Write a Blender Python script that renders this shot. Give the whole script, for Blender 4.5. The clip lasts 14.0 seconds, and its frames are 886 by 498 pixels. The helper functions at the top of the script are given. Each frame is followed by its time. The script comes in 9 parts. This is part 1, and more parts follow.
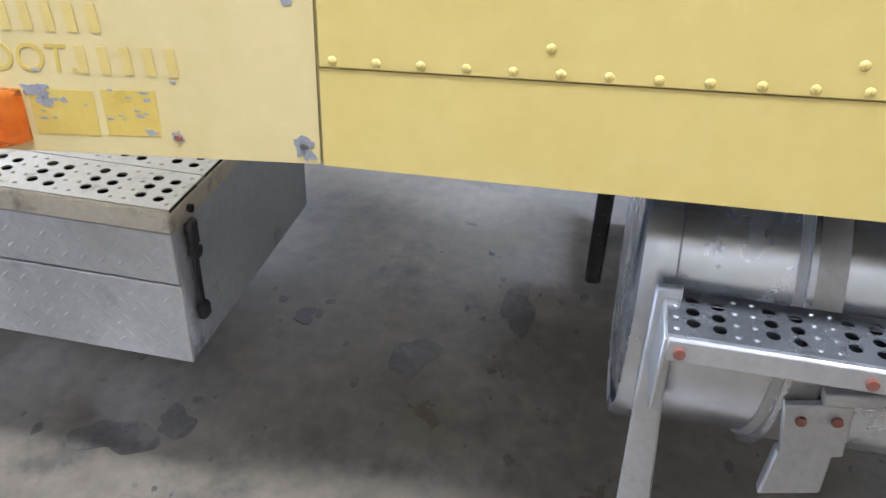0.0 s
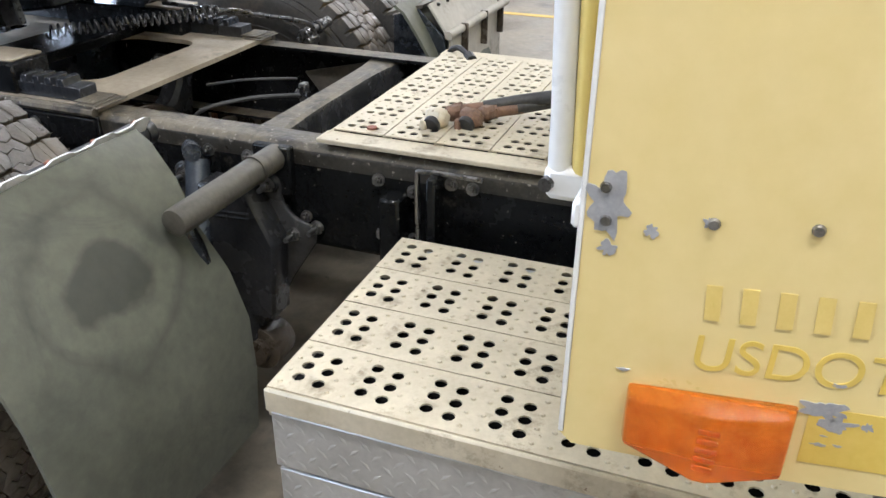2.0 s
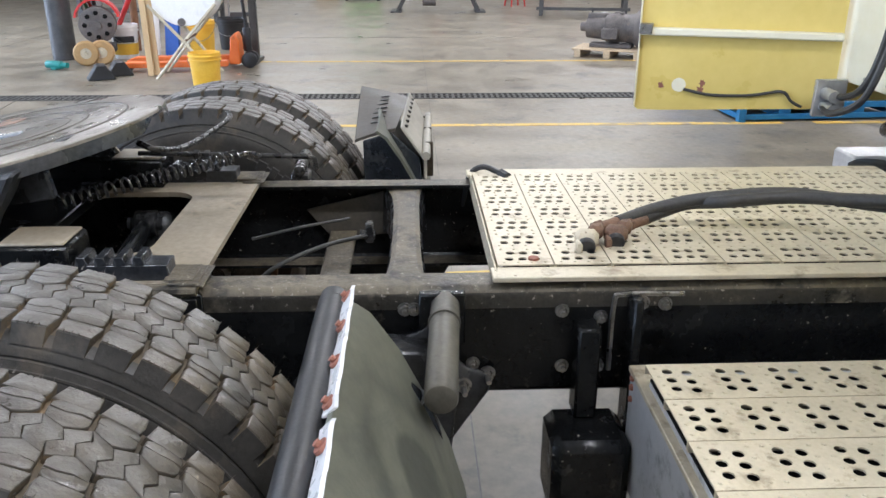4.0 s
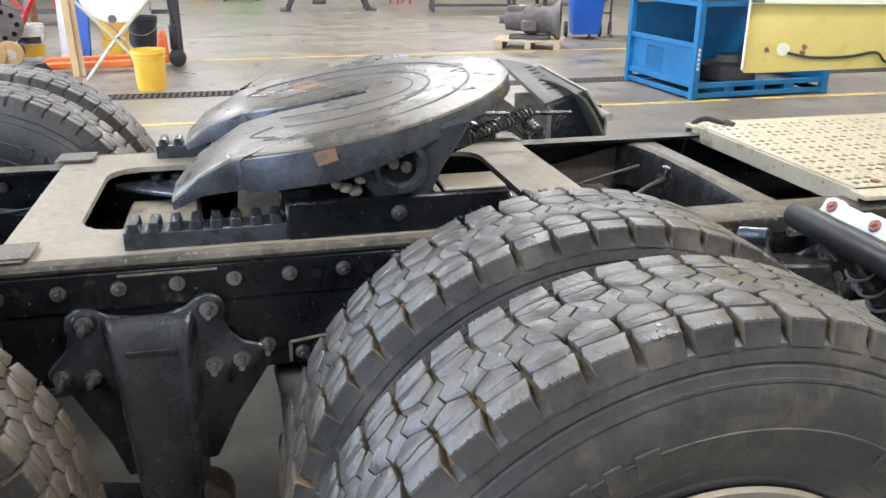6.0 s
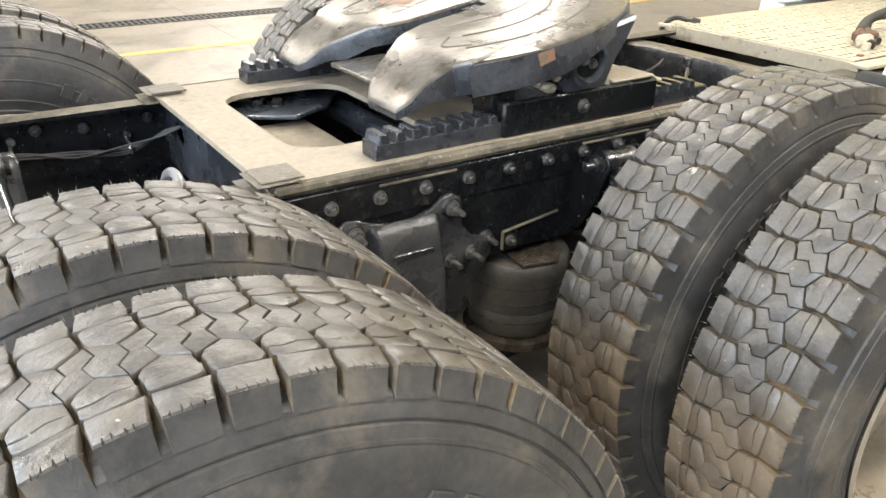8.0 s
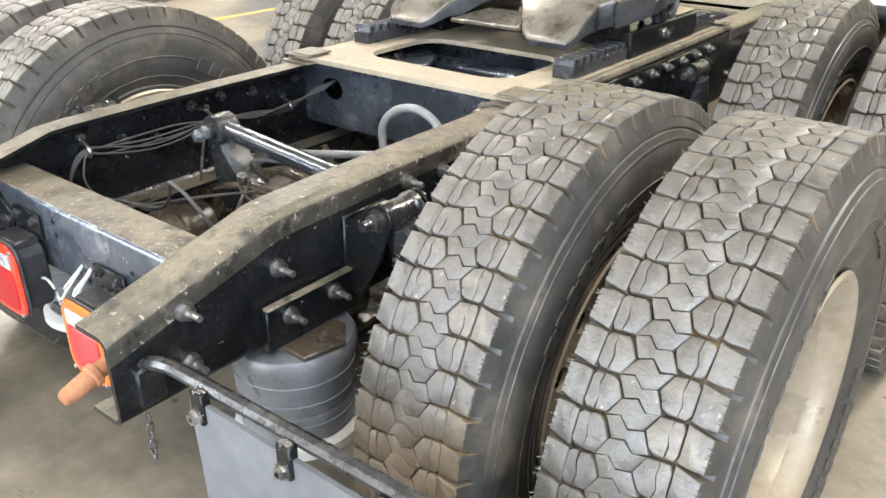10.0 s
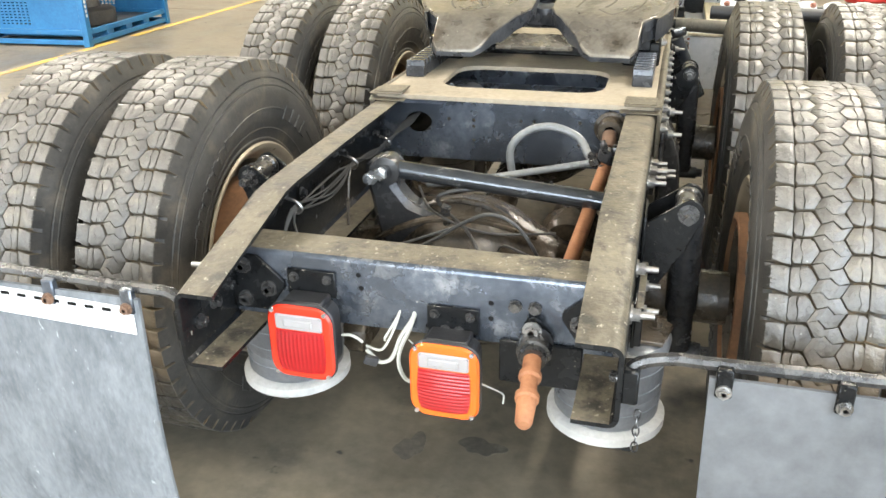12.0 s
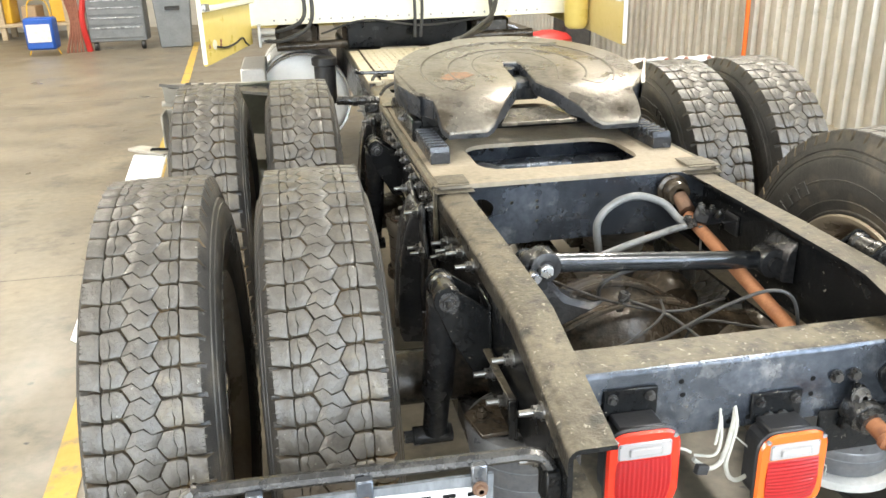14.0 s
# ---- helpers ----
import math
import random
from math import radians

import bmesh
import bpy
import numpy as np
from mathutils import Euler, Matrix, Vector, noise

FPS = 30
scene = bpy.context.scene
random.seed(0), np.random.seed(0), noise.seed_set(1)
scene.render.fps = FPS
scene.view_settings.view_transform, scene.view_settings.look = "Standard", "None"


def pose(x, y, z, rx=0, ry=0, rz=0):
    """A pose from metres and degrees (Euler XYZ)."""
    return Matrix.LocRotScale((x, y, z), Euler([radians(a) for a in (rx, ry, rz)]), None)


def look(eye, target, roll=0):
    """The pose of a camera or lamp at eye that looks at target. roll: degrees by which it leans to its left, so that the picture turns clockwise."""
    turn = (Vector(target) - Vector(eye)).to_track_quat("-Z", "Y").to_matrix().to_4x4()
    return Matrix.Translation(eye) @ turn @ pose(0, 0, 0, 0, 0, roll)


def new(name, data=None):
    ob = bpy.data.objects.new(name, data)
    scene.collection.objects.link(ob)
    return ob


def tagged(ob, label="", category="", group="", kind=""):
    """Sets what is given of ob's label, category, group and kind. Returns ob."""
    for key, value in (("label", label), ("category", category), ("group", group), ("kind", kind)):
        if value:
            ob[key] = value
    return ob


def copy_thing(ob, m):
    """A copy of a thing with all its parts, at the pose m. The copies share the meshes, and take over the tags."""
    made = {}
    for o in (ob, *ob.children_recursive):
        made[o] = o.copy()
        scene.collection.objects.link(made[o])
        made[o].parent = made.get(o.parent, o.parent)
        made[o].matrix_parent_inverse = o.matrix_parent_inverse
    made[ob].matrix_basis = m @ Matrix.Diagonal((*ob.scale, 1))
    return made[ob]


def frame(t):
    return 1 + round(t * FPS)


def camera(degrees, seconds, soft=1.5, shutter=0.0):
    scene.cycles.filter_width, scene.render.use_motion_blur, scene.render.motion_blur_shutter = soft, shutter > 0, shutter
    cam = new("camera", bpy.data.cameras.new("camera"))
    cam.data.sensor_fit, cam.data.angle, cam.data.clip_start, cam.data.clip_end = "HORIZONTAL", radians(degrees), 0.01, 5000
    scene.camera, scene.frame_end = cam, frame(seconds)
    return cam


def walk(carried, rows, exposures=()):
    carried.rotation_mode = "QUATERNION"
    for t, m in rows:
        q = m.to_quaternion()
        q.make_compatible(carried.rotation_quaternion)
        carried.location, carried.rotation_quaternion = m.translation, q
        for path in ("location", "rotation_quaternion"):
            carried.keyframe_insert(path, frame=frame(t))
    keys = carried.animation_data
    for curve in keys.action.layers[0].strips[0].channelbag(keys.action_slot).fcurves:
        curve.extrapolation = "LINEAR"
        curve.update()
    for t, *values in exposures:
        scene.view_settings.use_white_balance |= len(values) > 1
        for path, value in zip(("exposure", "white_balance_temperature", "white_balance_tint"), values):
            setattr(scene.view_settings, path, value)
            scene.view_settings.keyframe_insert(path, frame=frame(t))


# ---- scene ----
cam = camera(57.0, 14.0)
PATH = [
    (0, (2.23, 3.763, 1.519), (0.583, 3.448, 0.43), 2.4),
    (0.5, (2.226, 3.595, 1.529), (0.612, 3.087, 0.463), 1.9),
    (1, (2.188, 3.404, 1.523), (0.583, 2.778, 0.506), 1.2),
    (1.5, (2.07, 3.114, 1.546), (0.453, 2.462, 0.567), 0.8),
    (2, (1.999, 2.823, 1.571), (0.339, 2.218, 0.634), 0.6),
    (2.5, (1.988, 2.556, 1.596), (0.248, 2.091, 0.728), 0.8),
    (2.7, (1.974, 2.484, 1.606), (0.202, 2.093, 0.764), 0.5),
    (4.8, (2.073, 1.216, 1.578), (0.205, 1.479, 0.913), 0.1),
    (5, (2.051, 1.085, 1.556), (0.184, 1.376, 0.899), -0.0),
    (5.5, (2.005, 0.791, 1.542), (0.153, 1.154, 0.877), 0.2),
    (6, (2.033, 0.508, 1.492), (0.214, 0.944, 0.784), 0.2),
    (6.5, (1.993, 0.255, 1.464), (0.233, 0.798, 0.685), 0.7),
    (7, (1.918, 0.009, 1.503), (0.243, 0.693, 0.651), 1.6),
    (7.2, (1.907, -0.09, 1.527), (0.261, 0.652, 0.667), 1.4),
    (9.3, (1.672, -1.232, 1.378), (0.41, 0.058, 0.515), 0.0),
    (9.5, (1.647, -1.347, 1.406), (0.424, -0.025, 0.536), 0.0),
    (10, (1.495, -1.688, 1.469), (0.378, -0.279, 0.593), -0.0),
    (10.5, (1.23, -1.928, 1.45), (0.226, -0.433, 0.579), -0.3),
    (11, (0.936, -2.116, 1.482), (0.089, -0.519, 0.627), -0.3),
    (11.5, (0.742, -2.33, 1.514), (0.05, -0.652, 0.674), -0.8),
    (12, (0.46, -2.397, 1.518), (-0.036, -0.643, 0.693), -0.9),
    (12.5, (0.148, -2.383, 1.544), (-0.125, -0.57, 0.744), -0.8),
    (13, (-0.147, -2.432, 1.579), (-0.207, -0.589, 0.805), -0.9),
    (13.5, (-0.462, -2.384, 1.555), (-0.32, -0.532, 0.815), -1.2),
    (14, (-0.819, -2.249, 1.574), (-0.492, -0.406, 0.869), -1.6),
]
walk(cam, [(t, look(e, g, r)) for t, e, g, r in PATH],
     exposures=[(0.0, 0.26, 5150, 18), (1.0, 0.28, 5350, 14), (1.5, 0.25, 5500, 14), (2.5, 0.02, 5750, 15), (5.0, 0.0, 5450, 15), (7.0, 0.72, 6050, 13), (9.5, 0.75, 6550, 13), (10.5, 0.93, 6450, 12), (12.0, 0.82, 6700, 10), (12.5, 0.83, 6800, 10), (14.0, 0.74, 6650, 10)])

# ---- world, sun, lamps ----
world = bpy.data.worlds.new("world")
scene.world = world
world.use_nodes = True
wn = world.node_tree
sky = wn.nodes.new("ShaderNodeTexSky")
sky.sky_type, sky.sun_disc = "NISHITA", False
sky.sun_elevation, sky.sun_rotation = radians(40), radians(200)
wn.links.new(sky.outputs[0], wn.nodes["Background"].inputs[0])
wn.nodes["Background"].inputs[1].default_value = 0.15


def area_lamp(name, m, sx, sy, watts, colour):
    d = bpy.data.lights.new(name, "AREA")
    d.shape, d.size, d.size_y, d.energy, d.color = "RECTANGLE", sx, sy, watts, colour
    ob = new(name, d)
    ob.matrix_basis = m
    return ob


sun_data = bpy.data.lights.new("sun", "SUN")
sun_data.energy, sun_data.angle, sun_data.color = 3.0, radians(0.6), (1.0, 0.95, 0.86)
sun = new("sun", sun_data)
sun.matrix_basis = look((-4, -20, 18), (0, 0, 0))

# daylight in the open vehicle doors of the south and east walls
area_lamp("doorway_light", look((-0.2, -9.6, 2.3), (-0.2, 0, 1.0)), 4.4, 4.2, 480, (0.78, 0.89, 1.0))
area_lamp("doorway_light", look((-10.5, -9.6, 2.3), (-10.5, 0, 1.2)), 4.4, 4.2, 800, (0.80, 0.90, 1.0))
area_lamp("doorway_light", look((3.70, -4.2, 2.2), (0, -3.6, 1.0)), 4.8, 4.0, 350, (0.74, 0.86, 1.0))
# added overhead lamps, all out of view; watts set for the room's brightness
LAMPS = [(2.5, -3.0, 150), (2.5, 3.6, 270), (2.5, 9.5, 190), (-5.0, -3.5, 250), (-5.0, 3.5, 240), (-5.0, 9.5, 250), (-12.0, -3.5, 330), (-12.0, 3.5, 330), (-12.0, 9.5, 330), (-19.0, -1.0, 330), (-19.0, 7.0, 330)]
for lx, ly, watts in LAMPS:
    area_lamp("unseen_lamp_light", look((lx, ly, 5.55), (lx, ly, 0)), 0.5, 2.4, watts, (1.0, 0.95, 0.85))


# ---- materials ----
def mat(name, c1, c2, rough=0.5, metal=0.0, scale=6.0, bump=0.15, bscale=90.0, spots=None, spot_scale=3.0, spot_at=0.55,
        rvar=0.12, stretch=(1, 1, 1), coat=0.0, spot_soft=0.12, detail=7.0, island=0.0, specks=None, speck_scale=160.0, speck_at=0.7, swirl=0.0, spec=0.5):
    """A surface with two scales of colour variation, grain relief and stains or wear (spots: their colour)."""
    m = bpy.data.materials.new(name)
    m.use_nodes = True
    t = m.node_tree
    n, li = t.nodes, t.links
    bsdf = n["Principled BSDF"]
    co = n.new("ShaderNodeTexCoord")
    mp = n.new("ShaderNodeMapping")
    mp.inputs["Scale"].default_value = stretch
    li.new(co.outputs["Object"], mp.inputs[0])

    def nz(sc, det=detail, rg=0.6):
        x = n.new("ShaderNodeTexNoise")
        x.inputs["Scale"].default_value, x.inputs["Detail"].default_value, x.inputs["Roughness"].default_value = sc, det, rg
        li.new(mp.outputs[0], x.inputs["Vector"])
        return x

    def ramp(src, a, b):
        x = n.new("ShaderNodeMapRange")
        x.inputs[1].default_value, x.inputs[2].default_value = a, b
        li.new(src, x.inputs[0])
        return x

    def mix(fac, a, b):
        x = n.new("ShaderNodeMix")
        x.data_type = "RGBA"
        li.new(fac, x.inputs[0])
        for sock, v in ((x.inputs[6], a), (x.inputs[7], b)):
            if isinstance(v, tuple):
                sock.default_value = (*v, 1)
            else:
                li.new(v, sock)
        return x.outputs[2]

    big, small = nz(scale), nz(scale * 9)
    both = n.new("ShaderNodeMath")
    both.operation = "MULTIPLY_ADD"
    both.inputs[1].default_value = 0.6
    li.new(big.outputs[0], both.inputs[0])
    sm = n.new("ShaderNodeMath")
    sm.operation = "MULTIPLY"
    sm.inputs[1].default_value = 0.4
    li.new(small.outputs[0], sm.inputs[0])
    li.new(sm.outputs[0], both.inputs[2])
    col = mix(ramp(both.outputs[0], 0.36, 0.64).outputs[0], c1, c2)
    if spots:
        sp = nz(spot_scale, 9.0, 0.68)
        sp.inputs["Distortion"].default_value = swirl
        msk = ramp(sp.outputs[0], spot_at, spot_at + spot_soft)
        col = mix(msk.outputs[0], col, spots)
    if specks:
        col = mix(ramp(nz(speck_scale, 3.0, 0.6).outputs[0], speck_at, speck_at + 0.05).outputs[0], col, specks)
    if island:
        # pieces of one mesh differ a little in shade
        geo = n.new("ShaderNodeNewGeometry")
        hv = n.new("ShaderNodeHueSaturation")
        vr = ramp(geo.outputs["Random Per Island"], 0.0, 1.0)
        vr.inputs[3].default_value, vr.inputs[4].default_value = 1.0 - island, 1.0 + island
        li.new(vr.outputs[0], hv.inputs["Value"])
        li.new(col, hv.inputs["Color"])
        col = hv.outputs[0]
    li.new(col, bsdf.inputs["Base Color"])
    rr = ramp(big.outputs[0], 0.3, 0.7)
    rr.inputs[3].default_value, rr.inputs[4].default_value = max(0.03, rough - rvar), min(1.0, rough + rvar)
    li.new(rr.outputs[0], bsdf.inputs["Roughness"])
    bsdf.inputs["Metallic"].default_value = metal
    bsdf.inputs["Coat Weight"].default_value = coat
    bsdf.inputs["Specular IOR Level"].default_value = spec
    if bump:
        bp = n.new("ShaderNodeBump")
        bp.inputs["Strength"].default_value, bp.inputs["Distance"].default_value = bump, 0.004
        li.new(nz(bscale, 4.0).outputs[0], bp.inputs["Height"])
        li.new(bp.outputs[0], bsdf.inputs["Normal"])
    return m


def glow(name, colour, strength):
    m = bpy.data.materials.new(name)
    m.use_nodes = True
    e = m.node_tree.nodes["Principled BSDF"]
    e.inputs["Base Color"].default_value = (*colour, 1)
    e.inputs["Emission Color"].default_value = (*colour, 1)
    e.inputs["Emission Strength"].default_value = strength
    return m


def plastic_lens(name, colour, rough=0.12, trans=0.25):
    m = bpy.data.materials.new(name)
    m.use_nodes = True
    b = m.node_tree.nodes["Principled BSDF"]
    b.inputs["Base Color"].default_value = (*colour, 1)
    b.inputs["Roughness"].default_value = rough
    b.inputs["Transmission Weight"].default_value = trans
    b.inputs["IOR"].default_value = 1.49
    b.inputs["Coat Weight"].default_value = 0.15
    return m


M = {}
M["rubber"] = mat("tyre_rubber", (0.030, 0.029, 0.027), (0.068, 0.063, 0.056), 0.46, 0, 8, 0.25, 160, (0.15, 0.125, 0.092), 6, 0.53, spot_soft=0.22, spec=0.4)
M["tread"] = mat("tread_rubber", (0.050, 0.046, 0.040), (0.115, 0.106, 0.092), 0.38, 0, 18, 0.6, 100, (0.16, 0.138, 0.102), 5, 0.58, spec=0.78, island=0.10, specks=(0.42, 0.41, 0.39), speck_scale=80.0, speck_at=0.705)


def dirt_and_warm_light(m):
    """Two brown patches of a tread: thin dust with painted warm light forward, dried road dirt caked low on the rear
    side.
    """
    t = m.node_tree
    n, li = t.nodes, t.links
    bsdf = n["Principled BSDF"]
    co = n.new("ShaderNodeTexCoord")
    sep = n.new("ShaderNodeSeparateXYZ")
    li.new(co.outputs["Object"], sep.inputs[0])
    nz = n.new("ShaderNodeTexNoise")
    nz.inputs["Scale"].default_value, nz.inputs["Detail"].default_value = 7.0, 8.0
    li.new(co.outputs["Object"], nz.inputs["Vector"])

    def ramp(src, a, b, hi=1.0):
        x = n.new("ShaderNodeMapRange")
        x.inputs[1].default_value, x.inputs[2].default_value, x.inputs[4].default_value = a, b, hi
        li.new(src, x.inputs[0])
        return x.outputs[0]

    def mul(a, b):
        x = n.new("ShaderNodeMath")
        x.operation = "MULTIPLY"
        li.new(a, x.inputs[0])
        li.new(b, x.inputs[1])
        return x.outputs[0]

    # forward tan puts warm bounce light into the colour, along with thin dust
    fwd_warm = mul(ramp(sep.outputs[1], 0.10, 0.42, 0.75), ramp(nz.outputs[0], 0.34, 0.58))
    low = mul(mul(mul(ramp(sep.outputs[1], -0.30, -0.42), ramp(sep.outputs[2], 0.17, 0.03, 0.9)), ramp(sep.outputs[2], -0.20, -0.10)), ramp(nz.outputs[0], 0.36, 0.54))
    col = bsdf.inputs["Base Color"].links[0].from_socket
    for fac, c in ((fwd_warm, (0.112, 0.088, 0.056)), (low, (0.165, 0.118, 0.070))):
        x = n.new("ShaderNodeMix")
        x.data_type = "RGBA"
        li.new(fac, x.inputs[0])
        li.new(col, x.inputs[6])
        x.inputs[7].default_value = (*c, 1)
        col = x.outputs[2]
    li.new(col, bsdf.inputs["Base Color"])
    rough = bsdf.inputs["Roughness"].links[0].from_socket
    add = n.new("ShaderNodeMath")
    add.operation = "MAXIMUM"
    li.new(rough, add.inputs[0])
    li.new(ramp(low, 0.0, 1.0, 0.75), add.inputs[1])
    li.new(add.outputs[0], bsdf.inputs["Roughness"])


dirt_and_warm_light(M["tread"])
M["groove"] = mat("groove_rubber", (0.060, 0.050, 0.036), (0.150, 0.118, 0.078), 0.85, 0, 9, 0.3, 120, (0.25, 0.17, 0.085), 7, 0.53)
M["rim"] = mat("rim_paint", (0.27, 0.225, 0.165), (0.37, 0.315, 0.235), 0.34, 0.25, 5, 0.1, 90, (0.21, 0.155, 0.10), 5, 0.56, spot_soft=0.2)
M["drum"] = mat("rusty_drum", (0.13, 0.062, 0.030), (0.27, 0.135, 0.065), 0.85, 0.1, 9, 0.4, 70)
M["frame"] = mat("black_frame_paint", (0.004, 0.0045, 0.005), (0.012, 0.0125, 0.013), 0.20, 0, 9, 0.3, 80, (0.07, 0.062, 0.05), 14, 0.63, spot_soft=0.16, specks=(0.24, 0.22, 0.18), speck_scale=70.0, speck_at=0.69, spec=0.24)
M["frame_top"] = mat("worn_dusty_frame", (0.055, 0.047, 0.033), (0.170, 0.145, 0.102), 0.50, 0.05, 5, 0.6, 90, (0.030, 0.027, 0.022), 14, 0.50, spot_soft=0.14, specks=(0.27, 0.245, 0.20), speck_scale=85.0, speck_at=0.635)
M["frame_edge"] = mat("scuffed_frame_edge", (0.014, 0.0135, 0.012), (0.050, 0.045, 0.036), 0.34, 0.05, 9, 0.5, 90, (0.135, 0.118, 0.088), 13, 0.55, spot_soft=0.16, specks=(0.27, 0.25, 0.21), speck_scale=75.0, speck_at=0.64)
M["steel_dark"] = mat("blue_black_steel", (0.050, 0.060, 0.076), (0.145, 0.163, 0.193), 0.27, 0.72, 6, 0.12, 80, (0.36, 0.37, 0.385), 9, 0.545, spot_soft=0.2, specks=(0.40, 0.39, 0.37), speck_scale=45.0, speck_at=0.715)
M["plate"] = mat("dusty_plate", (0.22, 0.185, 0.135), (0.36, 0.31, 0.235), 0.62, 0.05, 6, 0.2, 70, (0.11, 0.095, 0.075), 5, 0.60)
M["wheel_top"] = mat("worn_fifth_wheel_steel", (0.105, 0.094, 0.078), (0.225, 0.203, 0.168), 0.31, 0.5, 6, 0.5, 45, (0.075, 0.062, 0.045), 8, 0.525, specks=(0.42, 0.39, 0.33), speck_scale=50.0, speck_at=0.68)
M["wheel_side"] = mat("greasy_steel", (0.026, 0.028, 0.033), (0.085, 0.090, 0.098), 0.28, 0.5, 9, 0.3, 60, (0.20, 0.115, 0.07), 6, 0.63)
M["bolt"] = mat("zinc_bolt", (0.17, 0.168, 0.162), (0.42, 0.41, 0.395), 0.33, 0.95, 30, 0.1, 150)
M["bolt_dark"] = mat("dark_bolt", (0.05, 0.05, 0.053), (0.14, 0.137, 0.132), 0.28, 0.8, 30, 0.1, 150)
M["chrome"] = mat("bare_metal", (0.45, 0.47, 0.50), (0.65, 0.66, 0.68), 0.28, 0.9, 18, 0.1, 120)
M["yellow"] = mat("yellow_paint", (0.68, 0.53, 0.145), (0.75, 0.595, 0.19), 0.33, 0, 2.5, 0.03, 40, coat=0.3)
M["yellow_old"] = mat("faded_yellow_paint", (0.70, 0.565, 0.235), (0.77, 0.63, 0.30), 0.36, 0, 2.5, 0.03, 40, coat=0.2)
M["yellow_mark"] = mat("unfaded_yellow", (0.66, 0.475, 0.085), (0.72, 0.54, 0.125), 0.36, 0, 12, 0.03, 40)
M["yellow_ghost"] = mat("half_faded_yellow", (0.68, 0.515, 0.145), (0.74, 0.575, 0.19), 0.36, 0, 40, 0.03, 40)
M["primer"] = mat("bare_grey_primer", (0.30, 0.31, 0.33), (0.45, 0.45, 0.46), 0.5, 0.2, 20, 0.2, 80)
M["cream"] = mat("cream_cab_paint", (0.80, 0.75, 0.56), (0.86, 0.82, 0.66), 0.35, 0, 3, 0.03, 40, coat=0.2)
M["white"] = mat("white_paint", (0.72, 0.72, 0.70), (0.82, 0.82, 0.80), 0.35, 0, 6, 0.05, 60, (0.45, 0.42, 0.36), 6, 0.66)
M["alu"] = mat("dull_aluminium", (0.42, 0.415, 0.40), (0.56, 0.555, 0.535), 0.42, 0.55, 7, 0.12, 90, (0.28, 0.265, 0.235), 5, 0.60)
M["alu_dusty"] = mat("dusty_aluminium", (0.46, 0.41, 0.30), (0.60, 0.54, 0.41), 0.48, 0.2, 9, 0.15, 90, (0.27, 0.22, 0.15), 11, 0.545, specks=(0.20, 0.15, 0.10), speck_scale=50.0, speck_at=0.69)
M["alu_bright"] = mat("polished_aluminium", (0.55, 0.56, 0.58), (0.68, 0.69, 0.71), 0.24, 0.85, 5, 0.05, 90, (0.42, 0.42, 0.42), 6, 0.62)
M["box_side"] = mat("grey_box_side", (0.40, 0.41, 0.43), (0.52, 0.53, 0.545), 0.5, 0.3, 5, 0.1, 60, (0.09, 0.09, 0.09), 4, 0.58)
# near-black that paints the shade inside holes and below perforated planks
M["hole"] = mat("shade_black", (0.006, 0.006, 0.006), (0.012, 0.012, 0.012), 0.9, 0, 10, 0, spec=0.1)
M["black_plastic"] = mat("black_plastic", (0.012, 0.012, 0.013), (0.028, 0.028, 0.03), 0.45, 0, 10, 0.15, 120)
M["hose"] = mat("black_hose", (0.016, 0.016, 0.016), (0.045, 0.043, 0.040), 0.55, 0, 12, 0.2, 140)
M["grey_hose"] = mat("grey_air_hose", (0.13, 0.135, 0.135), (0.22, 0.225, 0.225), 0.35, 0, 12, 0.1, 100)
M["wire"] = mat("pale_wire", (0.30, 0.295, 0.26), (0.46, 0.455, 0.41), 0.5, 0, 12, 0)
M["rust"] = mat("orange_rust", (0.26, 0.10, 0.042), (0.38, 0.175, 0.085), 0.75, 0.1, 16, 0.4, 90, (0.16, 0.06, 0.03), 9, 0.55)
M["airbag"] = mat("dusty_rubber_bag", (0.066, 0.070, 0.077), (0.145, 0.148, 0.155), 0.34, 0, 9, 0.15, 80, (0.15, 0.125, 0.09), 5, 0.60, spec=0.8)
M["airbag_dark"] = mat("brown_rubber_bag", (0.040, 0.036, 0.030), (0.10, 0.088, 0.070), 0.5, 0, 9, 0.15, 80)
M["bag_base"] = mat("white_bag_base", (0.36, 0.355, 0.335), (0.50, 0.495, 0.475), 0.5, 0, 9, 0.1, 80)
M["axle"] = mat("greasy_axle", (0.020, 0.0165, 0.0125), (0.085, 0.066, 0.046), 0.25, 0.1, 9, 0.6, 50, (0.17, 0.12, 0.075), 7, 0.60)
M["red_lens"] = plastic_lens("red_lens", (0.40, 0.007, 0.010), 0.28)
M["rim_red"] = plastic_lens("red_rim_lens", (0.66, 0.035, 0.015), 0.2, 0.1)
M["wheel_groove"] = mat("greasy_groove", (0.055, 0.046, 0.034), (0.10, 0.085, 0.062), 0.5, 0, 9, 0.2, 60)
M["orange_lens"] = plastic_lens("orange_lens", (1.0, 0.34, 0.02), 0.10, 0.8)
M["edge_lens"] = plastic_lens("amber_rim_lens", (0.80, 0.135, 0.018), 0.2, 0.1)
M["clear_lens"] = plastic_lens("clear_lens", (0.36, 0.35, 0.35), 0.15, 0.2)
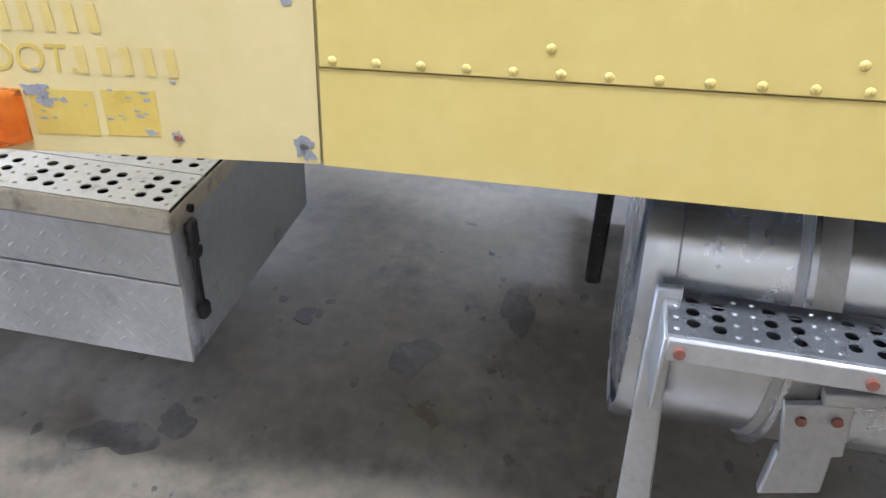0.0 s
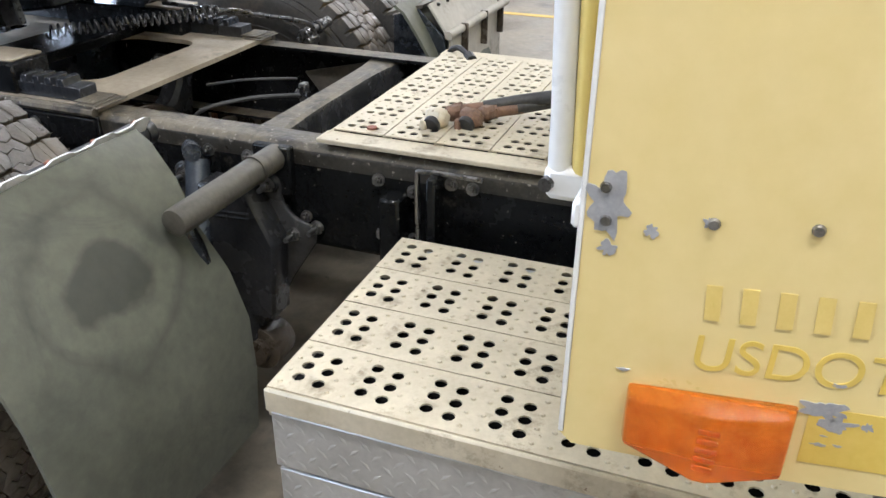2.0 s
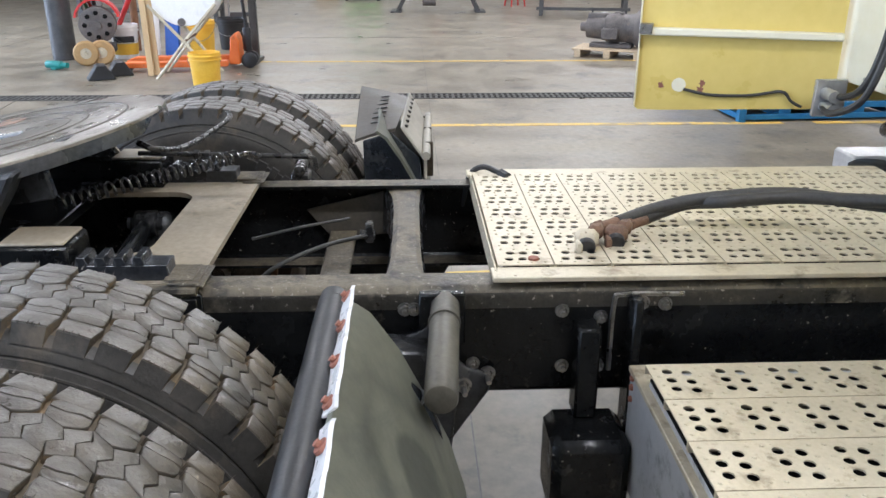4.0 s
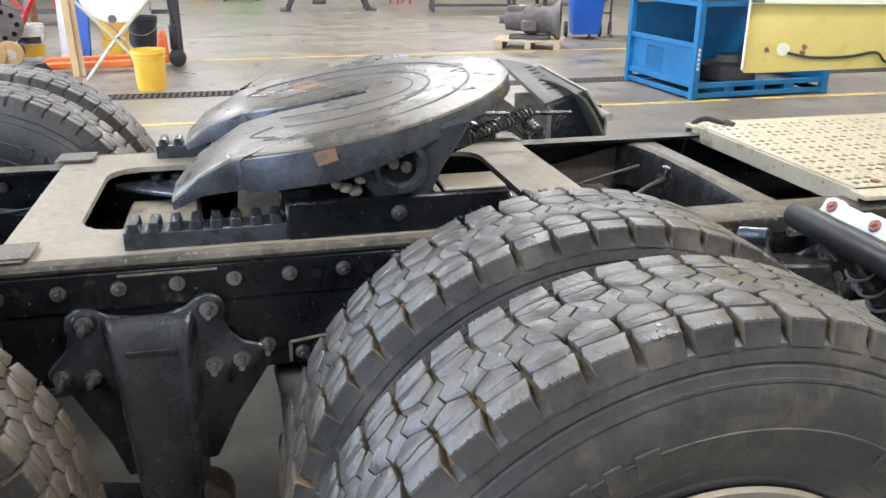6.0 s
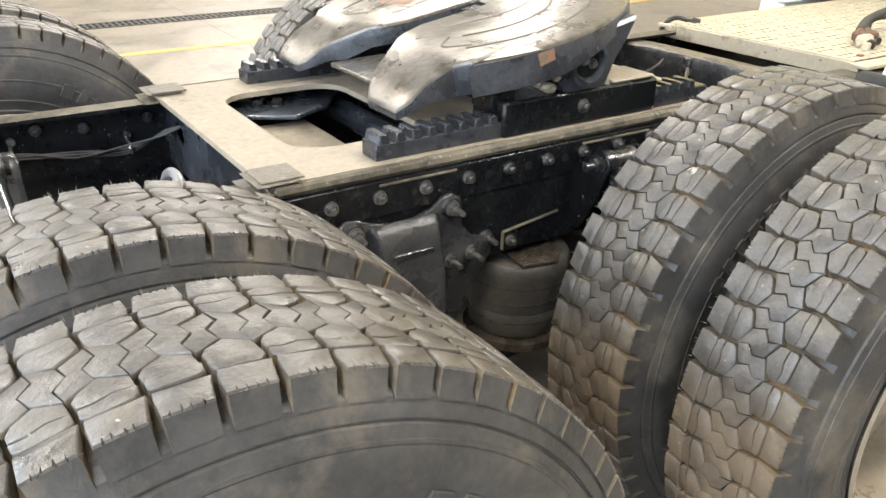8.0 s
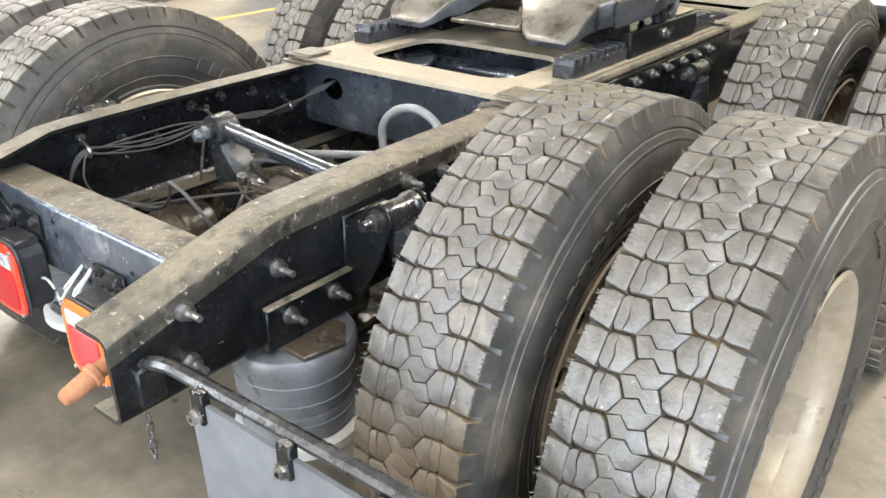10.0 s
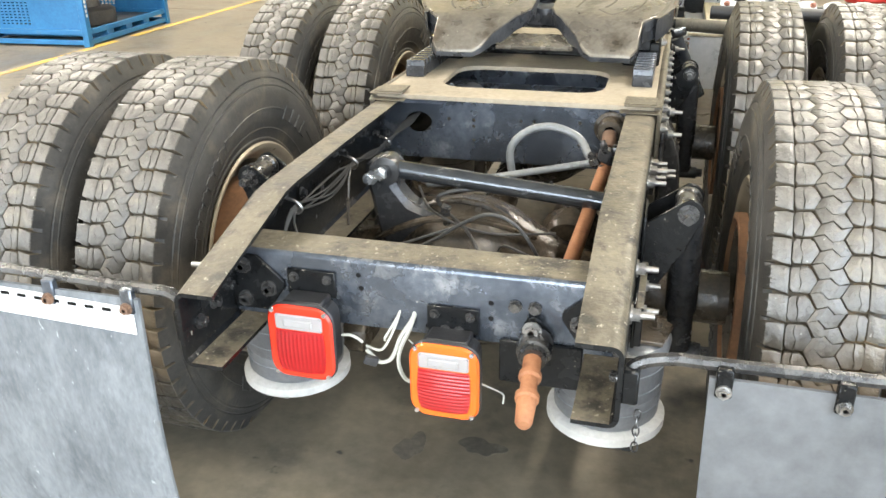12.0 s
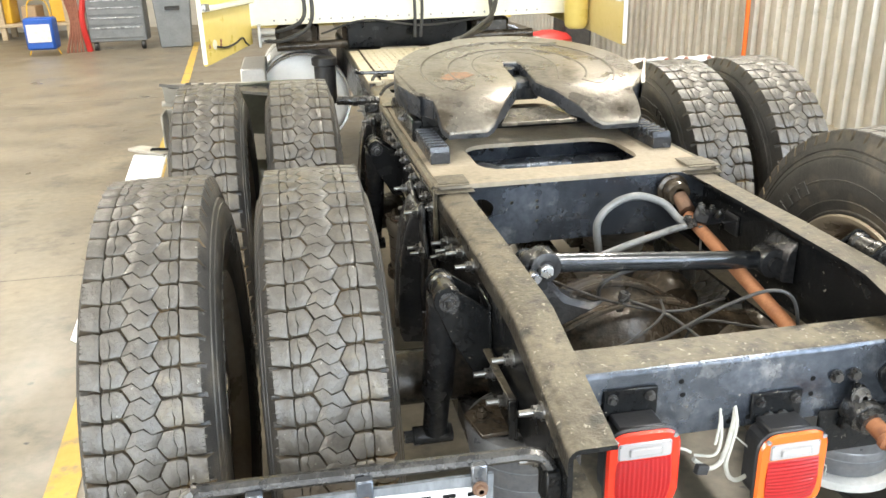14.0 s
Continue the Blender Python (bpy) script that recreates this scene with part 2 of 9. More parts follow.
M["flap"] = mat("grey_rubber_flap", (0.105, 0.118, 0.130), (0.225, 0.242, 0.258), 0.44, 0, 6, 0.4, 60, (0.085, 0.096, 0.108), 9, 0.55, spot_soft=0.14, specks=(0.36, 0.38, 0.39), speck_scale=48.0, speck_at=0.69, stretch=(1.5, 1, 0.6))
M["flap_dull"] = mat("dull_rubber_flap", (0.075, 0.078, 0.082), (0.14, 0.145, 0.15), 0.5, 0, 3, 0.12, 50, (0.22, 0.225, 0.23), 2.5, 0.62)

def ring_stain(m, centre, colour, radius):
    """A round wash stain with wavy rings of its own on a sheet."""
    t = m.node_tree
    n, li = t.nodes, t.links
    bsdf = n["Principled BSDF"]
    src = bsdf.inputs["Base Color"].links[0].from_socket
    co = n.new("ShaderNodeTexCoord")
    wob = n.new("ShaderNodeTexNoise")
    wob.inputs["Scale"].default_value, wob.inputs["Detail"].default_value = 5.0, 5.0
    li.new(co.outputs["Object"], wob.inputs["Vector"])
    off = n.new("ShaderNodeVectorMath")
    off.operation = "MULTIPLY_ADD"
    off.inputs[1].default_value, off.inputs[2].default_value = (0.16, 0.16, 0.16), tuple(-c - 0.08 for c in centre)
    li.new(wob.outputs["Color"], off.inputs[0])
    add = n.new("ShaderNodeVectorMath")
    li.new(co.outputs["Object"], add.inputs[0])
    li.new(off.outputs[0], add.inputs[1])
    ln = n.new("ShaderNodeVectorMath")
    ln.operation = "LENGTH"
    li.new(add.outputs[0], ln.inputs[0])
    rg = n.new("ShaderNodeMapRange")
    rg.inputs[2].default_value = radius
    li.new(ln.outputs["Value"], rg.inputs[0])
    cr = n.new("ShaderNodeValToRGB")
    el = cr.color_ramp.elements
    el[0].position, el[0].color = 0.0, (0.75, 0.75, 0.75, 1)
    el[1].position, el[1].color = 1.0, (0.0, 0.0, 0.0, 1)
    for pos, v in ((0.34, 0.70), (0.42, 0.10), (0.58, 0.0), (0.70, 0.45), (0.80, 0.12)):
        e = el.new(pos)
        e.color = (v, v, v, 1)
    li.new(rg.outputs[0], cr.inputs[0])
    mx = n.new("ShaderNodeMix")
    mx.data_type = "RGBA"
    li.new(cr.outputs[0], mx.inputs[0])
    li.new(src, mx.inputs[6])
    mx.inputs[7].default_value = (*colour, 1)
    li.new(mx.outputs[2], bsdf.inputs["Base Color"])


M["flap_black"] = mat("black_rubber_flap", (0.074, 0.077, 0.060), (0.135, 0.138, 0.104), 0.5, 0, 3.5, 0.2, 50, (0.055, 0.058, 0.048), 3.0, 0.52, spot_soft=0.2, swirl=1.2)
ring_stain(M["flap_black"], (0.97, 1.79, 0.80), (0.030, 0.032, 0.028), 0.25)
M["white_strip"] = mat("white_reflector", (0.60, 0.60, 0.60), (0.72, 0.72, 0.72), 0.3, 0, 20, 0.05, 100)
M["red_strip"] = mat("red_reflector", (0.55, 0.025, 0.02), (0.66, 0.04, 0.03), 0.3, 0, 20, 0.05, 100)
M["rust_bolt"] = mat("rusty_bolt", (0.20, 0.075, 0.05), (0.36, 0.16, 0.11), 0.7, 0.2, 30, 0.3, 120)
M["cast_black"] = mat("black_cast_iron", (0.014, 0.015, 0.017), (0.040, 0.040, 0.041), 0.24, 0.1, 10, 0.4, 120, (0.09, 0.08, 0.066), 9, 0.65, spec=0.5)

M["rust_faint"] = mat("faint_rust", (0.20, 0.105, 0.06), (0.28, 0.16, 0.095), 0.65, 0.15, 30, 0.4, 60, (0.14, 0.11, 0.08), 40, 0.5)
M["seam"] = mat("dirty_yellow_seam", (0.20, 0.15, 0.045), (0.32, 0.24, 0.08), 0.6, 0, 20, 0.1)
M["stain"] = mat("oil_stained_concrete", (0.070, 0.064, 0.055), (0.155, 0.139, 0.115), 0.42, 0, 6, 0.2, 40, (0.19, 0.17, 0.138), 9, 0.53)
M["lamp_base"] = mat("orange_base", (0.70, 0.24, 0.03), (0.95, 0.62, 0.18), 0.4, 0, 45, 0.05)


# ---- mesh helpers ----
def bm_new():
    return bmesh.new()


def part(name, bm, material, parent=None, label="", angle=38, kind=""):
    me = bpy.data.meshes.new(name)
    bmesh.ops.recalc_face_normals(bm, faces=bm.faces[:])
    bm.to_mesh(me)
    bm.free()
    for m in material if isinstance(material, (list, tuple)) else (material,):
        me.materials.append(m)
    me.shade_smooth()
    me.set_sharp_from_angle(angle=radians(angle))
    ob = new(name, me)
    if parent:
        ob.parent = parent
    return tagged(ob, label, kind=kind)


def twin(ob, parent, m, name=None):
    """A second part on the same mesh, at another pose."""
    o = new(name or ob.name.split(".")[0], ob.data)
    o.parent = parent
    o.matrix_basis = m
    if "label" in ob:
        o["label"] = ob["label"]
    return o


def thing(name, at, label, category, group="", rz=0.0):
    e = new(name)
    e.matrix_basis = pose(*at, 0, 0, rz)
    e.empty_display_size = 0.1
    return tagged(e, label, category, group)


def merge(bm, tmp, mi=0):
    for f in tmp.faces:
        f.material_index = mi
    me = bpy.data.meshes.new("tmp")
    tmp.to_mesh(me)
    tmp.free()
    bm.from_mesh(me)
    bpy.data.meshes.remove(me)


def box(bm, lo, hi, bev=0.003, m=None, mi=0, seg=1):
    """A box from corner to corner, its edges chamfered, turned by m."""
    t = bmesh.new()
    c = [(a + b) / 2 for a, b in zip(lo, hi)]
    s = [abs(b - a) for a, b in zip(lo, hi)]
    bmesh.ops.create_cube(t, size=1.0, matrix=Matrix.Translation(c) @ Matrix.Diagonal((*s, 1)))
    b = min(bev, min(s) * 0.45)
    if b > 0:
        bmesh.ops.bevel(t, geom=t.edges[:], offset=b, segments=seg, affect="EDGES", profile=0.5)
    if m is not None:
        bmesh.ops.transform(t, matrix=m, verts=t.verts[:])
    merge(bm, t, mi)


def obox(bm, c, s, rx=0, ry=0, rz=0, bev=0.003, mi=0):
    """A box by its centre, size and turn in degrees."""
    box(bm, [-v / 2 for v in s], [v / 2 for v in s], bev, pose(*c, rx, ry, rz), mi)


def cyl(bm, p0, p1, r, r1=None, seg=16, mi=0, bev=0.0):
    p0, p1 = Vector(p0), Vector(p1)
    d = p1 - p0
    t = bmesh.new()
    m = Matrix.Translation((p0 + p1) / 2) @ d.to_track_quat("Z", "Y").to_matrix().to_4x4()
    bmesh.ops.create_cone(t, cap_ends=True, segments=seg, radius1=r, radius2=r if r1 is None else r1, depth=d.length, matrix=m)
    if bev:
        ed = [e for e in t.edges if any(len(f.verts) > 4 for f in e.link_faces)]
        bmesh.ops.bevel(t, geom=ed, offset=bev, segments=2, affect="EDGES", profile=0.5)
    merge(bm, t, mi)


def nut(bm, p, d, r=0.014, h=0.012, stud=0.016, mi=0):
    """A washer, a hexagonal nut and a stud end, along d from p."""
    p, d = Vector(p), Vector(d).normalized()
    cyl(bm, p, p + d * 0.004, r * 1.35, seg=14, mi=mi)
    cyl(bm, p + d * 0.004, p + d * (0.004 + h), r, seg=6, mi=mi)
    if stud:
        cyl(bm, p + d * h, p + d * (h + stud), r * 0.55, r * 0.45, seg=10, mi=mi)


def smooth_path(pts, n=8):
    """A Catmull-Rom line through the points."""
    p = [Vector(v) for v in pts]
    p = [2 * p[0] - p[1]] + p + [2 * p[-1] - p[-2]]
    out = []
    for i in range(1, len(p) - 2):
        a, b, c, d = p[i - 1:i + 3]
        for k in range(n):
            t = k / n
            out.append(0.5 * (2 * b + (c - a) * t + (2 * a - 5 * b + 4 * c - d) * t * t + (3 * b - a - 3 * c + d) * t ** 3))
    out.append(p[-2])
    return out


def tube(bm, pts, r, seg=8, n=6, mi=0, smooth=True):
    pts = smooth_path(pts, n) if smooth else [Vector(v) for v in pts]
    rings, up = [], Vector((0.13, 0.21, 1)).normalized()
    for i, p in enumerate(pts):
        d = (pts[min(i + 1, len(pts) - 1)] - pts[max(i - 1, 0)]).normalized()
        a = d.cross(up)
        if a.length < 0.05:
            a = d.cross(Vector((1, 0, 0)))
        a.normalize()
        b = d.cross(a)
        up = a.cross(d)
        rings.append([bm.verts.new(p + r * (math.cos(2 * math.pi * k / seg) * a + math.sin(2 * math.pi * k / seg) * b)) for k in range(seg)])
    fs = []
    for q, w in zip(rings, rings[1:]):
        fs += [bm.faces.new((q[k], q[(k + 1) % seg], w[(k + 1) % seg], w[k])) for k in range(seg)]
    fs += [bm.faces.new(rings[0][::-1]), bm.faces.new(rings[-1])]
    for f in fs:
        f.material_index = mi


def lathe(bm, profile, axis="x", seg=64, mi=0, close=False, m=None):
    """Turns a profile of (along the axis, radius) round the axis."""
    rings = []
    for a, r in profile:
        ring = []
        for k in range(seg):
            c, s = r * math.cos(2 * math.pi * k / seg), r * math.sin(2 * math.pi * k / seg)
            v = Vector((a, c, s) if axis == "x" else (c, a, s) if axis == "y" else (c, s, a))
            ring.append(bm.verts.new(m @ v if m is not None else v))
        rings.append(ring)
    pairs = list(zip(rings, rings[1:])) + ([(rings[-1], rings[0])] if close else [])
    for q, w in pairs:
        for k in range(seg):
            f = bm.faces.new((q[k], q[(k + 1) % seg], w[(k + 1) % seg], w[k]))
            f.material_index = mi
    return rings


def prism(bm, poly, axis, a, b, mi=0, bev=0.0):
    """A polygon drawn across an axis, from a to b along it. In x: (y, z); in y: (x, z); in z: (x, y)."""
    t = bmesh.new()

    def at(u, v, w):
        return (w, u, v) if axis == "x" else (u, w, v) if axis == "y" else (u, v, w)

    lo = [t.verts.new(at(u, v, a)) for u, v in poly]
    hi = [t.verts.new(at(u, v, b)) for u, v in poly]
    t.faces.new(lo[::-1])
    t.faces.new(hi)
    for k in range(len(poly)):
        t.faces.new((lo[k], lo[(k + 1) % len(poly)], hi[(k + 1) % len(poly)], hi[k]))
    bmesh.ops.recalc_face_normals(t, faces=t.faces[:])
    if bev:
        bmesh.ops.bevel(t, geom=t.edges[:], offset=bev, segments=1, affect="EDGES", profile=0.5)
    merge(bm, t, mi)


def rrect(cx, cy, w, h, r, n=4):
    """A rounded rectangle's outline."""
    out = []
    for sx, sy, a0 in ((1, 1, 0), (-1, 1, 90), (-1, -1, 180), (1, -1, 270)):
        for k in range(n + 1):
            a = radians(a0 + 90 * k / n)
            out.append((cx + sx * (w / 2 - r) + r * math.cos(a), cy + sy * (h / 2 - r) + r * math.sin(a)))
    return out


def sheet(bm, outer, holes, axis, a, b, mi=0):
    """A plate with holes cut through it, from a to b along the axis."""
    t = bmesh.new()

    def at(u, v, w):
        return (w, u, v) if axis == "x" else (u, w, v) if axis == "y" else (u, v, w)

    edges = []
    for loop in [outer] + list(holes):
        vs = [t.verts.new(at(u, v, a)) for u, v in loop]
        edges += [t.edges.new((vs[k], vs[(k + 1) % len(vs)])) for k in range(len(vs))]
    bmesh.ops.triangle_fill(t, use_beauty=True, use_dissolve=False, edges=edges)
    ret = bmesh.ops.extrude_face_region(t, geom=t.faces[:])
    vs = [v for v in ret["geom"] if isinstance(v, bmesh.types.BMVert)]
    d = at(0, 0, b - a)
    bmesh.ops.translate(t, verts=vs, vec=d)
    bmesh.ops.recalc_face_normals(t, faces=t.faces[:])
    merge(bm, t, mi)

# ---- setting ----
M["concrete"] = mat("workshop_concrete", (0.128, 0.110, 0.081), (0.252, 0.218, 0.163), 0.40, 0, 1.9, 0.2, 30, (0.062, 0.057, 0.050), 2.4, 0.54, 0.14, spot_soft=0.17, specks=(0.045, 0.042, 0.038), speck_scale=9.0, speck_at=0.69)
M["corrugated"] = mat("corrugated_steel", (0.40, 0.385, 0.345), (0.53, 0.51, 0.465), 0.45, 0.35, 1.5, 0.05, 30, (0.27, 0.25, 0.21), 2, 0.6)
M["wall_white"] = mat("painted_wall", (0.55, 0.53, 0.48), (0.66, 0.64, 0.59), 0.7, 0, 1.0, 0.1, 40)
M["checker"] = mat("checker_plate_wall", (0.36, 0.36, 0.35), (0.46, 0.46, 0.45), 0.4, 0.5, 2, 0.6, 18)
M["ceiling"] = mat("ceiling_white", (0.50, 0.49, 0.46), (0.60, 0.59, 0.56), 0.8, 0, 1, 0.05, 20)
M["line_yellow"] = mat("worn_floor_line", (0.52, 0.33, 0.05), (0.62, 0.43, 0.10), 0.6, 0, 3, 0.1, 50, (0.25, 0.21, 0.15), 5, 0.52)
M["grate"] = mat("drain_grate", (0.03, 0.03, 0.028), (0.08, 0.075, 0.065), 0.6, 0.4, 9, 0.2, 60)

XE, XW, YN, YS, ZC = 3.75, -24.0, 17.0, -10.0, 6.0

bm = bm_new()
box(bm, (XW - 6, YS - 12, -0.3), (XE + 6, YN + 0.2, 0.0), 0)
floor = part("floor", bm, M["concrete"])
tagged(floor, "stained grey-brown concrete workshop floor", "floor", kind="structure")

# east wall of corrugated steel sheet, with an open vehicle door behind the truck
def corrugated(y0, y1, z0, z1):
    prof, y = [], y0
    while y < y1:
        for dy, dx in ((0.0, 0.0), (0.07, 0.0), (0.095, 0.045), (0.165, 0.045)):
            prof.append((XE - dx, min(y + dy, y1)))
        y += 0.19
    bm = bm_new()
    prism(bm, prof + [(XE + 0.15, y1 + 0.001), (XE + 0.15, y0)], "z", z0, z1)
    tagged(part("wall_east", bm, M["corrugated"], angle=20), "corrugated pale steel sheet wall", "wall", kind="structure")


corrugated(-1.75, YN, 0.0, ZC)
corrugated(-6.70, -1.75, 4.3, ZC)
corrugated(YS, -6.70, 0.0, ZC)

bm = bm_new()
box(bm, (XW - 0.2, YS, 0), (XW, YN, ZC), 0)
tagged(part("wall_west", bm, M["wall_white"]), "painted workshop wall far behind", "wall", kind="structure")
bm = bm_new()
box(bm, (XW, YS + 0.3, 0.0), (XW + 0.012, YN - 0.3, 2.4), 0.003)
tagged(part("wall_panel", bm, M["checker"]), "checker plate wainscot on the far wall", "wall panel", kind="structure")
bm = bm_new()
box(bm, (XW, YN, 0), (XE + 0.15, YN + 0.2, ZC), 0)
tagged(part("wall_north", bm, M["wall_white"]), "painted workshop end wall", "wall", kind="structure")
# south wall with two open doorways
bm = bm_new()
xs = [XW, -12.7, -8.3, -2.4, 2.0, XE + 0.15]
for k in (0, 2, 4):
    box(bm, (xs[k], YS - 0.2, 0), (xs[k + 1], YS, ZC), 0)
for k in (1, 3):
    box(bm, (xs[k], YS - 0.2, 4.4), (xs[k + 1], YS, ZC), 0)
tagged(part("wall_south", bm, M["wall_white"]), "workshop wall with two open vehicle doors", "wall", kind="structure")
bm = bm_new()
box(bm, (XW - 0.2, YS - 0.2, ZC), (XE + 0.15, YN + 0.2, ZC + 0.2), 0)
tagged(part("ceiling", bm, M["ceiling"]), "pale workshop ceiling", "ceiling", kind="structure")

# ---- truck ----
truck = thing("semi_truck", (0, 0, 0), "yellow tractor unit with a bare black rear frame", "truck")

RO, RW = 0.432, 0.085          # rail: outer face, flange width
ZT, ZB = 0.893, 0.628          # rail: top, bottom
YE, YB = -1.18, -0.80          # rail: rear end, where its top begins to slope
YR, YF = -0.36, 1.068           # drive axles
TR, ZA = 0.562, 0.508           # tyre radius, height of the axles


def rail():
    bm = bm_new()
    t = 0.009
    ze = 0.795

    def zt(y):
        return ZT if y > YB else ZT - (YB - y) / (YB - YE) * (ZT - ze)

    ys = [YE, -1.06, -0.93, YB - 0.03, YB + 0.03, -0.5, 0.5, 2.0, 4.8]
    rings = []
    for y in ys:
        zz = zt(y) if abs(y - YB) > 0.05 else zt(y) - (0.004 if y > YB else 0.0)
        c = 0.022
        arc = [(RO - c + c * math.sin(a), c - c * math.cos(a)) for a in [radians(k * 22.5) for k in range(5)]]
        pts = [(RO - RW, zz)] + [(x, zz - d) for x, d in arc] + [(RO, zz - c - 0.028)] + [(x, ZB + d) for x, d in arc[::-1]] + [(RO - RW, ZB), (RO - RW, ZB + t), (RO - t - 0.008, ZB + t), (RO - t, ZB + t + 0.008), (RO - t, zz - t - 0.008), (RO - t - 0.008, zz - t), (RO - RW, zz - t)]
        rings.append([bm.verts.new((x, y, z)) for x, z in pts])
    for a, b in zip(rings, rings[1:]):
        for k in range(len(a)):
            f = bm.faces.new((a[k], a[(k + 1) % len(a)], b[(k + 1) % len(a)], b[k]))
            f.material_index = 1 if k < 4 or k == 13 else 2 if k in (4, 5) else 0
    bm.faces.new(rings[0])
    bm.faces.new(rings[-1][::-1])
    return bm


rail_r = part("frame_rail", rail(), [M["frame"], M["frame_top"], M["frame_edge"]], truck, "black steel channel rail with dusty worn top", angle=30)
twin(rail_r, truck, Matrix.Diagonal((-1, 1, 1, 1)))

# outer reinforcing liner under the mounting plate
for s in (1, -1):
    bm = bm_new()
    box(bm, (s * RO, 0.0, ZB + 0.01), (s * (RO + 0.011), 1.32, ZT - 0.004), 0.002)
    box(bm, (s * (RO + 0.008), 0.004, 0.803), (s * (RO + 0.015), 1.31, 0.881), 0.002)
    part("frame_liner", bm, M["frame"], truck)
    bm = bm_new()
    tube(bm, [(s * (RO + 0.014), 0.23, 0.872), (s * (RO + 0.014), 0.42, 0.872)], 0.004, 6, smooth=False)
    part("weld_bead", bm, M["frame_top"], truck)
    bm = bm_new()
    tube(bm, [(s * (RO + 0.014), 0.78, 0.870), (s * (RO + 0.014), 1.0, 0.870)], 0.004, 6, smooth=False)
    part("weld_bead", bm, M["frame_top"], truck)
    bm = bm_new()
    box(bm, (s * (RO + 0.001), -0.012, 0.735), (s * (RO + 0.015), 0.0, ZT + 0.01), 0.003)
    part("liner_end", bm, M["frame_top"], truck)
    bm = bm_new()
    tube(bm, [(s * (RO + 0.004), 0.01, ZT + 0.004), (s * (RO + 0.004), 0.66, ZT + 0.004), (s * (RO + 0.004), 1.31, ZT + 0.004)], 0.013, 8)
    part("edge_angle", bm, M["frame_top"], truck)

# mounting plate with its two openings
bm = bm_new()
outer = [(-0.425, 0.0), (0.425, 0.0), (0.425, 1.31), (-0.425, 1.31)]
sheet(bm, outer, [rrect(0, 0.298, 0.53, 0.335, 0.085, 5), rrect(0, 1.0, 0.50, 0.30, 0.07, 5)], "z", ZT + 0.002, ZT + 0.016)
part("mounting_plate", bm, M["plate"], truck, "dusty steel mounting plate with rounded openings", angle=30)
for s in (1, -1):
    for y0, y1 in ((-0.035, 0.085), (1.235, 1.32)):
        for k in range(3):
            bm = bm_new()
            obox(bm, (s * (0.385 + 0.006 * (k % 2)), (y0 + y1) / 2 + 0.012 * (k - 1.5) * (1 if y0 < 0 else -1), ZT + 0.018 + 0.0035 * k if y0 > 0 or k else ZT + 0.0035), (0.115 - 0.012 * k, (y1 - y0) * 0.75, 0.0035), rz=random.uniform(-1.2, 1.2), bev=0.002)
            part("shim", bm, M["frame_top"], truck)


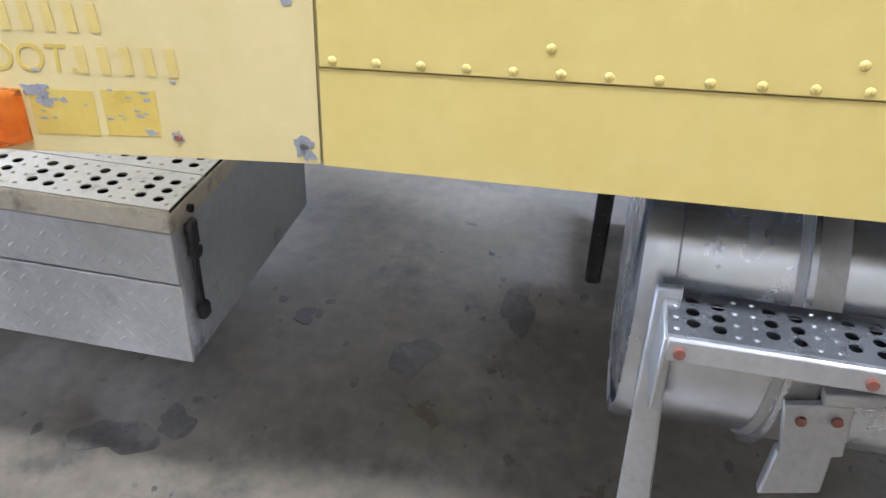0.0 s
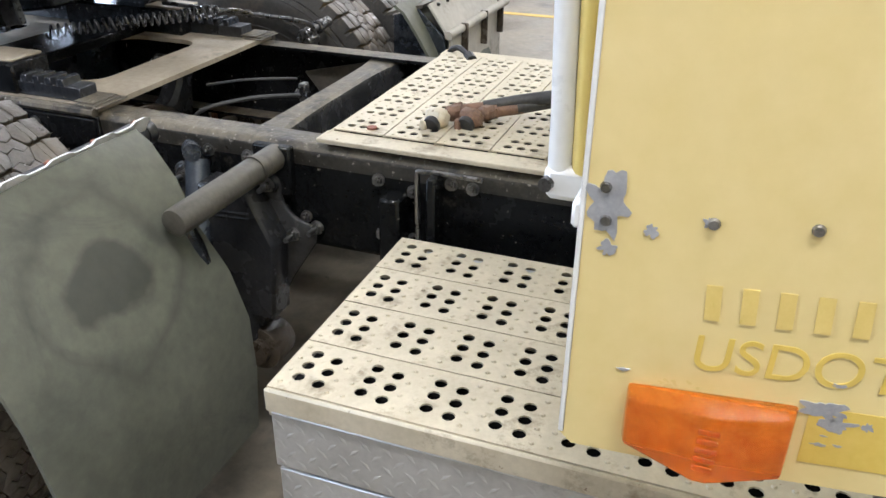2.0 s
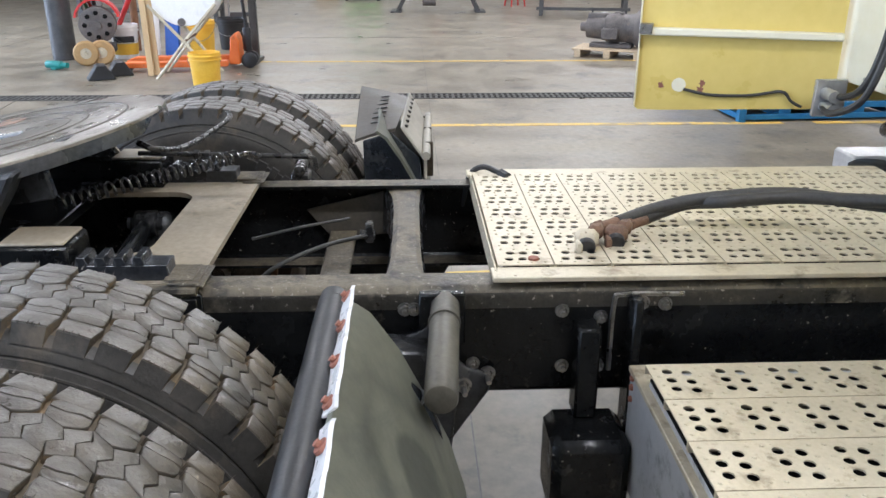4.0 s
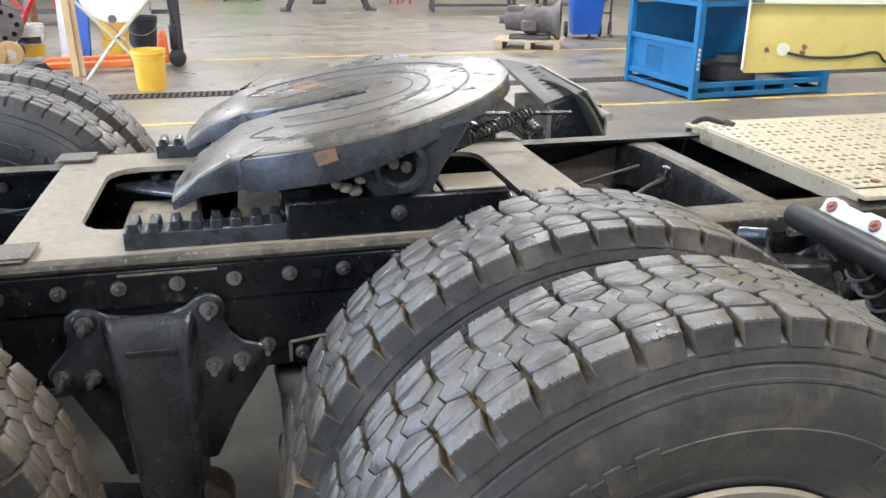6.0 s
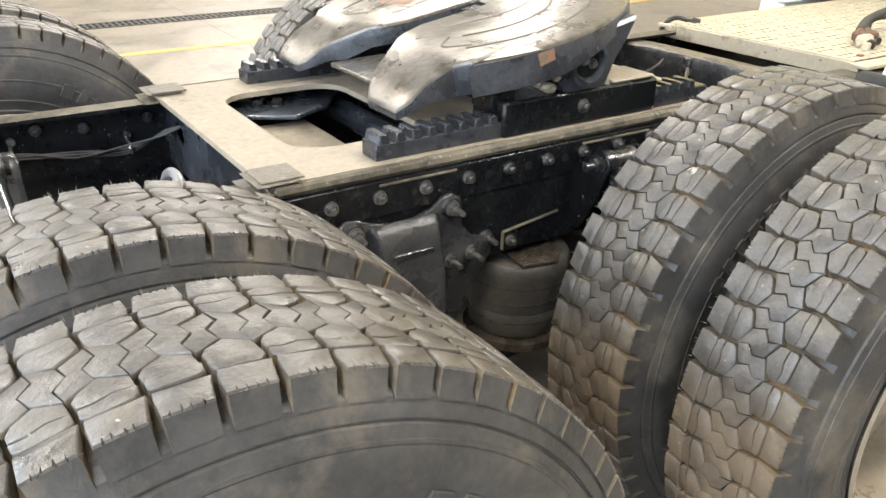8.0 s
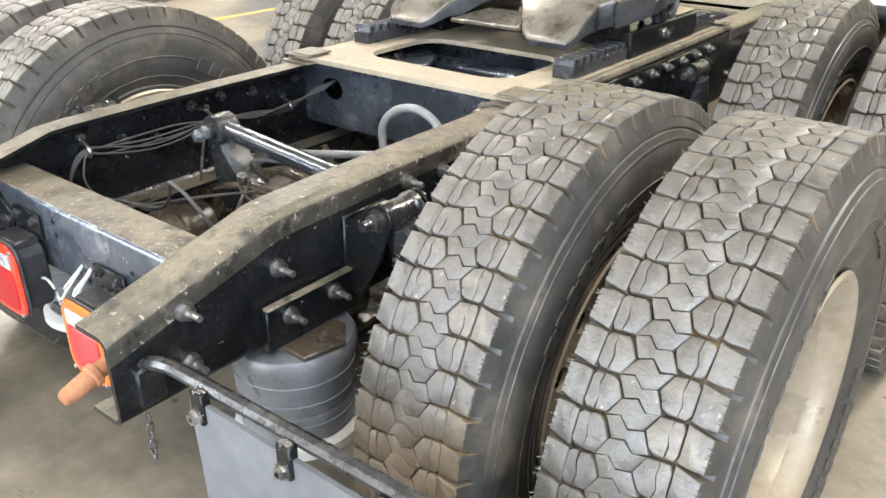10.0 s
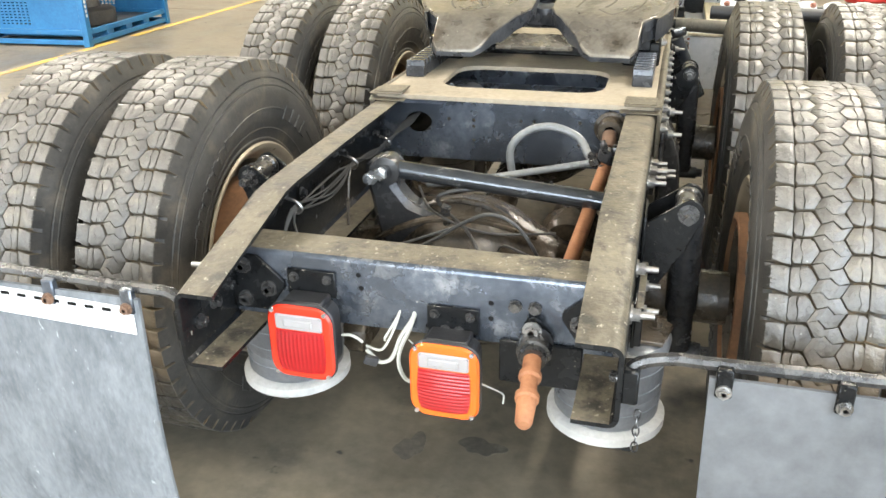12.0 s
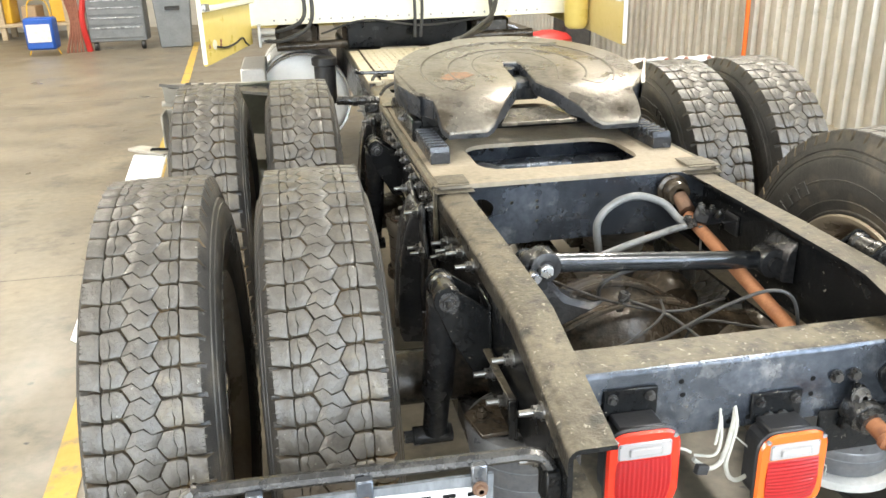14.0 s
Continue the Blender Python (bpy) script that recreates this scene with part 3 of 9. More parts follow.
# ---- wheels ----
def tread_mesh(n):
    """Tread blocks in rows with sipes, shoulder lugs that run down the side, and moulding hairs."""
    bm = bm_new()
    rnd = random.Random(7)
    r0 = TR - 0.017
    p = 2 * math.pi * TR / n          # pitch along the tread, in metres

    def P(a, v, r):
        return (v, r * math.sin(a / TR), r * math.cos(a / TR))

    def crown(v):
        return TR - 0.16 * v * v - 5.5 * v ** 4

    def shrink(poly, gaps):
        """Moves each edge of an outline inwards by its gap."""
        k = len(poly)
        area = sum(poly[i][0] * poly[(i + 1) % k][1] - poly[(i + 1) % k][0] * poly[i][1] for i in range(k))
        sg = 1 if area > 0 else -1
        lines = []
        for i in range(k):
            (x0, y0), (x1, y1) = poly[i], poly[(i + 1) % k]
            dx, dy = x1 - x0, y1 - y0
            ll = math.hypot(dx, dy)
            nx, ny = -sg * dy / ll, sg * dx / ll
            lines.append((nx, ny, nx * x0 + ny * y0 + gaps[i]))
        out = []
        for i in range(k):
            a1, b1, c1 = lines[i - 1]
            a2, b2, c2 = lines[i]
            det = a1 * b2 - a2 * b1
            if abs(det) < 0.08:
                out.append((poly[i][0] + a2 * gaps[i], poly[i][1] + b2 * gaps[i]))
            else:
                out.append(((c1 * b2 - c2 * b1) / det, (a1 * c2 - a2 * c1) / det))
        return out

    def rounded(poly, gaps, r=0.0042):
        """Cuts the corners between two open grooves."""
        out = []
        k = len(poly)
        for i in range(k):
            g0, g1 = gaps[i - 1], gaps[i]
            if min(g0, g1) < 0.0006:
                out.append(poly[i])
                continue
            for q in (poly[i - 1], poly[(i + 1) % k]):
                d = math.hypot(q[0] - poly[i][0], q[1] - poly[i][1])
                t = min(0.3, r / d)
                out.append((poly[i][0] + (q[0] - poly[i][0]) * t, poly[i][1] + (q[1] - poly[i][1]) * t))
        return out

    def block(poly, shoulder=0, base=None):
        """shoulder: the side (+1, -1) on which the outer corners run down the shoulder."""
        poly = [(u + rnd.uniform(-0.0010, 0.0010), v + (0.0 if abs(v) > 0.1 else rnd.uniform(-0.0010, 0.0010))) for u, v in poly]
        cu = sum(q[0] for q in poly) / len(poly)
        cv = sum(q[1] for q in poly) / len(poly)

        def low(v):
            return shoulder and abs(v) > 0.100

        h = rnd.uniform(-0.0012, 0.0006)
        tu, tv = rnd.uniform(-0.02, 0.02), rnd.uniform(-0.02, 0.02)
        rim = [(r0 - (0.019 if low(v) else 0), 1.0, 0.011 * shoulder if low(v) else 0) for u, v in poly]
        rings = [[bm.verts.new(P(u, v + o, r)) for (u, v), (r, _, o) in zip(base or poly, rim)]]
        for depth, k in ((0.0032, 1.0), (0.0009, 0.985), (0.0, 0.945)):
            rings.append([])
            for u, v in base if base and depth > 0.003 else poly:
                uu, vv = cu + (u - cu) * k, cv + (v - cv) * k
                rings[-1].append(bm.verts.new(P(uu, vv, crown(vv) - depth + h + tu * (uu - cu) + tv * (vv - cv))))
        k = len(poly)
        for q, (a, b) in enumerate(zip(rings, rings[1:])):
            for i in range(k):
                j = (i + 1) % k
                f = bm.faces.new((a[i], a[j], b[j], b[i]))
                f.material_index = 0 if q else 2 if low(poly[i][1]) and low(poly[j][1]) else 1
        bm.faces.new(rings[-1]).material_index = 0

    thin, sipe, wide = (0.0014, 0.00045, 0.0027) if n > 60 else (0.0014, 0.00055, 0.0042)

    def side(v):
        """Where the cross grooves run, along the tread, at v: a slight bend past the shoulder line."""
        return 0.05 * p * math.sin((v - 0.036) / 0.073 * math.pi)

    for i in range(n):
        c = i * p
        # middle band: cells between the two rows of six-sided blocks, parted by lightning-shaped cuts
        for h in (0, 1):
            u0, u1 = c + 0.5 * p * h, c + 0.5 * p * (h + 1)
            a0, b0, a1, b1 = (-0.037, 0.021, -0.021, 0.037) if h == 0 else (-0.021, 0.037, -0.037, 0.021)

            def cut(u, a, b, g):
                m = (a + b) / 2
                return [(u + 0.02 * p, a), (u + 0.13 * p, m - 0.008 + g), (u - 0.12 * p, m + 0.007 + g), (u - 0.02 * p, b)]

            q0, q1 = cut(u0, a0, b0, 0.0), cut(u1, a1, b1, 0.0)
            poly = q1 + q0[::-1]
            ga, gb = (0.0003, thin) if h == 0 else (thin, 0.0003)
            gs = [sipe, 0.0007, sipe, gb, sipe, 0.0007, sipe, ga]
            block(shrink(poly, gs))
        for s in (1, -1):
            def put(poly, gaps, sh=0, r=0.006):
                q = rounded(shrink(poly, gaps), gaps, r)
                block([(2 * c + 0.5 * p - u, -v) for u, v in q] if s < 0 else q, sh * s)

            e = c
            k = 0.035 * p
            lo0, hi0, m0 = (e - 0.5 * p, 0.037), (e + 0.5 * p, 0.037), (e, 0.0215)
            lo1, hi1 = (e - 0.5 * p + k, 0.0725), (e + 0.5 * p + k, 0.0725)
            v0 = 0.055
            b0, b1 = (e - 0.5 * p + side(v0), v0), (e + 0.5 * p + side(v0), v0)
            s1, s2 = (e - 0.17 * p, v0 + 0.0022), (e + 0.15 * p, v0 - 0.0024)
            # six-sided block in two halves along a wavy cut
            put([lo0, m0, hi0, b1, s2, s1, b0], [thin, 0.0004, wide, sipe, sipe, sipe, wide], 0, 0.007)
            put([b0, s1, s2, b1, hi1, lo1], [sipe, sipe, sipe, wide, 0.0008, wide], 0, 0.007)
            # shoulder lug: the slots widen outwards and open to the side
            w0, w1 = (0.0024, 0.0054) if n > 60 else (0.0040, 0.0076)
            d = 0.05 * p
            f0, f1 = e - 0.5 * p + w1, e + 0.5 * p - w1
            nicks = []
            for q in (0.8, 0.6, 0.4, 0.2):
                uq = f0 + (f1 - f0) * (q + rnd.uniform(-0.04, 0.04))
                nicks += [(uq + 0.0011, 0.109), (uq, rnd.uniform(0.1005, 0.104)), (uq - 0.0011, 0.109)]
            lug = [(lo1[0] + w0 + d, 0.0732), (hi1[0] - w0 + d, 0.0732), (e + 0.5 * p - w0 + d * 0.7, 0.086), (f1, 0.109)] + nicks + [(f0, 0.109), (e - 0.5 * p + w0 + d * 0.7, 0.086)]
            foot = [(u, 0.109 if v > 0.1 else v) for u, v in lug]
            if s < 0:
                lug, foot = [[(2 * c + 0.5 * p - u, -v) for u, v in q] for q in (lug, foot)]
            block(lug, s, foot)
            # moulding hairs
            for _ in range(6):
                v = s * rnd.choice((0.108, 0.108, rnd.uniform(0.01, 0.105)))
                u = c + rnd.uniform(-0.5, 0.5) * p
                r = crown(v) - 0.002
                d, e = 0.0007, rnd.uniform(0.002, 0.008)
                tip = bm.verts.new(P(u + rnd.uniform(-0.002, 0.002), v + (s * 0.008 if abs(v) > 0.107 else 0), r + e * (1.0 if abs(v) > 0.107 else 0.5)))
                q = [bm.verts.new(P(u + x, v + yv, r - 0.001)) for x, yv in ((d, 0), (-d, 0.0008), (-d, -0.0008))]
                for x in range(3):
                    bm.faces.new((q[x], q[(x + 1) % 3], tip)).material_index = 0
    return bm


def carcass():
    bm = bm_new()
    half = [(0.0, TR - 0.015), (0.06, TR - 0.016), (0.100, TR - 0.022), (0.1165, TR - 0.034), (0.1215, TR - 0.046), (0.124, TR - 0.0545), (0.122, TR - 0.056), (0.122, TR - 0.059), (0.1265, TR - 0.0605), (0.130, TR - 0.071), (0.131, TR - 0.073),
            (0.1335, TR - 0.0735), (0.1345, TR - 0.077), (0.1335, TR - 0.080), (0.1355, TR - 0.084), (0.139, TR - 0.104), (0.1395, TR - 0.125), (0.1380, TR - 0.140), (0.1395, TR - 0.1415), (0.139, TR - 0.1445), (0.1365, TR - 0.146),
            (0.134, TR - 0.162), (0.128, TR - 0.182), (0.1205, TR - 0.200), (0.1215, TR - 0.203), (0.119, TR - 0.206), (0.110, TR - 0.230), (0.112, TR - 0.234), (0.111, TR - 0.240), (0.103, TR - 0.252), (0.092, TR - 0.257)]
    prof = [(-x, r) for x, r in half[::-1]] + half[1:]
    lathe(bm, prof, "x", 128)
    for f in bm.faces:
        c = f.calc_center_median()
        if abs(c.x) < 0.1 and math.hypot(c.y, c.z) > TR - 0.03:
            f.material_index = 1
    # raised marks on the sidewalls, unreadable bars
    for s in (1, -1):
        for a0, cnt in ((20, 7), (140, 5), (215, 8), (310, 4)):
            for k in range(cnt):
                a = radians(a0 + k * 6.2)
                m = Matrix.Rotation(a, 4, "X")
                t = bmesh.new()
                bmesh.ops.create_cube(t, size=1.0, matrix=m @ Matrix.Translation((s * 0.1374, 0, TR - 0.150)) @ Matrix.Rotation(s * 0.165, 4, "Y") @ Matrix.Diagonal((0.0042, 0.026 if k % 3 else 0.033, 0.042, 1)))
                bmesh.ops.bevel(t, geom=t.edges[:], offset=0.0012, segments=1, affect="EDGES")
                merge(bm, t, 0)
    return bm


def rim_mesh(out):
    """A disc wheel. out: the side (+1 or -1, along x) on which its bowl opens."""
    bm = bm_new()
    R = TR - 0.254
    prof = [(0.118, R - 0.004), (0.121, R + 0.006), (0.116, R + 0.012), (0.108, R + 0.004), (0.100, R - 0.012), (0.04, R - 0.030), (-0.02, R - 0.034), (-0.10, R - 0.016), (-0.112, R - 0.002), (-0.118, R + 0.010), (-0.121, R + 0.004),
            (-0.117, R - 0.006), (-0.104, R - 0.022), (-0.05, R - 0.042), (0.0, R - 0.042), (0.03, R - 0.046), (0.068, R - 0.042), (0.074, R - 0.034), (0.095, R - 0.026), (0.112, R - 0.012)]
    lathe(bm, [(x * out, r) for x, r in prof], "x", 72, close=True)
    # disc with hand holes, set far inside the bowl
    xd = -0.070 * out
    ring = []
    holes = []
    for k in range(10):
        a = 2 * math.pi * (k + 0.5) / 10
        holes.append([(0.192 * math.cos(a) + 0.027 * math.cos(b), 0.192 * math.sin(a) + 0.027 * math.sin(b)) for b in [2 * math.pi * j / 10 for j in range(10)]])
    outer = [((R - 0.022) * math.cos(2 * math.pi * k / 60), (R - 0.022) * math.sin(2 * math.pi * k / 60)) for k in range(60)]
    hub = [(0.11 * math.cos(2 * math.pi * k / 30), 0.11 * math.sin(2 * math.pi * k / 30)) for k in range(30)]
    sheet(bm, outer, holes + [hub], "x", xd - 0.006, xd + 0.006)
    return bm


def hub_mesh(out):
    bm = bm_new()
    xd = -0.070 * out
    lathe(bm, [(xd - out * 0.01, 0.115), (xd + out * 0.02, 0.112), (xd + out * 0.03, 0.10), (xd + out * 0.085, 0.085), (xd + out * 0.09, 0.02), (xd + out * 0.09, 0.001)], "x", 36)
    return bm


def drum_mesh(s):
    bm = bm_new()
    lathe(bm, [(0.0, 0.05), (0.0, 0.205), (0.01, 0.212), (0.085, 0.212), (0.09, 0.222), (0.115, 0.222), (0.117, 0.205), (0.105, 0.20), (0.105, 0.19), (0.085, 0.185), (0.085, 0.06)], "x", 48, m=Matrix.Diagonal((-s, 1, 1, 1)))
    for f in bm.faces:
        c = f.calc_center_median()
        if math.hypot(c.y, c.z) < 0.196:
            f.material_index = 1
    return bm


treads = {}
rims = {}
XI, XO = 0.797, 1.147
first = nut0 = None
for s in (1, -1):
    for ya in (YR, YF):
        for k, xc in enumerate((XI, XO)):
            out = s if k else -s
            m = pose(s * xc, ya, ZA, random.uniform(-5, 5))
            if first is None:
                w = part("tyre", carcass(), [M["rubber"], M["groove"]], truck, "black drive tyre with dusty lugged tread", angle=30)
                w.matrix_basis = m
                first = w
            else:
                w = twin(first, truck, m)
            if ya not in treads:
                treads[ya] = part("tread", tread_mesh(62 if ya == YR else 53), [M["tread"], M["groove"], M["rubber"]], w, "grey dusty tread blocks", angle=48)
            else:
                twin(treads[ya], w, Matrix.Identity(4))
            mm = m.inverted() @ pose(s * xc, ya, ZA)
            for q in range(10):
                a = 2 * math.pi * q / 10
                nm = mm @ Matrix.Translation((out * (-0.070 + 0.006), 0.143 * math.cos(a), 0.143 * math.sin(a))) @ (Matrix.Identity(4) if out > 0 else pose(0, 0, 0, 0, 0, 180))
                if nut0 is None:
                    bm = bm_new()
                    nut(bm, (0, 0, 0), (1, 0, 0), 0.017, 0.018, 0.012)
                    nut0 = part("wheel_nut", bm, M["bolt_dark"], w)
                    nut0.matrix_basis = nm
                else:
                    twin(nut0, w, nm)
            if out not in rims:
                rims[out] = (part("rim", rim_mesh(out), M["rim"], w, "cream painted steel rim"), part("hub", hub_mesh(out), M["rim"], w))
                for o in rims[out]:
                    o.matrix_basis = mm
            else:
                for o in rims[out]:
                    twin(o, w, mm)
        d = part("brake_drum", drum_mesh(s), [M["drum"], M["axle"]], truck, "rust-brown brake drum")
        d.matrix_basis = pose(s * (XI - 0.02), ya, ZA)

# ---- fifth wheel ----
fw = new("fifth_wheel")
fw.parent = truck
fw.matrix_basis = pose(0, 0.675, 1.121, 9.8)
tagged(fw, "tilted greasy steel fifth wheel coupling plate")


def fifth_outline():
    right = []
    for k in range(0, 19):
        a = radians(90 - k * 6.6)
        right.append((0.455 * math.cos(a), 0.02 + 0.455 * math.sin(a)))
    right += [(0.425, -0.13), (0.395, -0.18), (0.357, -0.215), (0.348, -0.33), (0.328, -0.357), (0.20, -0.357), (0.172, -0.338), (0.115, -0.25), (0.055, -0.16), (0.034, -0.10), (0.034, 0.095), (0.026, 0.125)]
    return right + [(-x, y) for x, y in right[::-1]][:-1]


def fifth_plate():
    bm = bm_new()
    t = bmesh.new()
    ol = fifth_outline()
    lo = [t.verts.new((x, y, -0.078 + 0.040 * min(1.0, max(0.0, (y - 0.02) / 0.25)) + 0.054 * min(1.0, max(0.0, (-0.20 - y) / 0.15)) + (0.025 if abs(x) < 0.06 else 0.0))) for x, y in ol]
    hi = [t.verts.new((x, y, 0.0)) for x, y in ol]
    n = len(ol)
    fs = [t.faces.new((lo[k], lo[(k + 1) % n], hi[(k + 1) % n], hi[k])) for k in range(n)]
    for f in fs:
        f.material_index = 1
    ed = [e for e in t.edges if all(v.co.z == 0 for v in e.verts)]
    bmesh.ops.triangle_fill(t, use_beauty=True, edges=ed)
    ed = [e for e in t.edges if all(v.co.z < -0.03 for v in e.verts)]
    bmesh.ops.triangle_fill(t, use_beauty=True, edges=ed)
    # cut across where the ramps bend down
    for y in (-0.19, -0.29):
        bmesh.ops.bisect_plane(t, geom=t.verts[:] + t.edges[:] + t.faces[:], plane_co=(0, y, 0), plane_no=(0, 1, 0))
    for v in t.verts:
        if v.co.y < -0.19:
            d = -0.19 - v.co.y
            v.co.z -= 0.30 * d
            if v.co.y < -0.29:
                v.co.z -= 0.35 * (-0.29 - v.co.y)
    bmesh.ops.recalc_face_normals(t, faces=t.faces[:])
    for f in t.faces:
        f.material_index = 0 if f.normal.z > 0.5 else 1
    ed = [e for e in t.edges if len(e.link_faces) == 2 and e.link_faces[0].material_index != e.link_faces[1].material_index and e.calc_face_angle(0) > 0.6]
    me = bpy.data.meshes.new("tmp")
    bmesh.ops.bevel(t, geom=ed, offset=0.008, segments=2, affect="EDGES", profile=0.5)
    t.to_mesh(me)
    t.free()
    bm.from_mesh(me)
    bpy.data.meshes.remove(me)
    return bm


plate = part("top_plate", fifth_plate(), [M["wheel_top"], M["wheel_side"]], fw, "worn grey steel top plate with grease grooves", angle=30)

# grease grooves, orange-rust patches and the lock of the fifth wheel
bm = bm_new()
for s in (1, -1):
    for r in (0.255, 0.355):
        tube(bm, [(s * r * math.cos(radians(a)), 0.03 + r * 0.98 * math.sin(radians(a)), -0.0012) for a in range(-30, 91, 8)], 0.0045, 6, 2)
    tube(bm, [(s * 0.12, -0.10, -0.0015), (s * 0.155, 0.06, -0.0015), (s * 0.13, 0.17, -0.0015), (s * 0.07, 0.225, -0.0015), (0, 0.24, -0.0015)], 0.0035, 6, 4)
    tube(bm, [(s * 0.30, -0.12, -0.0015), (s * 0.25, -0.17, -0.0015), (s * 0.20, -0.12, -0.0015)], 0.004, 6, 4)
part("grease_groove", bm, M["wheel_groove"], fw, "dark grease grooves", kind="stuff")
bm = bm_new()
prism(bm, [(-0.30, -0.02), (-0.25, 0.03), (-0.19, 0.025), (-0.17, -0.01), (-0.22, -0.045), (-0.28, -0.05)], "z", 0.0002, 0.0012)
part("rust_patch", bm, M["rust_faint"], fw, "faint orange rust patch")
bm = bm_new()
prism(bm, [(0.17, 0.30), (0.24, 0.31), (0.25, 0.34), (0.18, 0.335)], "z", 0.0002, 0.0014)
part("maker_mark", bm, M["wheel_side"], fw, "raised unreadable mark")
bm = bm_new()
box(bm, (-0.075, -0.03, -0.10), (0.075, 0.19, -0.046), 0.008)
cyl(bm, (0, 0.01, -0.09), (0, 0.01, -0.03), 0.045, seg=20, bev=0.004)
cyl(bm, (-0.02, 0.09, -0.06), (-0.02, 0.09, -0.012), 0.028, seg=16)
part("lock_jaw", bm, M["wheel_side"], fw, "greasy lock jaw in the throat")
bm = bm_new()
prism(bm, [(-0.07, -0.16), (0.07, -0.16), (0.135, -0.29), (-0.135, -0.29)], "z", -0.092, -0.078, bev=0.003)
part("throat_plate", bm, M["wheel_top"], fw, "worn steel web across the throat")
for s in (1, -1):
    bm = bm_new()
    for y0, y1 in ((-0.15, 0.30),):
        box(bm, (s * 0.28, y0, -0.11), (s * 0.305, y1, -0.03), 0.004)
    part("rib", bm, M["wheel_side"], fw)
    bm = bm_new()
    prism(bm, [(-0.05, -0.03), (0.29, -0.02), (0.25, -0.07), (0.205, -0.115), (0.175, -0.160), (0.155, -0.178), (0.075, -0.178), (0.055, -0.150), (0.03, -0.10), (-0.01, -0.06)], "x", s * 0.345, s * 0.412, bev=0.008)
    lathe(bm, [(0.0, 0.030), (0.0, 0.056), (0.012, 0.060), (0.022, 0.056), (0.024, 0.044), (0.012, 0.040), (0.010, 0.030)], "x", 28, close=True, m=pose(s * 0.408, 0.115, -0.088) @ Matrix.Diagonal((s, 1, 1, 1)))
    prism(bm, [(-0.11, -0.05), (0.01, -0.04), (0.02, -0.075), (-0.10, -0.078)], "x", s * 0.345, s * 0.43, bev=0.006)
    pb = part("pivot_bracket", bm, M["wheel_side"], fw, "greasy cast pivot bracket")
    bm = bm_new()
    cyl(bm, (s * 0.405, 0.115, -0.088), (s * 0.419, 0.115, -0.088), 0.040, seg=20)
    part("pivot_pin", bm, M["hole"], pb)
    for dy, dz in ((-0.012, 0.010), (0.012, -0.004)):
        bm = bm_new()
        nut(bm, (s * 0.418, 0.115 + dy, -0.088 + dz), (s, 0, 0), 0.009, 0.008, 0.004)
        part("bolt", bm, M["bolt"], pb)
    bm = bm_new()
    for j in range(5):
        obox(bm, (s * (0.395 + 0.006 * (j % 2)), -0.02 + 0.018 * j, -0.10 - 0.012 * (j % 3)), (0.03, 0.022, 0.02), rx=25 * j, rz=30 * j, bev=0.007)
    part("dried_grease", bm, M["plate"], pb, "lumps of dried pale grease")
bm = bm_new()
prism(bm, [(-0.055, -0.012), (-0.01, -0.010), (-0.008, -0.036), (-0.05, -0.040)], "x", 0.4515, 0.4545)
part("rust_patch", bm, M["rust_faint"], fw, "orange rust patch on the rim")
# release handle and coil springs
bm = bm_new()
tube(bm, [(0.0, 0.40, -0.075), (0.0, 0.44, -0.10), (-0.12, 0.47, -0.13), (-0.36, 0.50, -0.14), (-0.52, 0.51, -0.14), (-0.56, 0.50, -0.13)], 0.008, 8, 5)
part("release_handle", bm, M["bolt_dark"], fw)


def coil(p0, p1, r, wire, turns):
    bm = bm_new()
    p0, p1 = Vector(p0), Vector(p1)
    d = (p1 - p0).normalized()
    a = d.cross(Vector((0, 0, 1))).normalized()
    b = d.cross(a)
    pts = []
    for k in range(turns * 10 + 1):
        w = 2 * math.pi * k / 10
        pts.append(p0 + (p1 - p0) * k / (turns * 10) + r * (math.cos(w) * a + math.sin(w) * b))
    tube(bm, pts, wire, 5, smooth=False)
    return bm


part("coil_spring", coil((0.155, 0.917, 1.006), (-0.167, 1.289, 1.034), 0.0175, 0.0036, 24), M["bolt_dark"], truck, "dark coil return spring", angle=60)
bm = bm_new()
tube(bm, [(-0.167, 1.289, 1.034), (-0.22, 1.31, 1.03), (-0.29, 1.33, 1.005)], 0.006, 6)
part("spring_anchor", bm, M["bolt_dark"], truck)
bm = bm_new()
cyl(bm, (-0.30, 0.98, 1.012), (-0.30, 1.47, 0.998), 0.0075, seg=10)
for y in (1.14, 1.17, 1.30):
    cyl(bm, (-0.30, y, 1.0075 - 0.03 * (y - 1.14)), (-0.30, y + 0.014, 1.007 - 0.03 * (y - 1.14)), 0.014, seg=6)
tube(bm, [(-0.30, 1.45, 0.998), (-0.34, 1.47, 0.985), (-0.40, 1.475, 0.96), (-0.43, 1.475, 0.925)], 0.008, 7)
part("release_rod", bm, M["bolt_dark"], truck, "dark release rod with nuts")

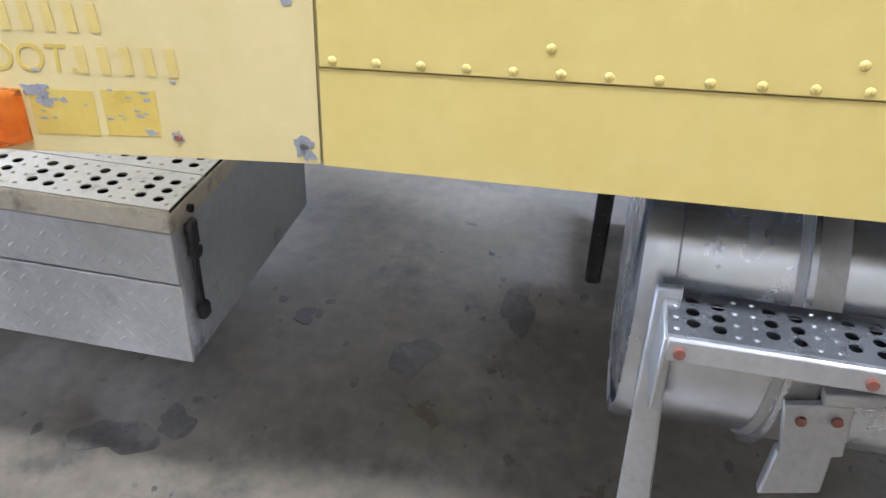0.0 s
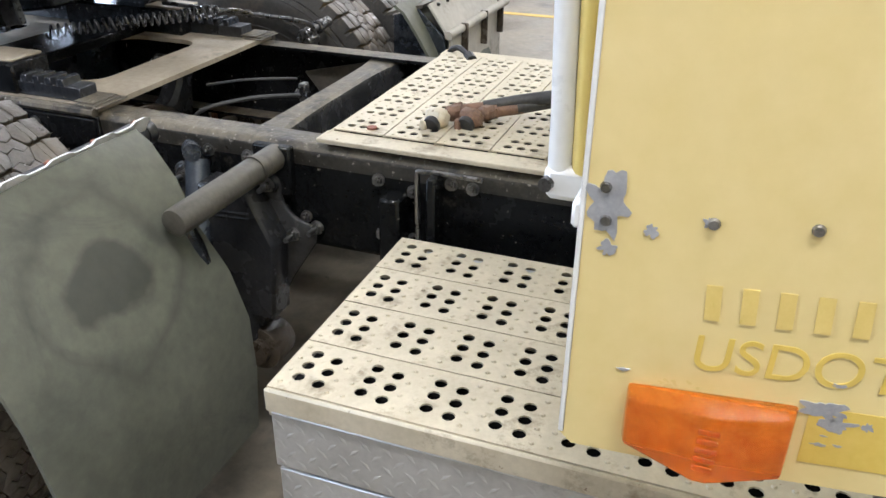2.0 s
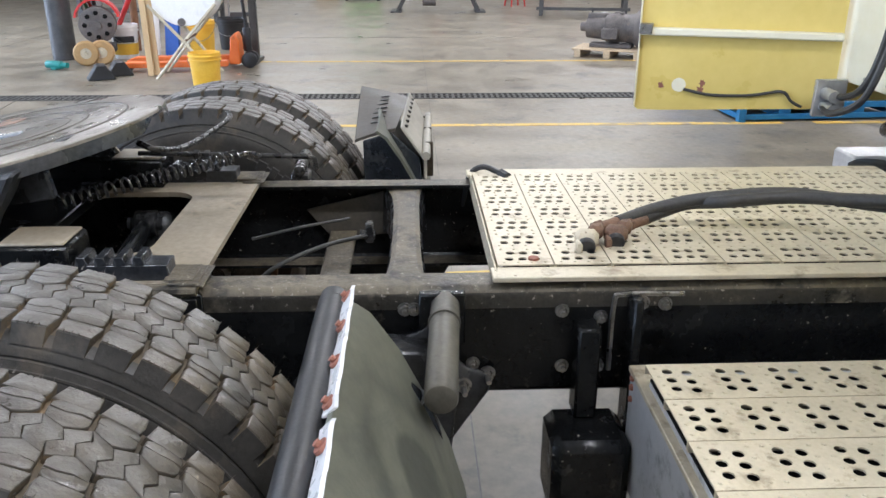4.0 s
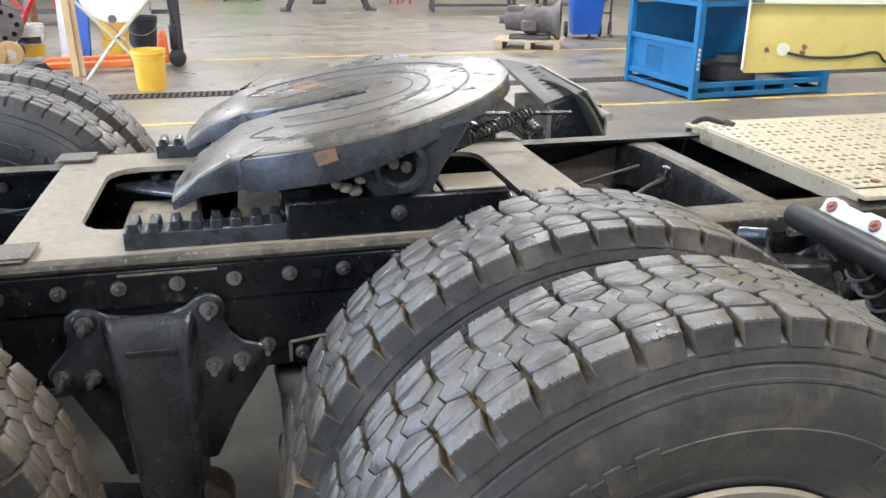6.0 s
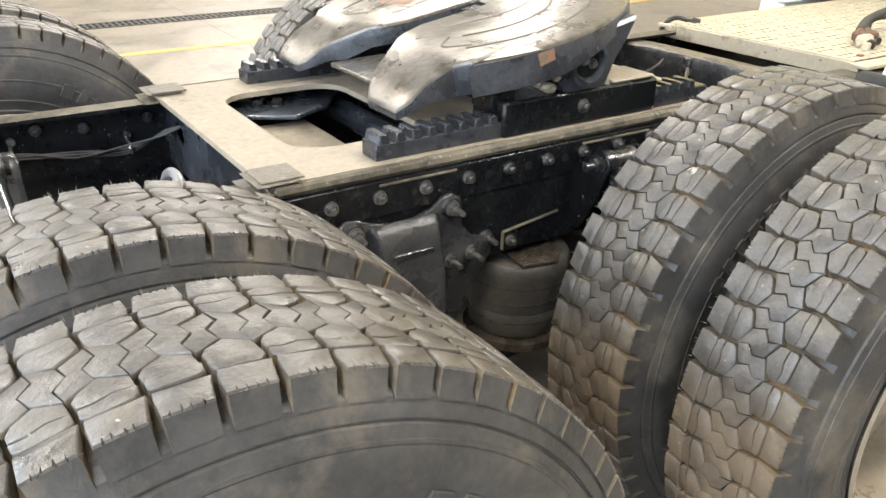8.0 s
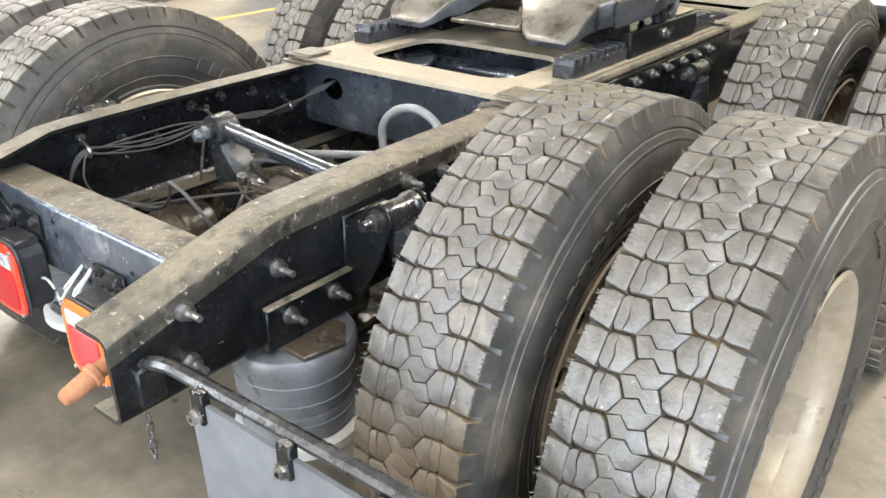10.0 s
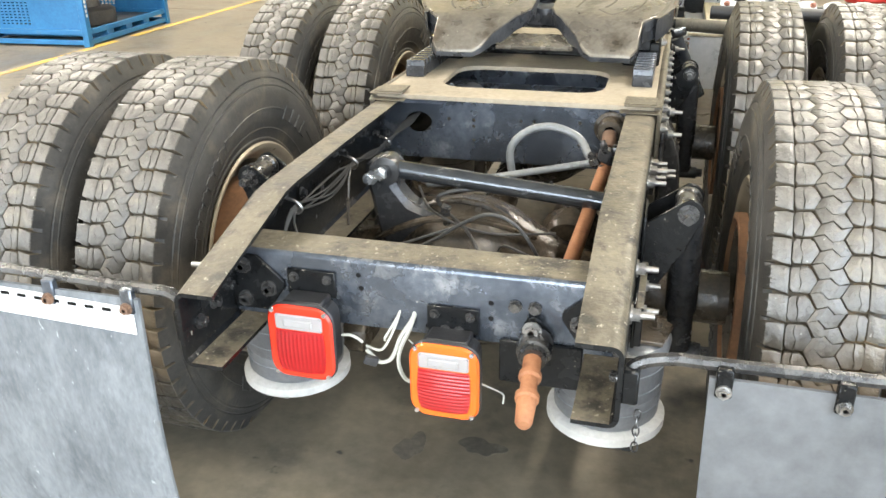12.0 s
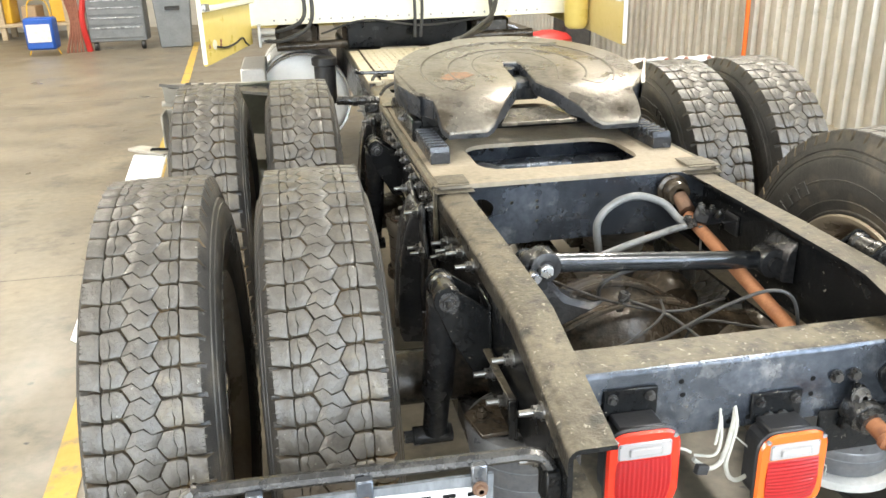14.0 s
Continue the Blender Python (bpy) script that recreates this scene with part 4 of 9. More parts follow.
# slide racks, slide blocks
for s in (1, -1):
    rk = bm_new()
    box(rk, (s * 0.345, 0.245, ZT + 0.016), (s * 0.408, 1.245, ZT + 0.052), 0.002)
    rack = part("slide_rack", rk, M["wheel_side"], truck, "toothed steel slide rack")
    tm = None
    y = 0.265
    while y < 1.22:
        if not 0.575 < y < 1.02:
            if tm is None:
                b = bm_new()
                prism(b, [(-0.0135, 0), (0.0135, 0), (0.0090, 0.021), (-0.0090, 0.021)], "x", -0.032, 0.032, bev=0.002)
                tm = part("rack_tooth", b, M["wheel_side"], rack)
                tm.matrix_basis = pose(s * 0.3765, y, ZT + 0.050)
            else:
                twin(tm, rack, pose(s * 0.3765, y, ZT + 0.050))
        y += 0.0400
    bm = bm_new()
    box(bm, (s * 0.29, 0.565, ZT + 0.016), (s * 0.418, 1.045, ZT + 0.098), 0.006)
    box(bm, (s * 0.30, 0.555, ZT + 0.07), (s * 0.385, 0.62, ZT + 0.118), 0.004)
    part("slide_block", bm, M["frame"], truck, "black fifth wheel slide block")
    bm = bm_new()
    box(bm, (s * 0.30, 0.90, ZT + 0.0985), (s * 0.412, 1.038, ZT + 0.106), 0.003)
    obox(bm, (s * 0.40, 0.885, ZT + 0.10), (0.012, 0.012, 0.075), rx=40, bev=0.002)
    part("block_cap", bm, M["plate"], truck, "dusty steel cap on the slide block")
    bm = bm_new()
    nut(bm, (s * 0.415, 0.80, ZT + 0.06), (s, 0, 0), 0.013, 0.012, 0.01)
    part("bolt", bm, M["bolt"], truck)
bm = bm_new()
box(bm, (-0.29, 0.70, ZT + 0.016), (0.29, 0.90, ZT + 0.05), 0.005)
part("slide_tie", bm, M["frame"], truck)

# ---- bolts on the outside of the rails ----
bm = bm_new()
nut(bm, (0, 0, 0), (1, 0, 0), 0.0115, 0.011, 0.011)
bolt0 = part("bolt", bm, M["bolt"], truck, "zinc nut on the frame")
bolt0.matrix_basis = pose(RO + 0.015, 0.008, 0.845)
bm = bm_new()
nut(bm, (0, 0, 0), (1, 0, 0), 0.0135, 0.014, 0.030)
stud0 = part("bolt", bm, M["bolt"], truck, "long zinc stud and nut")
stud0.matrix_basis = pose(RO, -0.836, 0.784)
# flat black disc, painted shade of an open bolt hole
bm = bm_new()
cyl(bm, (-0.001, 0, 0), (0.0015, 0, 0), 0.011, seg=14)
hole0 = part("bolt_hole", bm, M["hole"], truck)
hole0.matrix_basis = pose(RO + 0.0145, 0.062, 0.845)
FL = pose(0, 0, 0, 0, 0, 180)
for s in (1, -1):
    flip = Matrix.Identity(4) if s > 0 else FL
    for k in range(11):
        y = 0.008 + 0.111 * k
        if s < 0 or k:
            twin(bolt0, truck, Matrix.Translation((s * (RO + 0.015), y, 0.845 + 0.001 * k)) @ flip)
        if (s < 0 or k) and k < 11:
            twin(hole0, truck, Matrix.Translation((s * (RO + 0.0145), y + 0.055, 0.845)) @ flip)
    for y, z in ((-0.836, 0.784), (-1.038, 0.785), (-1.04, 0.685), (-0.47, 0.843), (-0.351, 0.833), (-0.20, 0.785), (-0.134, 0.783), (-0.10, 0.73)):
        if s < 0 or (y, z) != (-0.836, 0.784):
            twin(stud0, truck, Matrix.Translation((s * RO, y, z)) @ flip)
    for y, z in ((1.582, 0.84), (1.64, 0.845), (1.77, 0.845), (1.86, 0.835), (1.75, 0.845), (2.094, 0.836), (2.271, 0.853), (2.321, 0.849), (2.1, 0.70), (1.84, 0.72), (1.90, 0.71), (2.18, 0.82), (2.18, 0.70)):
        twin(bolt0, truck, Matrix.Translation((s * RO, y, z)) @ flip)
    # air bag bracket with a bent lip and two bolts
    bm = bm_new()
    prism(bm, [(-0.885, 0.622), (-0.885, 0.712), (-0.875, 0.722), (-0.665, 0.722), (-0.655, 0.71), (-0.655, 0.622)], "x", s * (RO + 0.001), s * (RO + 0.009), bev=0.002)
    box(bm, (s * (RO + 0.006), -0.889, 0.630), (s * (RO + 0.022), -0.881, 0.718), 0.002)
    part("bag_bracket", bm, M["frame"], truck)
    bm = bm_new()
    box(bm, (s * (RO + 0.006), -0.885, 0.716), (s * (RO + 0.022), -0.660, 0.7225), 0.002)
    part("bracket_lip", bm, M["frame_top"], truck, "worn pale bracket lip")
    for y in (-0.825, -0.707):
        twin(stud0, truck, Matrix.Translation((s * (RO + 0.009), y, 0.683)) @ flip)

# ---- crossmembers ----
bm = bm_new()
prism(bm, [(-0.966, 0.645), (-0.966, 0.790), (-0.9645, 0.797), (-0.960, 0.802), (-0.953, 0.804), (-0.868, 0.804), (-0.868, 0.795), (-0.955, 0.793), (-0.957, 0.645)], "x", -0.422, 0.422)
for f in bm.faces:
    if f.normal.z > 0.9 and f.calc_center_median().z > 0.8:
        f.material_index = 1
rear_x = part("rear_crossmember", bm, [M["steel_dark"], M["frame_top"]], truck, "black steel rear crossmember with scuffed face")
bm = bm_new()
cyl(bm, (0, -0.9668, 0), (0, -0.965, 0), 0.0055, seg=10)
h0 = None
for x, z in ((-0.13, 0.765), (-0.125, 0.735), (0.02, 0.665), (-0.02, 0.66), (0.155, 0.735), (0.155, 0.70), (0.27, 0.66)):
    if h0 is None:
        h0 = part("bolt_hole", bm, M["hole"], rear_x)
        h0.matrix_basis = pose(x, 0, z)
    else:
        twin(h0, rear_x, pose(x, 0, z))
for s in (1, -1):
    bm = bm_new()
    prism(bm, [(s * 0.423, 0.66), (s * 0.423, 0.79), (s * 0.36, 0.79), (s * 0.30, 0.735), (s * 0.30, 0.72), (s * 0.34, 0.66)], "y", -0.976, -0.967, bev=0.002)
    gp = part("gusset_plate", bm, M["frame"], truck)
    for x, z in ((0.392, 0.765), (0.335, 0.715), (0.392, 0.685)):
        bm = bm_new()
        nut(bm, (s * x, -0.976, z), (0, -1, 0), 0.014, 0.012, 0.004)
        part("bolt", bm, M["bolt_dark"], gp)
    # studs inside the channel end
    for y, z in ((-1.12, 0.70), (-1.06, 0.715), (-1.0, 0.725)):
        bm = bm_new()
        nut(bm, (s * (RO - 0.009), y, z), (-s, 0, 0), 0.012, 0.011, 0.006)
        part("bolt", bm, M["bolt_dark"], truck)
bm = bm_new()
nut(bm, (0, 0, 0), (0, -1, 0), 0.0105, 0.009, 0.004)
b0 = part("bolt", bm, M["bolt_dark"], truck)
b0.matrix_basis = pose(0.06, -0.967, 0.668)
for x, z in ((0.205, 0.735), (0.245, 0.735), (0.09, 0.668)):
    twin(b0, truck, pose(x, -0.967, z))

# crossmember under the rear edge of the plate
bm = bm_new()
sheet(bm, [(-0.422, 0.70), (0.422, 0.70), (0.422, 0.885), (-0.422, 0.885)],
      [[(x + 0.006 * math.cos(a), z + 0.006 * math.sin(a)) for a in [2 * math.pi * k / 8 for k in range(8)]] for x, z in ((-0.20, 0.83), (-0.12, 0.83), (-0.12, 0.81), (-0.12, 0.765), (0.03, 0.835), (0.07, 0.835), (0.21, 0.84), (0.21, 0.77), (0.29, 0.84))]
      + [[(-0.30 + 0.045 * math.cos(a), 0.815 + 0.035 * math.sin(a)) for a in [2 * math.pi * k / 14 for k in range(14)]]], "y", 0.03, 0.040)
box(bm, (-0.422, 0.030, 0.882), (0.422, 0.12, 0.891), 0.002)
box(bm, (-0.422, 0.030, 0.698), (0.422, 0.12, 0.707), 0.002)
part("plate_crossmember", bm, M["steel_dark"], truck, "blue-black steel crossmember with bolt holes", angle=30)
for s in (1, -1):
    bm = bm_new()
    prism(bm, [(s * 0.42, 0.0), (s * 0.42, 0.028), (s * 0.22, 0.028)], "z", 0.878, 0.890)
    part("corner_gusset", bm, M["steel_dark"], truck)
# pieces under the rear opening of the plate: bolted wedge, tray and cross tube
bm = bm_new()
prism(bm, [(-0.42, 0.11), (-0.24, 0.14), (-0.14, 0.30), (-0.20, 0.42), (-0.34, 0.52), (-0.42, 0.52)], "z", 0.852, 0.864, bev=0.003)
part("bolted_gusset", bm, M["steel_dark"], truck, "dusty blue-black gusset with four bolts")
for x, y in ((-0.375, 0.243), (-0.366, 0.295), (-0.272, 0.245), (-0.266, 0.298)):
    bm = bm_new()
    cyl(bm, (x, y, 0.864), (x, y, 0.868), 0.021, seg=16)
    cyl(bm, (x, y, 0.868), (x, y, 0.882), 0.0145, seg=6, bev=0.002)
    part("bolt", bm, M["bolt_dark"], truck)
bm = bm_new()
box(bm, (-0.22, 0.18, 0.70), (0.20, 0.36, 0.828), 0.008)
part("cross_tray", bm, M["plate"], truck, "dusty brown steel box below the plate")
bm = bm_new()
cyl(bm, (-0.42, 0.52, 0.80), (0.42, 0.52, 0.80), 0.036, seg=20)
part("cross_tube", bm, M["steel_dark"], truck)
bm = bm_new()
box(bm, (-0.42, 0.62, 0.70), (0.42, 0.64, 0.87), 0.003)
box(bm, (0.10, 0.50, 0.80), (0.42, 0.74, 0.812), 0.003)
part("saddle_crossmember", bm, M["steel_dark"], truck)
# arched crossmember ahead of the plate
bm = bm_new()
n = 24
rings = []
for k in range(n + 1):
    u = k / n
    x = -0.42 + 0.84 * u
    e = (2 * u - 1) ** 4
    z = 0.885 - 0.012 * e
    y0 = 1.712 - 0.035 * e
    y1 = 1.795 + 0.02 * e
    low = 0.155 - 0.03 * (1 - e)
    rings.append([bm.verts.new((x, yy, zz)) for yy, zz in ((y0 - 0.004, z - low), (y0, z - 0.020), (y0 + 0.006, z - 0.007), (y0 + 0.018, z), (y1 - 0.018, z), (y1 - 0.006, z - 0.007), (y1, z - 0.020), (y1 + 0.002, z - low), (y1 - 0.008, z - low), (y1 - 0.010, z - 0.022), (y0 + 0.010, z - 0.022), (y0 + 0.006, z - low))])
for a, b in zip(rings, rings[1:]):
    for k in range(12):
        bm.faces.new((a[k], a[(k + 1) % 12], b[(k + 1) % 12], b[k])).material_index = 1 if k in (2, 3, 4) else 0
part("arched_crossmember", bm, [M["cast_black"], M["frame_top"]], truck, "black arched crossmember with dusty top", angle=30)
for s in (1, -1):
    bm = bm_new()
    tube(bm, [(s * 0.37, 1.700, 0.872), (s * 0.35, 1.704, 0.82), (s * 0.335, 1.704, 0.76)], 0.004, 6, 4)
    part("flange_edge", bm, M["frame_top"], truck, "worn bright flange edge")
    bm = bm_new()
    prism(bm, [(1.44, 0.80), (1.715, 0.865), (1.715, 0.72), (1.52, 0.70)], "x", s * 0.405, s * 0.413, bev=0.002)
    part("inner_gusset", bm, M["airbag_dark"], truck)
bm = bm_new()
box(bm, (-0.33, 1.52, 0.745), (0.33, 1.60, 0.757), 0.003)
part("lower_tie", bm, M["frame_top"], truck)
bm = bm_new()
tube(bm, [(0.10, 1.35, 0.74), (0.16, 1.42, 0.83), (0.08, 1.54, 0.86), (-0.02, 1.66, 0.855)], 0.006, 8)
tube(bm, [(0.02, 1.35, 0.86), (0.0, 1.48, 0.885), (-0.08, 1.60, 0.88)], 0.004, 6)
part("air_hose", bm, M["hose"], truck)
bm = bm_new()
cyl(bm, (-0.02, 1.63, 0.855), (-0.02, 1.67, 0.855), 0.014, seg=8)
box(bm, (-0.035, 1.645, 0.835), (-0.005, 1.665, 0.89), 0.003)
part("hose_fitting", bm, M["bolt_dark"], truck)
for y in (2.9, 3.6):
    bm = bm_new()
    box(bm, (-0.422, y, 0.68), (0.422, y + 0.09, 0.86), 0.004)
    part("crossmember", bm, M["frame"], truck)

M["iron_brown"] = mat("brown_iron", (0.10, 0.06, 0.04), (0.22, 0.13, 0.085), 0.65, 0.2, 30, 0.3, 120)
M["gloss_black"] = mat("gloss_black_steel", (0.030, 0.034, 0.040), (0.10, 0.107, 0.116), 0.17, 0.75, 12, 0.15, 80, (0.42, 0.42, 0.41), 26, 0.60, spot_soft=0.06, stretch=(0.5, 1, 1))
# ---- axles, rods and driveshaft ----
for ya in (YR, YF):
    bm = bm_new()
    cyl(bm, (-0.66, ya, 0.50), (0.66, ya, 0.50), 0.072, seg=24)
    part("axle_housing", bm, M["axle"], truck, "greasy brown axle housing")
    bm = bm_new()
    lathe(bm, [(-0.50, 0.070), (-0.40, 0.082), (-0.31, 0.098), (-0.24, 0.128), (-0.17, 0.170), (-0.10, 0.205), (-0.03, 0.222), (0.04, 0.218), (0.11, 0.192), (0.18, 0.150), (0.25, 0.112), (0.32, 0.090), (0.42, 0.078), (0.50, 0.070)], "x", 40, m=pose(-0.03, ya + 0.015, 0.50) @ Matrix.Diagonal((1, 0.80, 1, 1)))
    part("axle_banjo", bm, M["axle"], truck, "oily brown banjo of the axle housing")
    bm = bm_new()
    tube(bm, [(-0.05 + 0.226 * math.cos(a), ya - 0.035, 0.50 + 0.226 * math.sin(a)) for a in [math.pi * k / 20 for k in range(-2, 23)]], 0.009, 7, 1)
    part("cover_rim", bm, M["axle"], truck)
    bm = bm_new()
    for w in (0.0, 0.016):
        tube(bm, [(-0.30, ya - 0.10 - w, 0.60), (-0.22, ya - 0.14 - w, 0.665), (-0.12, ya - 0.15 - w, 0.712), (-0.02, ya - 0.14 - w, 0.722), (0.08, ya - 0.11 - w, 0.70), (0.16, ya - 0.06 - w, 0.655)], 0.007, 7, 5)
    part("brake_pipe", bm, M["axle"], truck, "dirty twin brake pipe over the housing")
    bm = bm_new()
    lathe(bm, [(-0.17, 0.001), (-0.168, 0.07), (-0.145, 0.135), (-0.10, 0.185), (-0.045, 0.212), (-0.03, 0.228), (0.0, 0.230), (0.012, 0.222), (0.02, 0.205), (0.10, 0.17), (0.19, 0.11), (0.27, 0.085), (0.30, 0.08), (0.30, 0.001)], "y", 40, m=pose(-0.05, ya, 0.50))
    part("differential_bowl", bm, M["axle"], truck, "oily brown differential bowl")
    bm = bm_new()
    for k in range(14):
        a = 2 * math.pi * k / 14
        cyl(bm, (-0.05 + 0.214 * math.cos(a), ya - 0.04, 0.50 + 0.214 * math.sin(a)), (-0.05 + 0.214 * math.cos(a), ya - 0.052, 0.50 + 0.214 * math.sin(a)), 0.010, seg=6)
    part("cover_bolt", bm, M["axle"], truck, kind="stuff")
    bm = bm_new()
    prism(bm, [(-0.315, 0.80), (-0.30, 0.838), (-0.262, 0.845), (-0.235, 0.815), (-0.225, 0.77), (-0.185, 0.72), (-0.12, 0.695), (-0.06, 0.70), (-0.06, 0.655), (-0.16, 0.60), (-0.26, 0.58), (-0.285, 0.66), (-0.295, 0.73)], "y", ya - 0.085, ya - 0.005, bev=0.014)
    part("torque_rod_tower", bm, M["cast_black"], truck, "black cast torque rod tower")
    bm = bm_new()
    y = ya - 0.07
    cyl(bm, (-0.215, y, 0.815), (0.345, y, 0.768), 0.0245, seg=20)
    part("torque_rod", bm, M["gloss_black"], truck, "glossy black torque rod")
    for px, pz in ((-0.245, 0.815), (0.375, 0.764)):
        bm = bm_new()
        cyl(bm, (px, y - 0.032, pz), (px, y + 0.032, pz), 0.040, seg=22, bev=0.004)
        cyl(bm, (px, y - 0.045, pz), (px, y + 0.045, pz), 0.021, seg=14)
        part("rod_end", bm, M["cast_black"], truck)
    bm = bm_new()
    cyl(bm, (-0.282, y - 0.05, 0.794), (-0.272, y - 0.05, 0.806), 0.016, seg=6)
    cyl(bm, (-0.283, y - 0.060, 0.80), (-0.283, y - 0.03, 0.80), 0.0165, seg=6, bev=0.002)
    cyl(bm, (-0.25, y - 0.058, 0.815), (-0.25, y - 0.03, 0.815), 0.018, seg=6, bev=0.002)
    part("rod_bolt", bm, M["chrome"], truck, "bright worn bolt heads")
    bm = bm_new()
    prism(bm, [(0.385, 0.72), (0.422, 0.71), (0.422, 0.83), (0.395, 0.80)], "y", y - 0.055, y + 0.055, bev=0.004)
    part("rod_bracket", bm, M["cast_black"], truck)
    for s in (1, -1):
        # brake chamber and spring seat
        bm = bm_new()
        lathe(bm, [(0.0, 0.001), (0.0, 0.06), (0.01, 0.075), (0.05, 0.08), (0.055, 0.088), (0.068, 0.088), (0.073, 0.08), (0.15, 0.078), (0.165, 0.06), (0.168, 0.001)], "y", 28, m=pose(s * 0.27, ya - 0.30, 0.56))
        part("brake_chamber", bm, M["axle"], truck, "brown dusty brake chamber")
        bm = bm_new()
        prism(bm, [(ya - 0.50, 0.335), (ya - 0.50, 0.365), (ya - 0.12, 0.44), (ya + 0.1, 0.44), (ya + 0.60, 0.34), (ya + 0.60, 0.30), (ya + 0.1, 0.37), (ya - 0.12, 0.37)], "x", s * 0.38, s * 0.46, bev=0.006)
        part("suspension_beam", bm, M["cast_black"], truck)
bm = bm_new()
cyl(bm, (0.312, -0.10, 0.785), (0.272, -0.80, 0.690), 0.0185, seg=18)
part("brake_rod", bm, M["rust"], truck, "rusty orange rod")
bm = bm_new()
lathe(bm, [(-0.03, 0.018), (-0.03, 0.034), (-0.02, 0.038), (0.012, 0.040), (0.016, 0.050), (0.024, 0.050), (0.026, 0.02)], "y", 22, m=pose(0.306, -0.015, 0.838))
part("rod_boot", bm, M["axle"], truck)
bm = bm_new()
cyl(bm, (0.306, -0.040, 0.834), (0.310, -0.095, 0.800), 0.021, 0.024, seg=18, bev=0.004)
part("rod_collar", bm, M["iron_brown"], truck, "brown dusty rod collar")
bm = bm_new()
cyl(bm, (-0.04, -0.05, 0.54), (-0.04, 0.78, 0.62), 0.055, seg=24)
cyl(bm, (-0.04, 1.35, 0.60), (0.0, 3.6, 0.70), 0.055, seg=24)
part("driveshaft", bm, M["axle"], truck, "dusty driveshaft")
# height control valve with its fittings
bm = bm_new()
obox(bm, (0.345, -0.165, 0.800), (0.075, 0.050, 0.030), rz=12, bev=0.006)
obox(bm, (0.312, -0.180, 0.812), (0.045, 0.040, 0.040), rz=-25, ry=15, bev=0.008)
obox(bm, (0.395, -0.165, 0.792), (0.050, 0.070, 0.008), bev=0.002)
obox(bm, (0.416, -0.165, 0.775), (0.008, 0.070, 0.060), bev=0.002)
part("height_valve", bm, M["black_plastic"], truck, "black air valve on a bracket")
for a_, b_, r_ in (((0.308, -0.195, 0.822), (0.300, -0.190, 0.850), 0.011), ((0.330, -0.195, 0.818), (0.333, -0.195, 0.842), 0.009), ((0.292, -0.185, 0.797), (0.268, -0.178, 0.786), 0.014),
                   ((0.280, -0.180, 0.806), (0.262, -0.172, 0.806), 0.011), ((0.352, -0.190, 0.806), (0.360, -0.200, 0.828), 0.010), ((0.300, -0.200, 0.790), (0.300, -0.205, 0.765), 0.008)):
    bm = bm_new()
    cyl(bm, a_, b_, r_, seg=6, bev=0.002)
    cyl(bm, Vector(a_).lerp(Vector(b_), 0.6), Vector(a_).lerp(Vector(b_), 1.25), r_ * 0.6, seg=10)
    part("hose_fitting", bm, M["bolt_dark"], truck)
bm = bm_new()
cyl(bm, (0.299, -0.205, 0.768), (0.298, -0.215, 0.690), 0.0035, seg=8)
part("valve_link", bm, M["bolt"], truck, "thin steel valve link")

# inner beams and cross tubes round the axles
for ya in (YR, YF):
    for s in (1, -1):
        bm = bm_new()
        prism(bm, [(ya - 0.30, 0.37), (ya - 0.30, 0.44), (ya - 0.20, 0.48), (ya + 0.15, 0.50), (ya + 0.42, 0.42), (ya + 0.42, 0.35), (ya, 0.38)], "x", s * 0.25, s * 0.345, bev=0.008)
        part("inner_beam", bm, M["axle"], truck, "brown greasy inner beam")
    for x, z in ((-0.20, 0.55), (0.22, 0.55)):
        bm = bm_new()
        lathe(bm, [(0.0, 0.001), (0.0, 0.07), (0.02, 0.083), (0.06, 0.086), (0.07, 0.092), (0.085, 0.092), (0.09, 0.084), (0.17, 0.080), (0.185, 0.06), (0.19, 0.001)], "y", 26, m=pose(x, ya + 0.12, z))
        part("spring_chamber", bm, M["axle"], truck, "dusty brown brake chamber")

# hoses and cables inside the frame
bm = bm_new()
tube(bm, [(0.04, -0.08, 0.66), (0.032, -0.1, 0.70), (0.025, -0.1, 0.79), (0.075, -0.1, 0.845), (0.147, -0.1, 0.862), (0.222, -0.11, 0.838), (0.255, -0.14, 0.800), (0.272, -0.165, 0.786)], 0.0115, 10)
tube(bm, [(0.266, -0.178, 0.786), (0.20, -0.17, 0.768), (0.06, -0.20, 0.745), (-0.06, -0.25, 0.735), (-0.2, -0.22, 0.70)], 0.0105, 10)
part("air_hose", bm, M["grey_hose"], truck, "looped grey air hose")
for k in range(5):
    o = 0.007 * (k - 2)
    w = (0.0, 0.018, -0.010, 0.008, 0.026)[k]
    bm = bm_new()
    tube(bm, [(-0.315 + o, 0.06, 0.835 + 0.5 * o), (-0.335 + o, 0.00, 0.812), (-0.372 + o * 0.5, -0.09, 0.772 + o), (-0.378 + o * 0.4, -0.22, 0.785 - abs(o)), (-0.376, -0.365 + o, 0.796 + 0.4 * o), (-0.372 + 0.5 * w, -0.47, 0.800 - w + o), (-0.370 + 0.6 * w, -0.58, 0.800 - 1.1 * w + o), (-0.374 + 0.2 * w, -0.69, 0.803 - 0.4 * w + o), (-0.376, -0.735, 0.805 + 0.5 * o)] +
         ([(-0.372, -0.755, 0.768), (-0.345, -0.77, 0.738), (-0.28, -0.775, 0.724), (-0.187, -0.765, 0.730), (-0.082, -0.75, 0.738 + o)] if k < 2 else [(-0.385, -0.77, 0.77 + o), (-0.395, -0.80, 0.70)]), 0.0027, 6, 5)
    part("cable", bm, M["hose"], truck, "thin black air line")
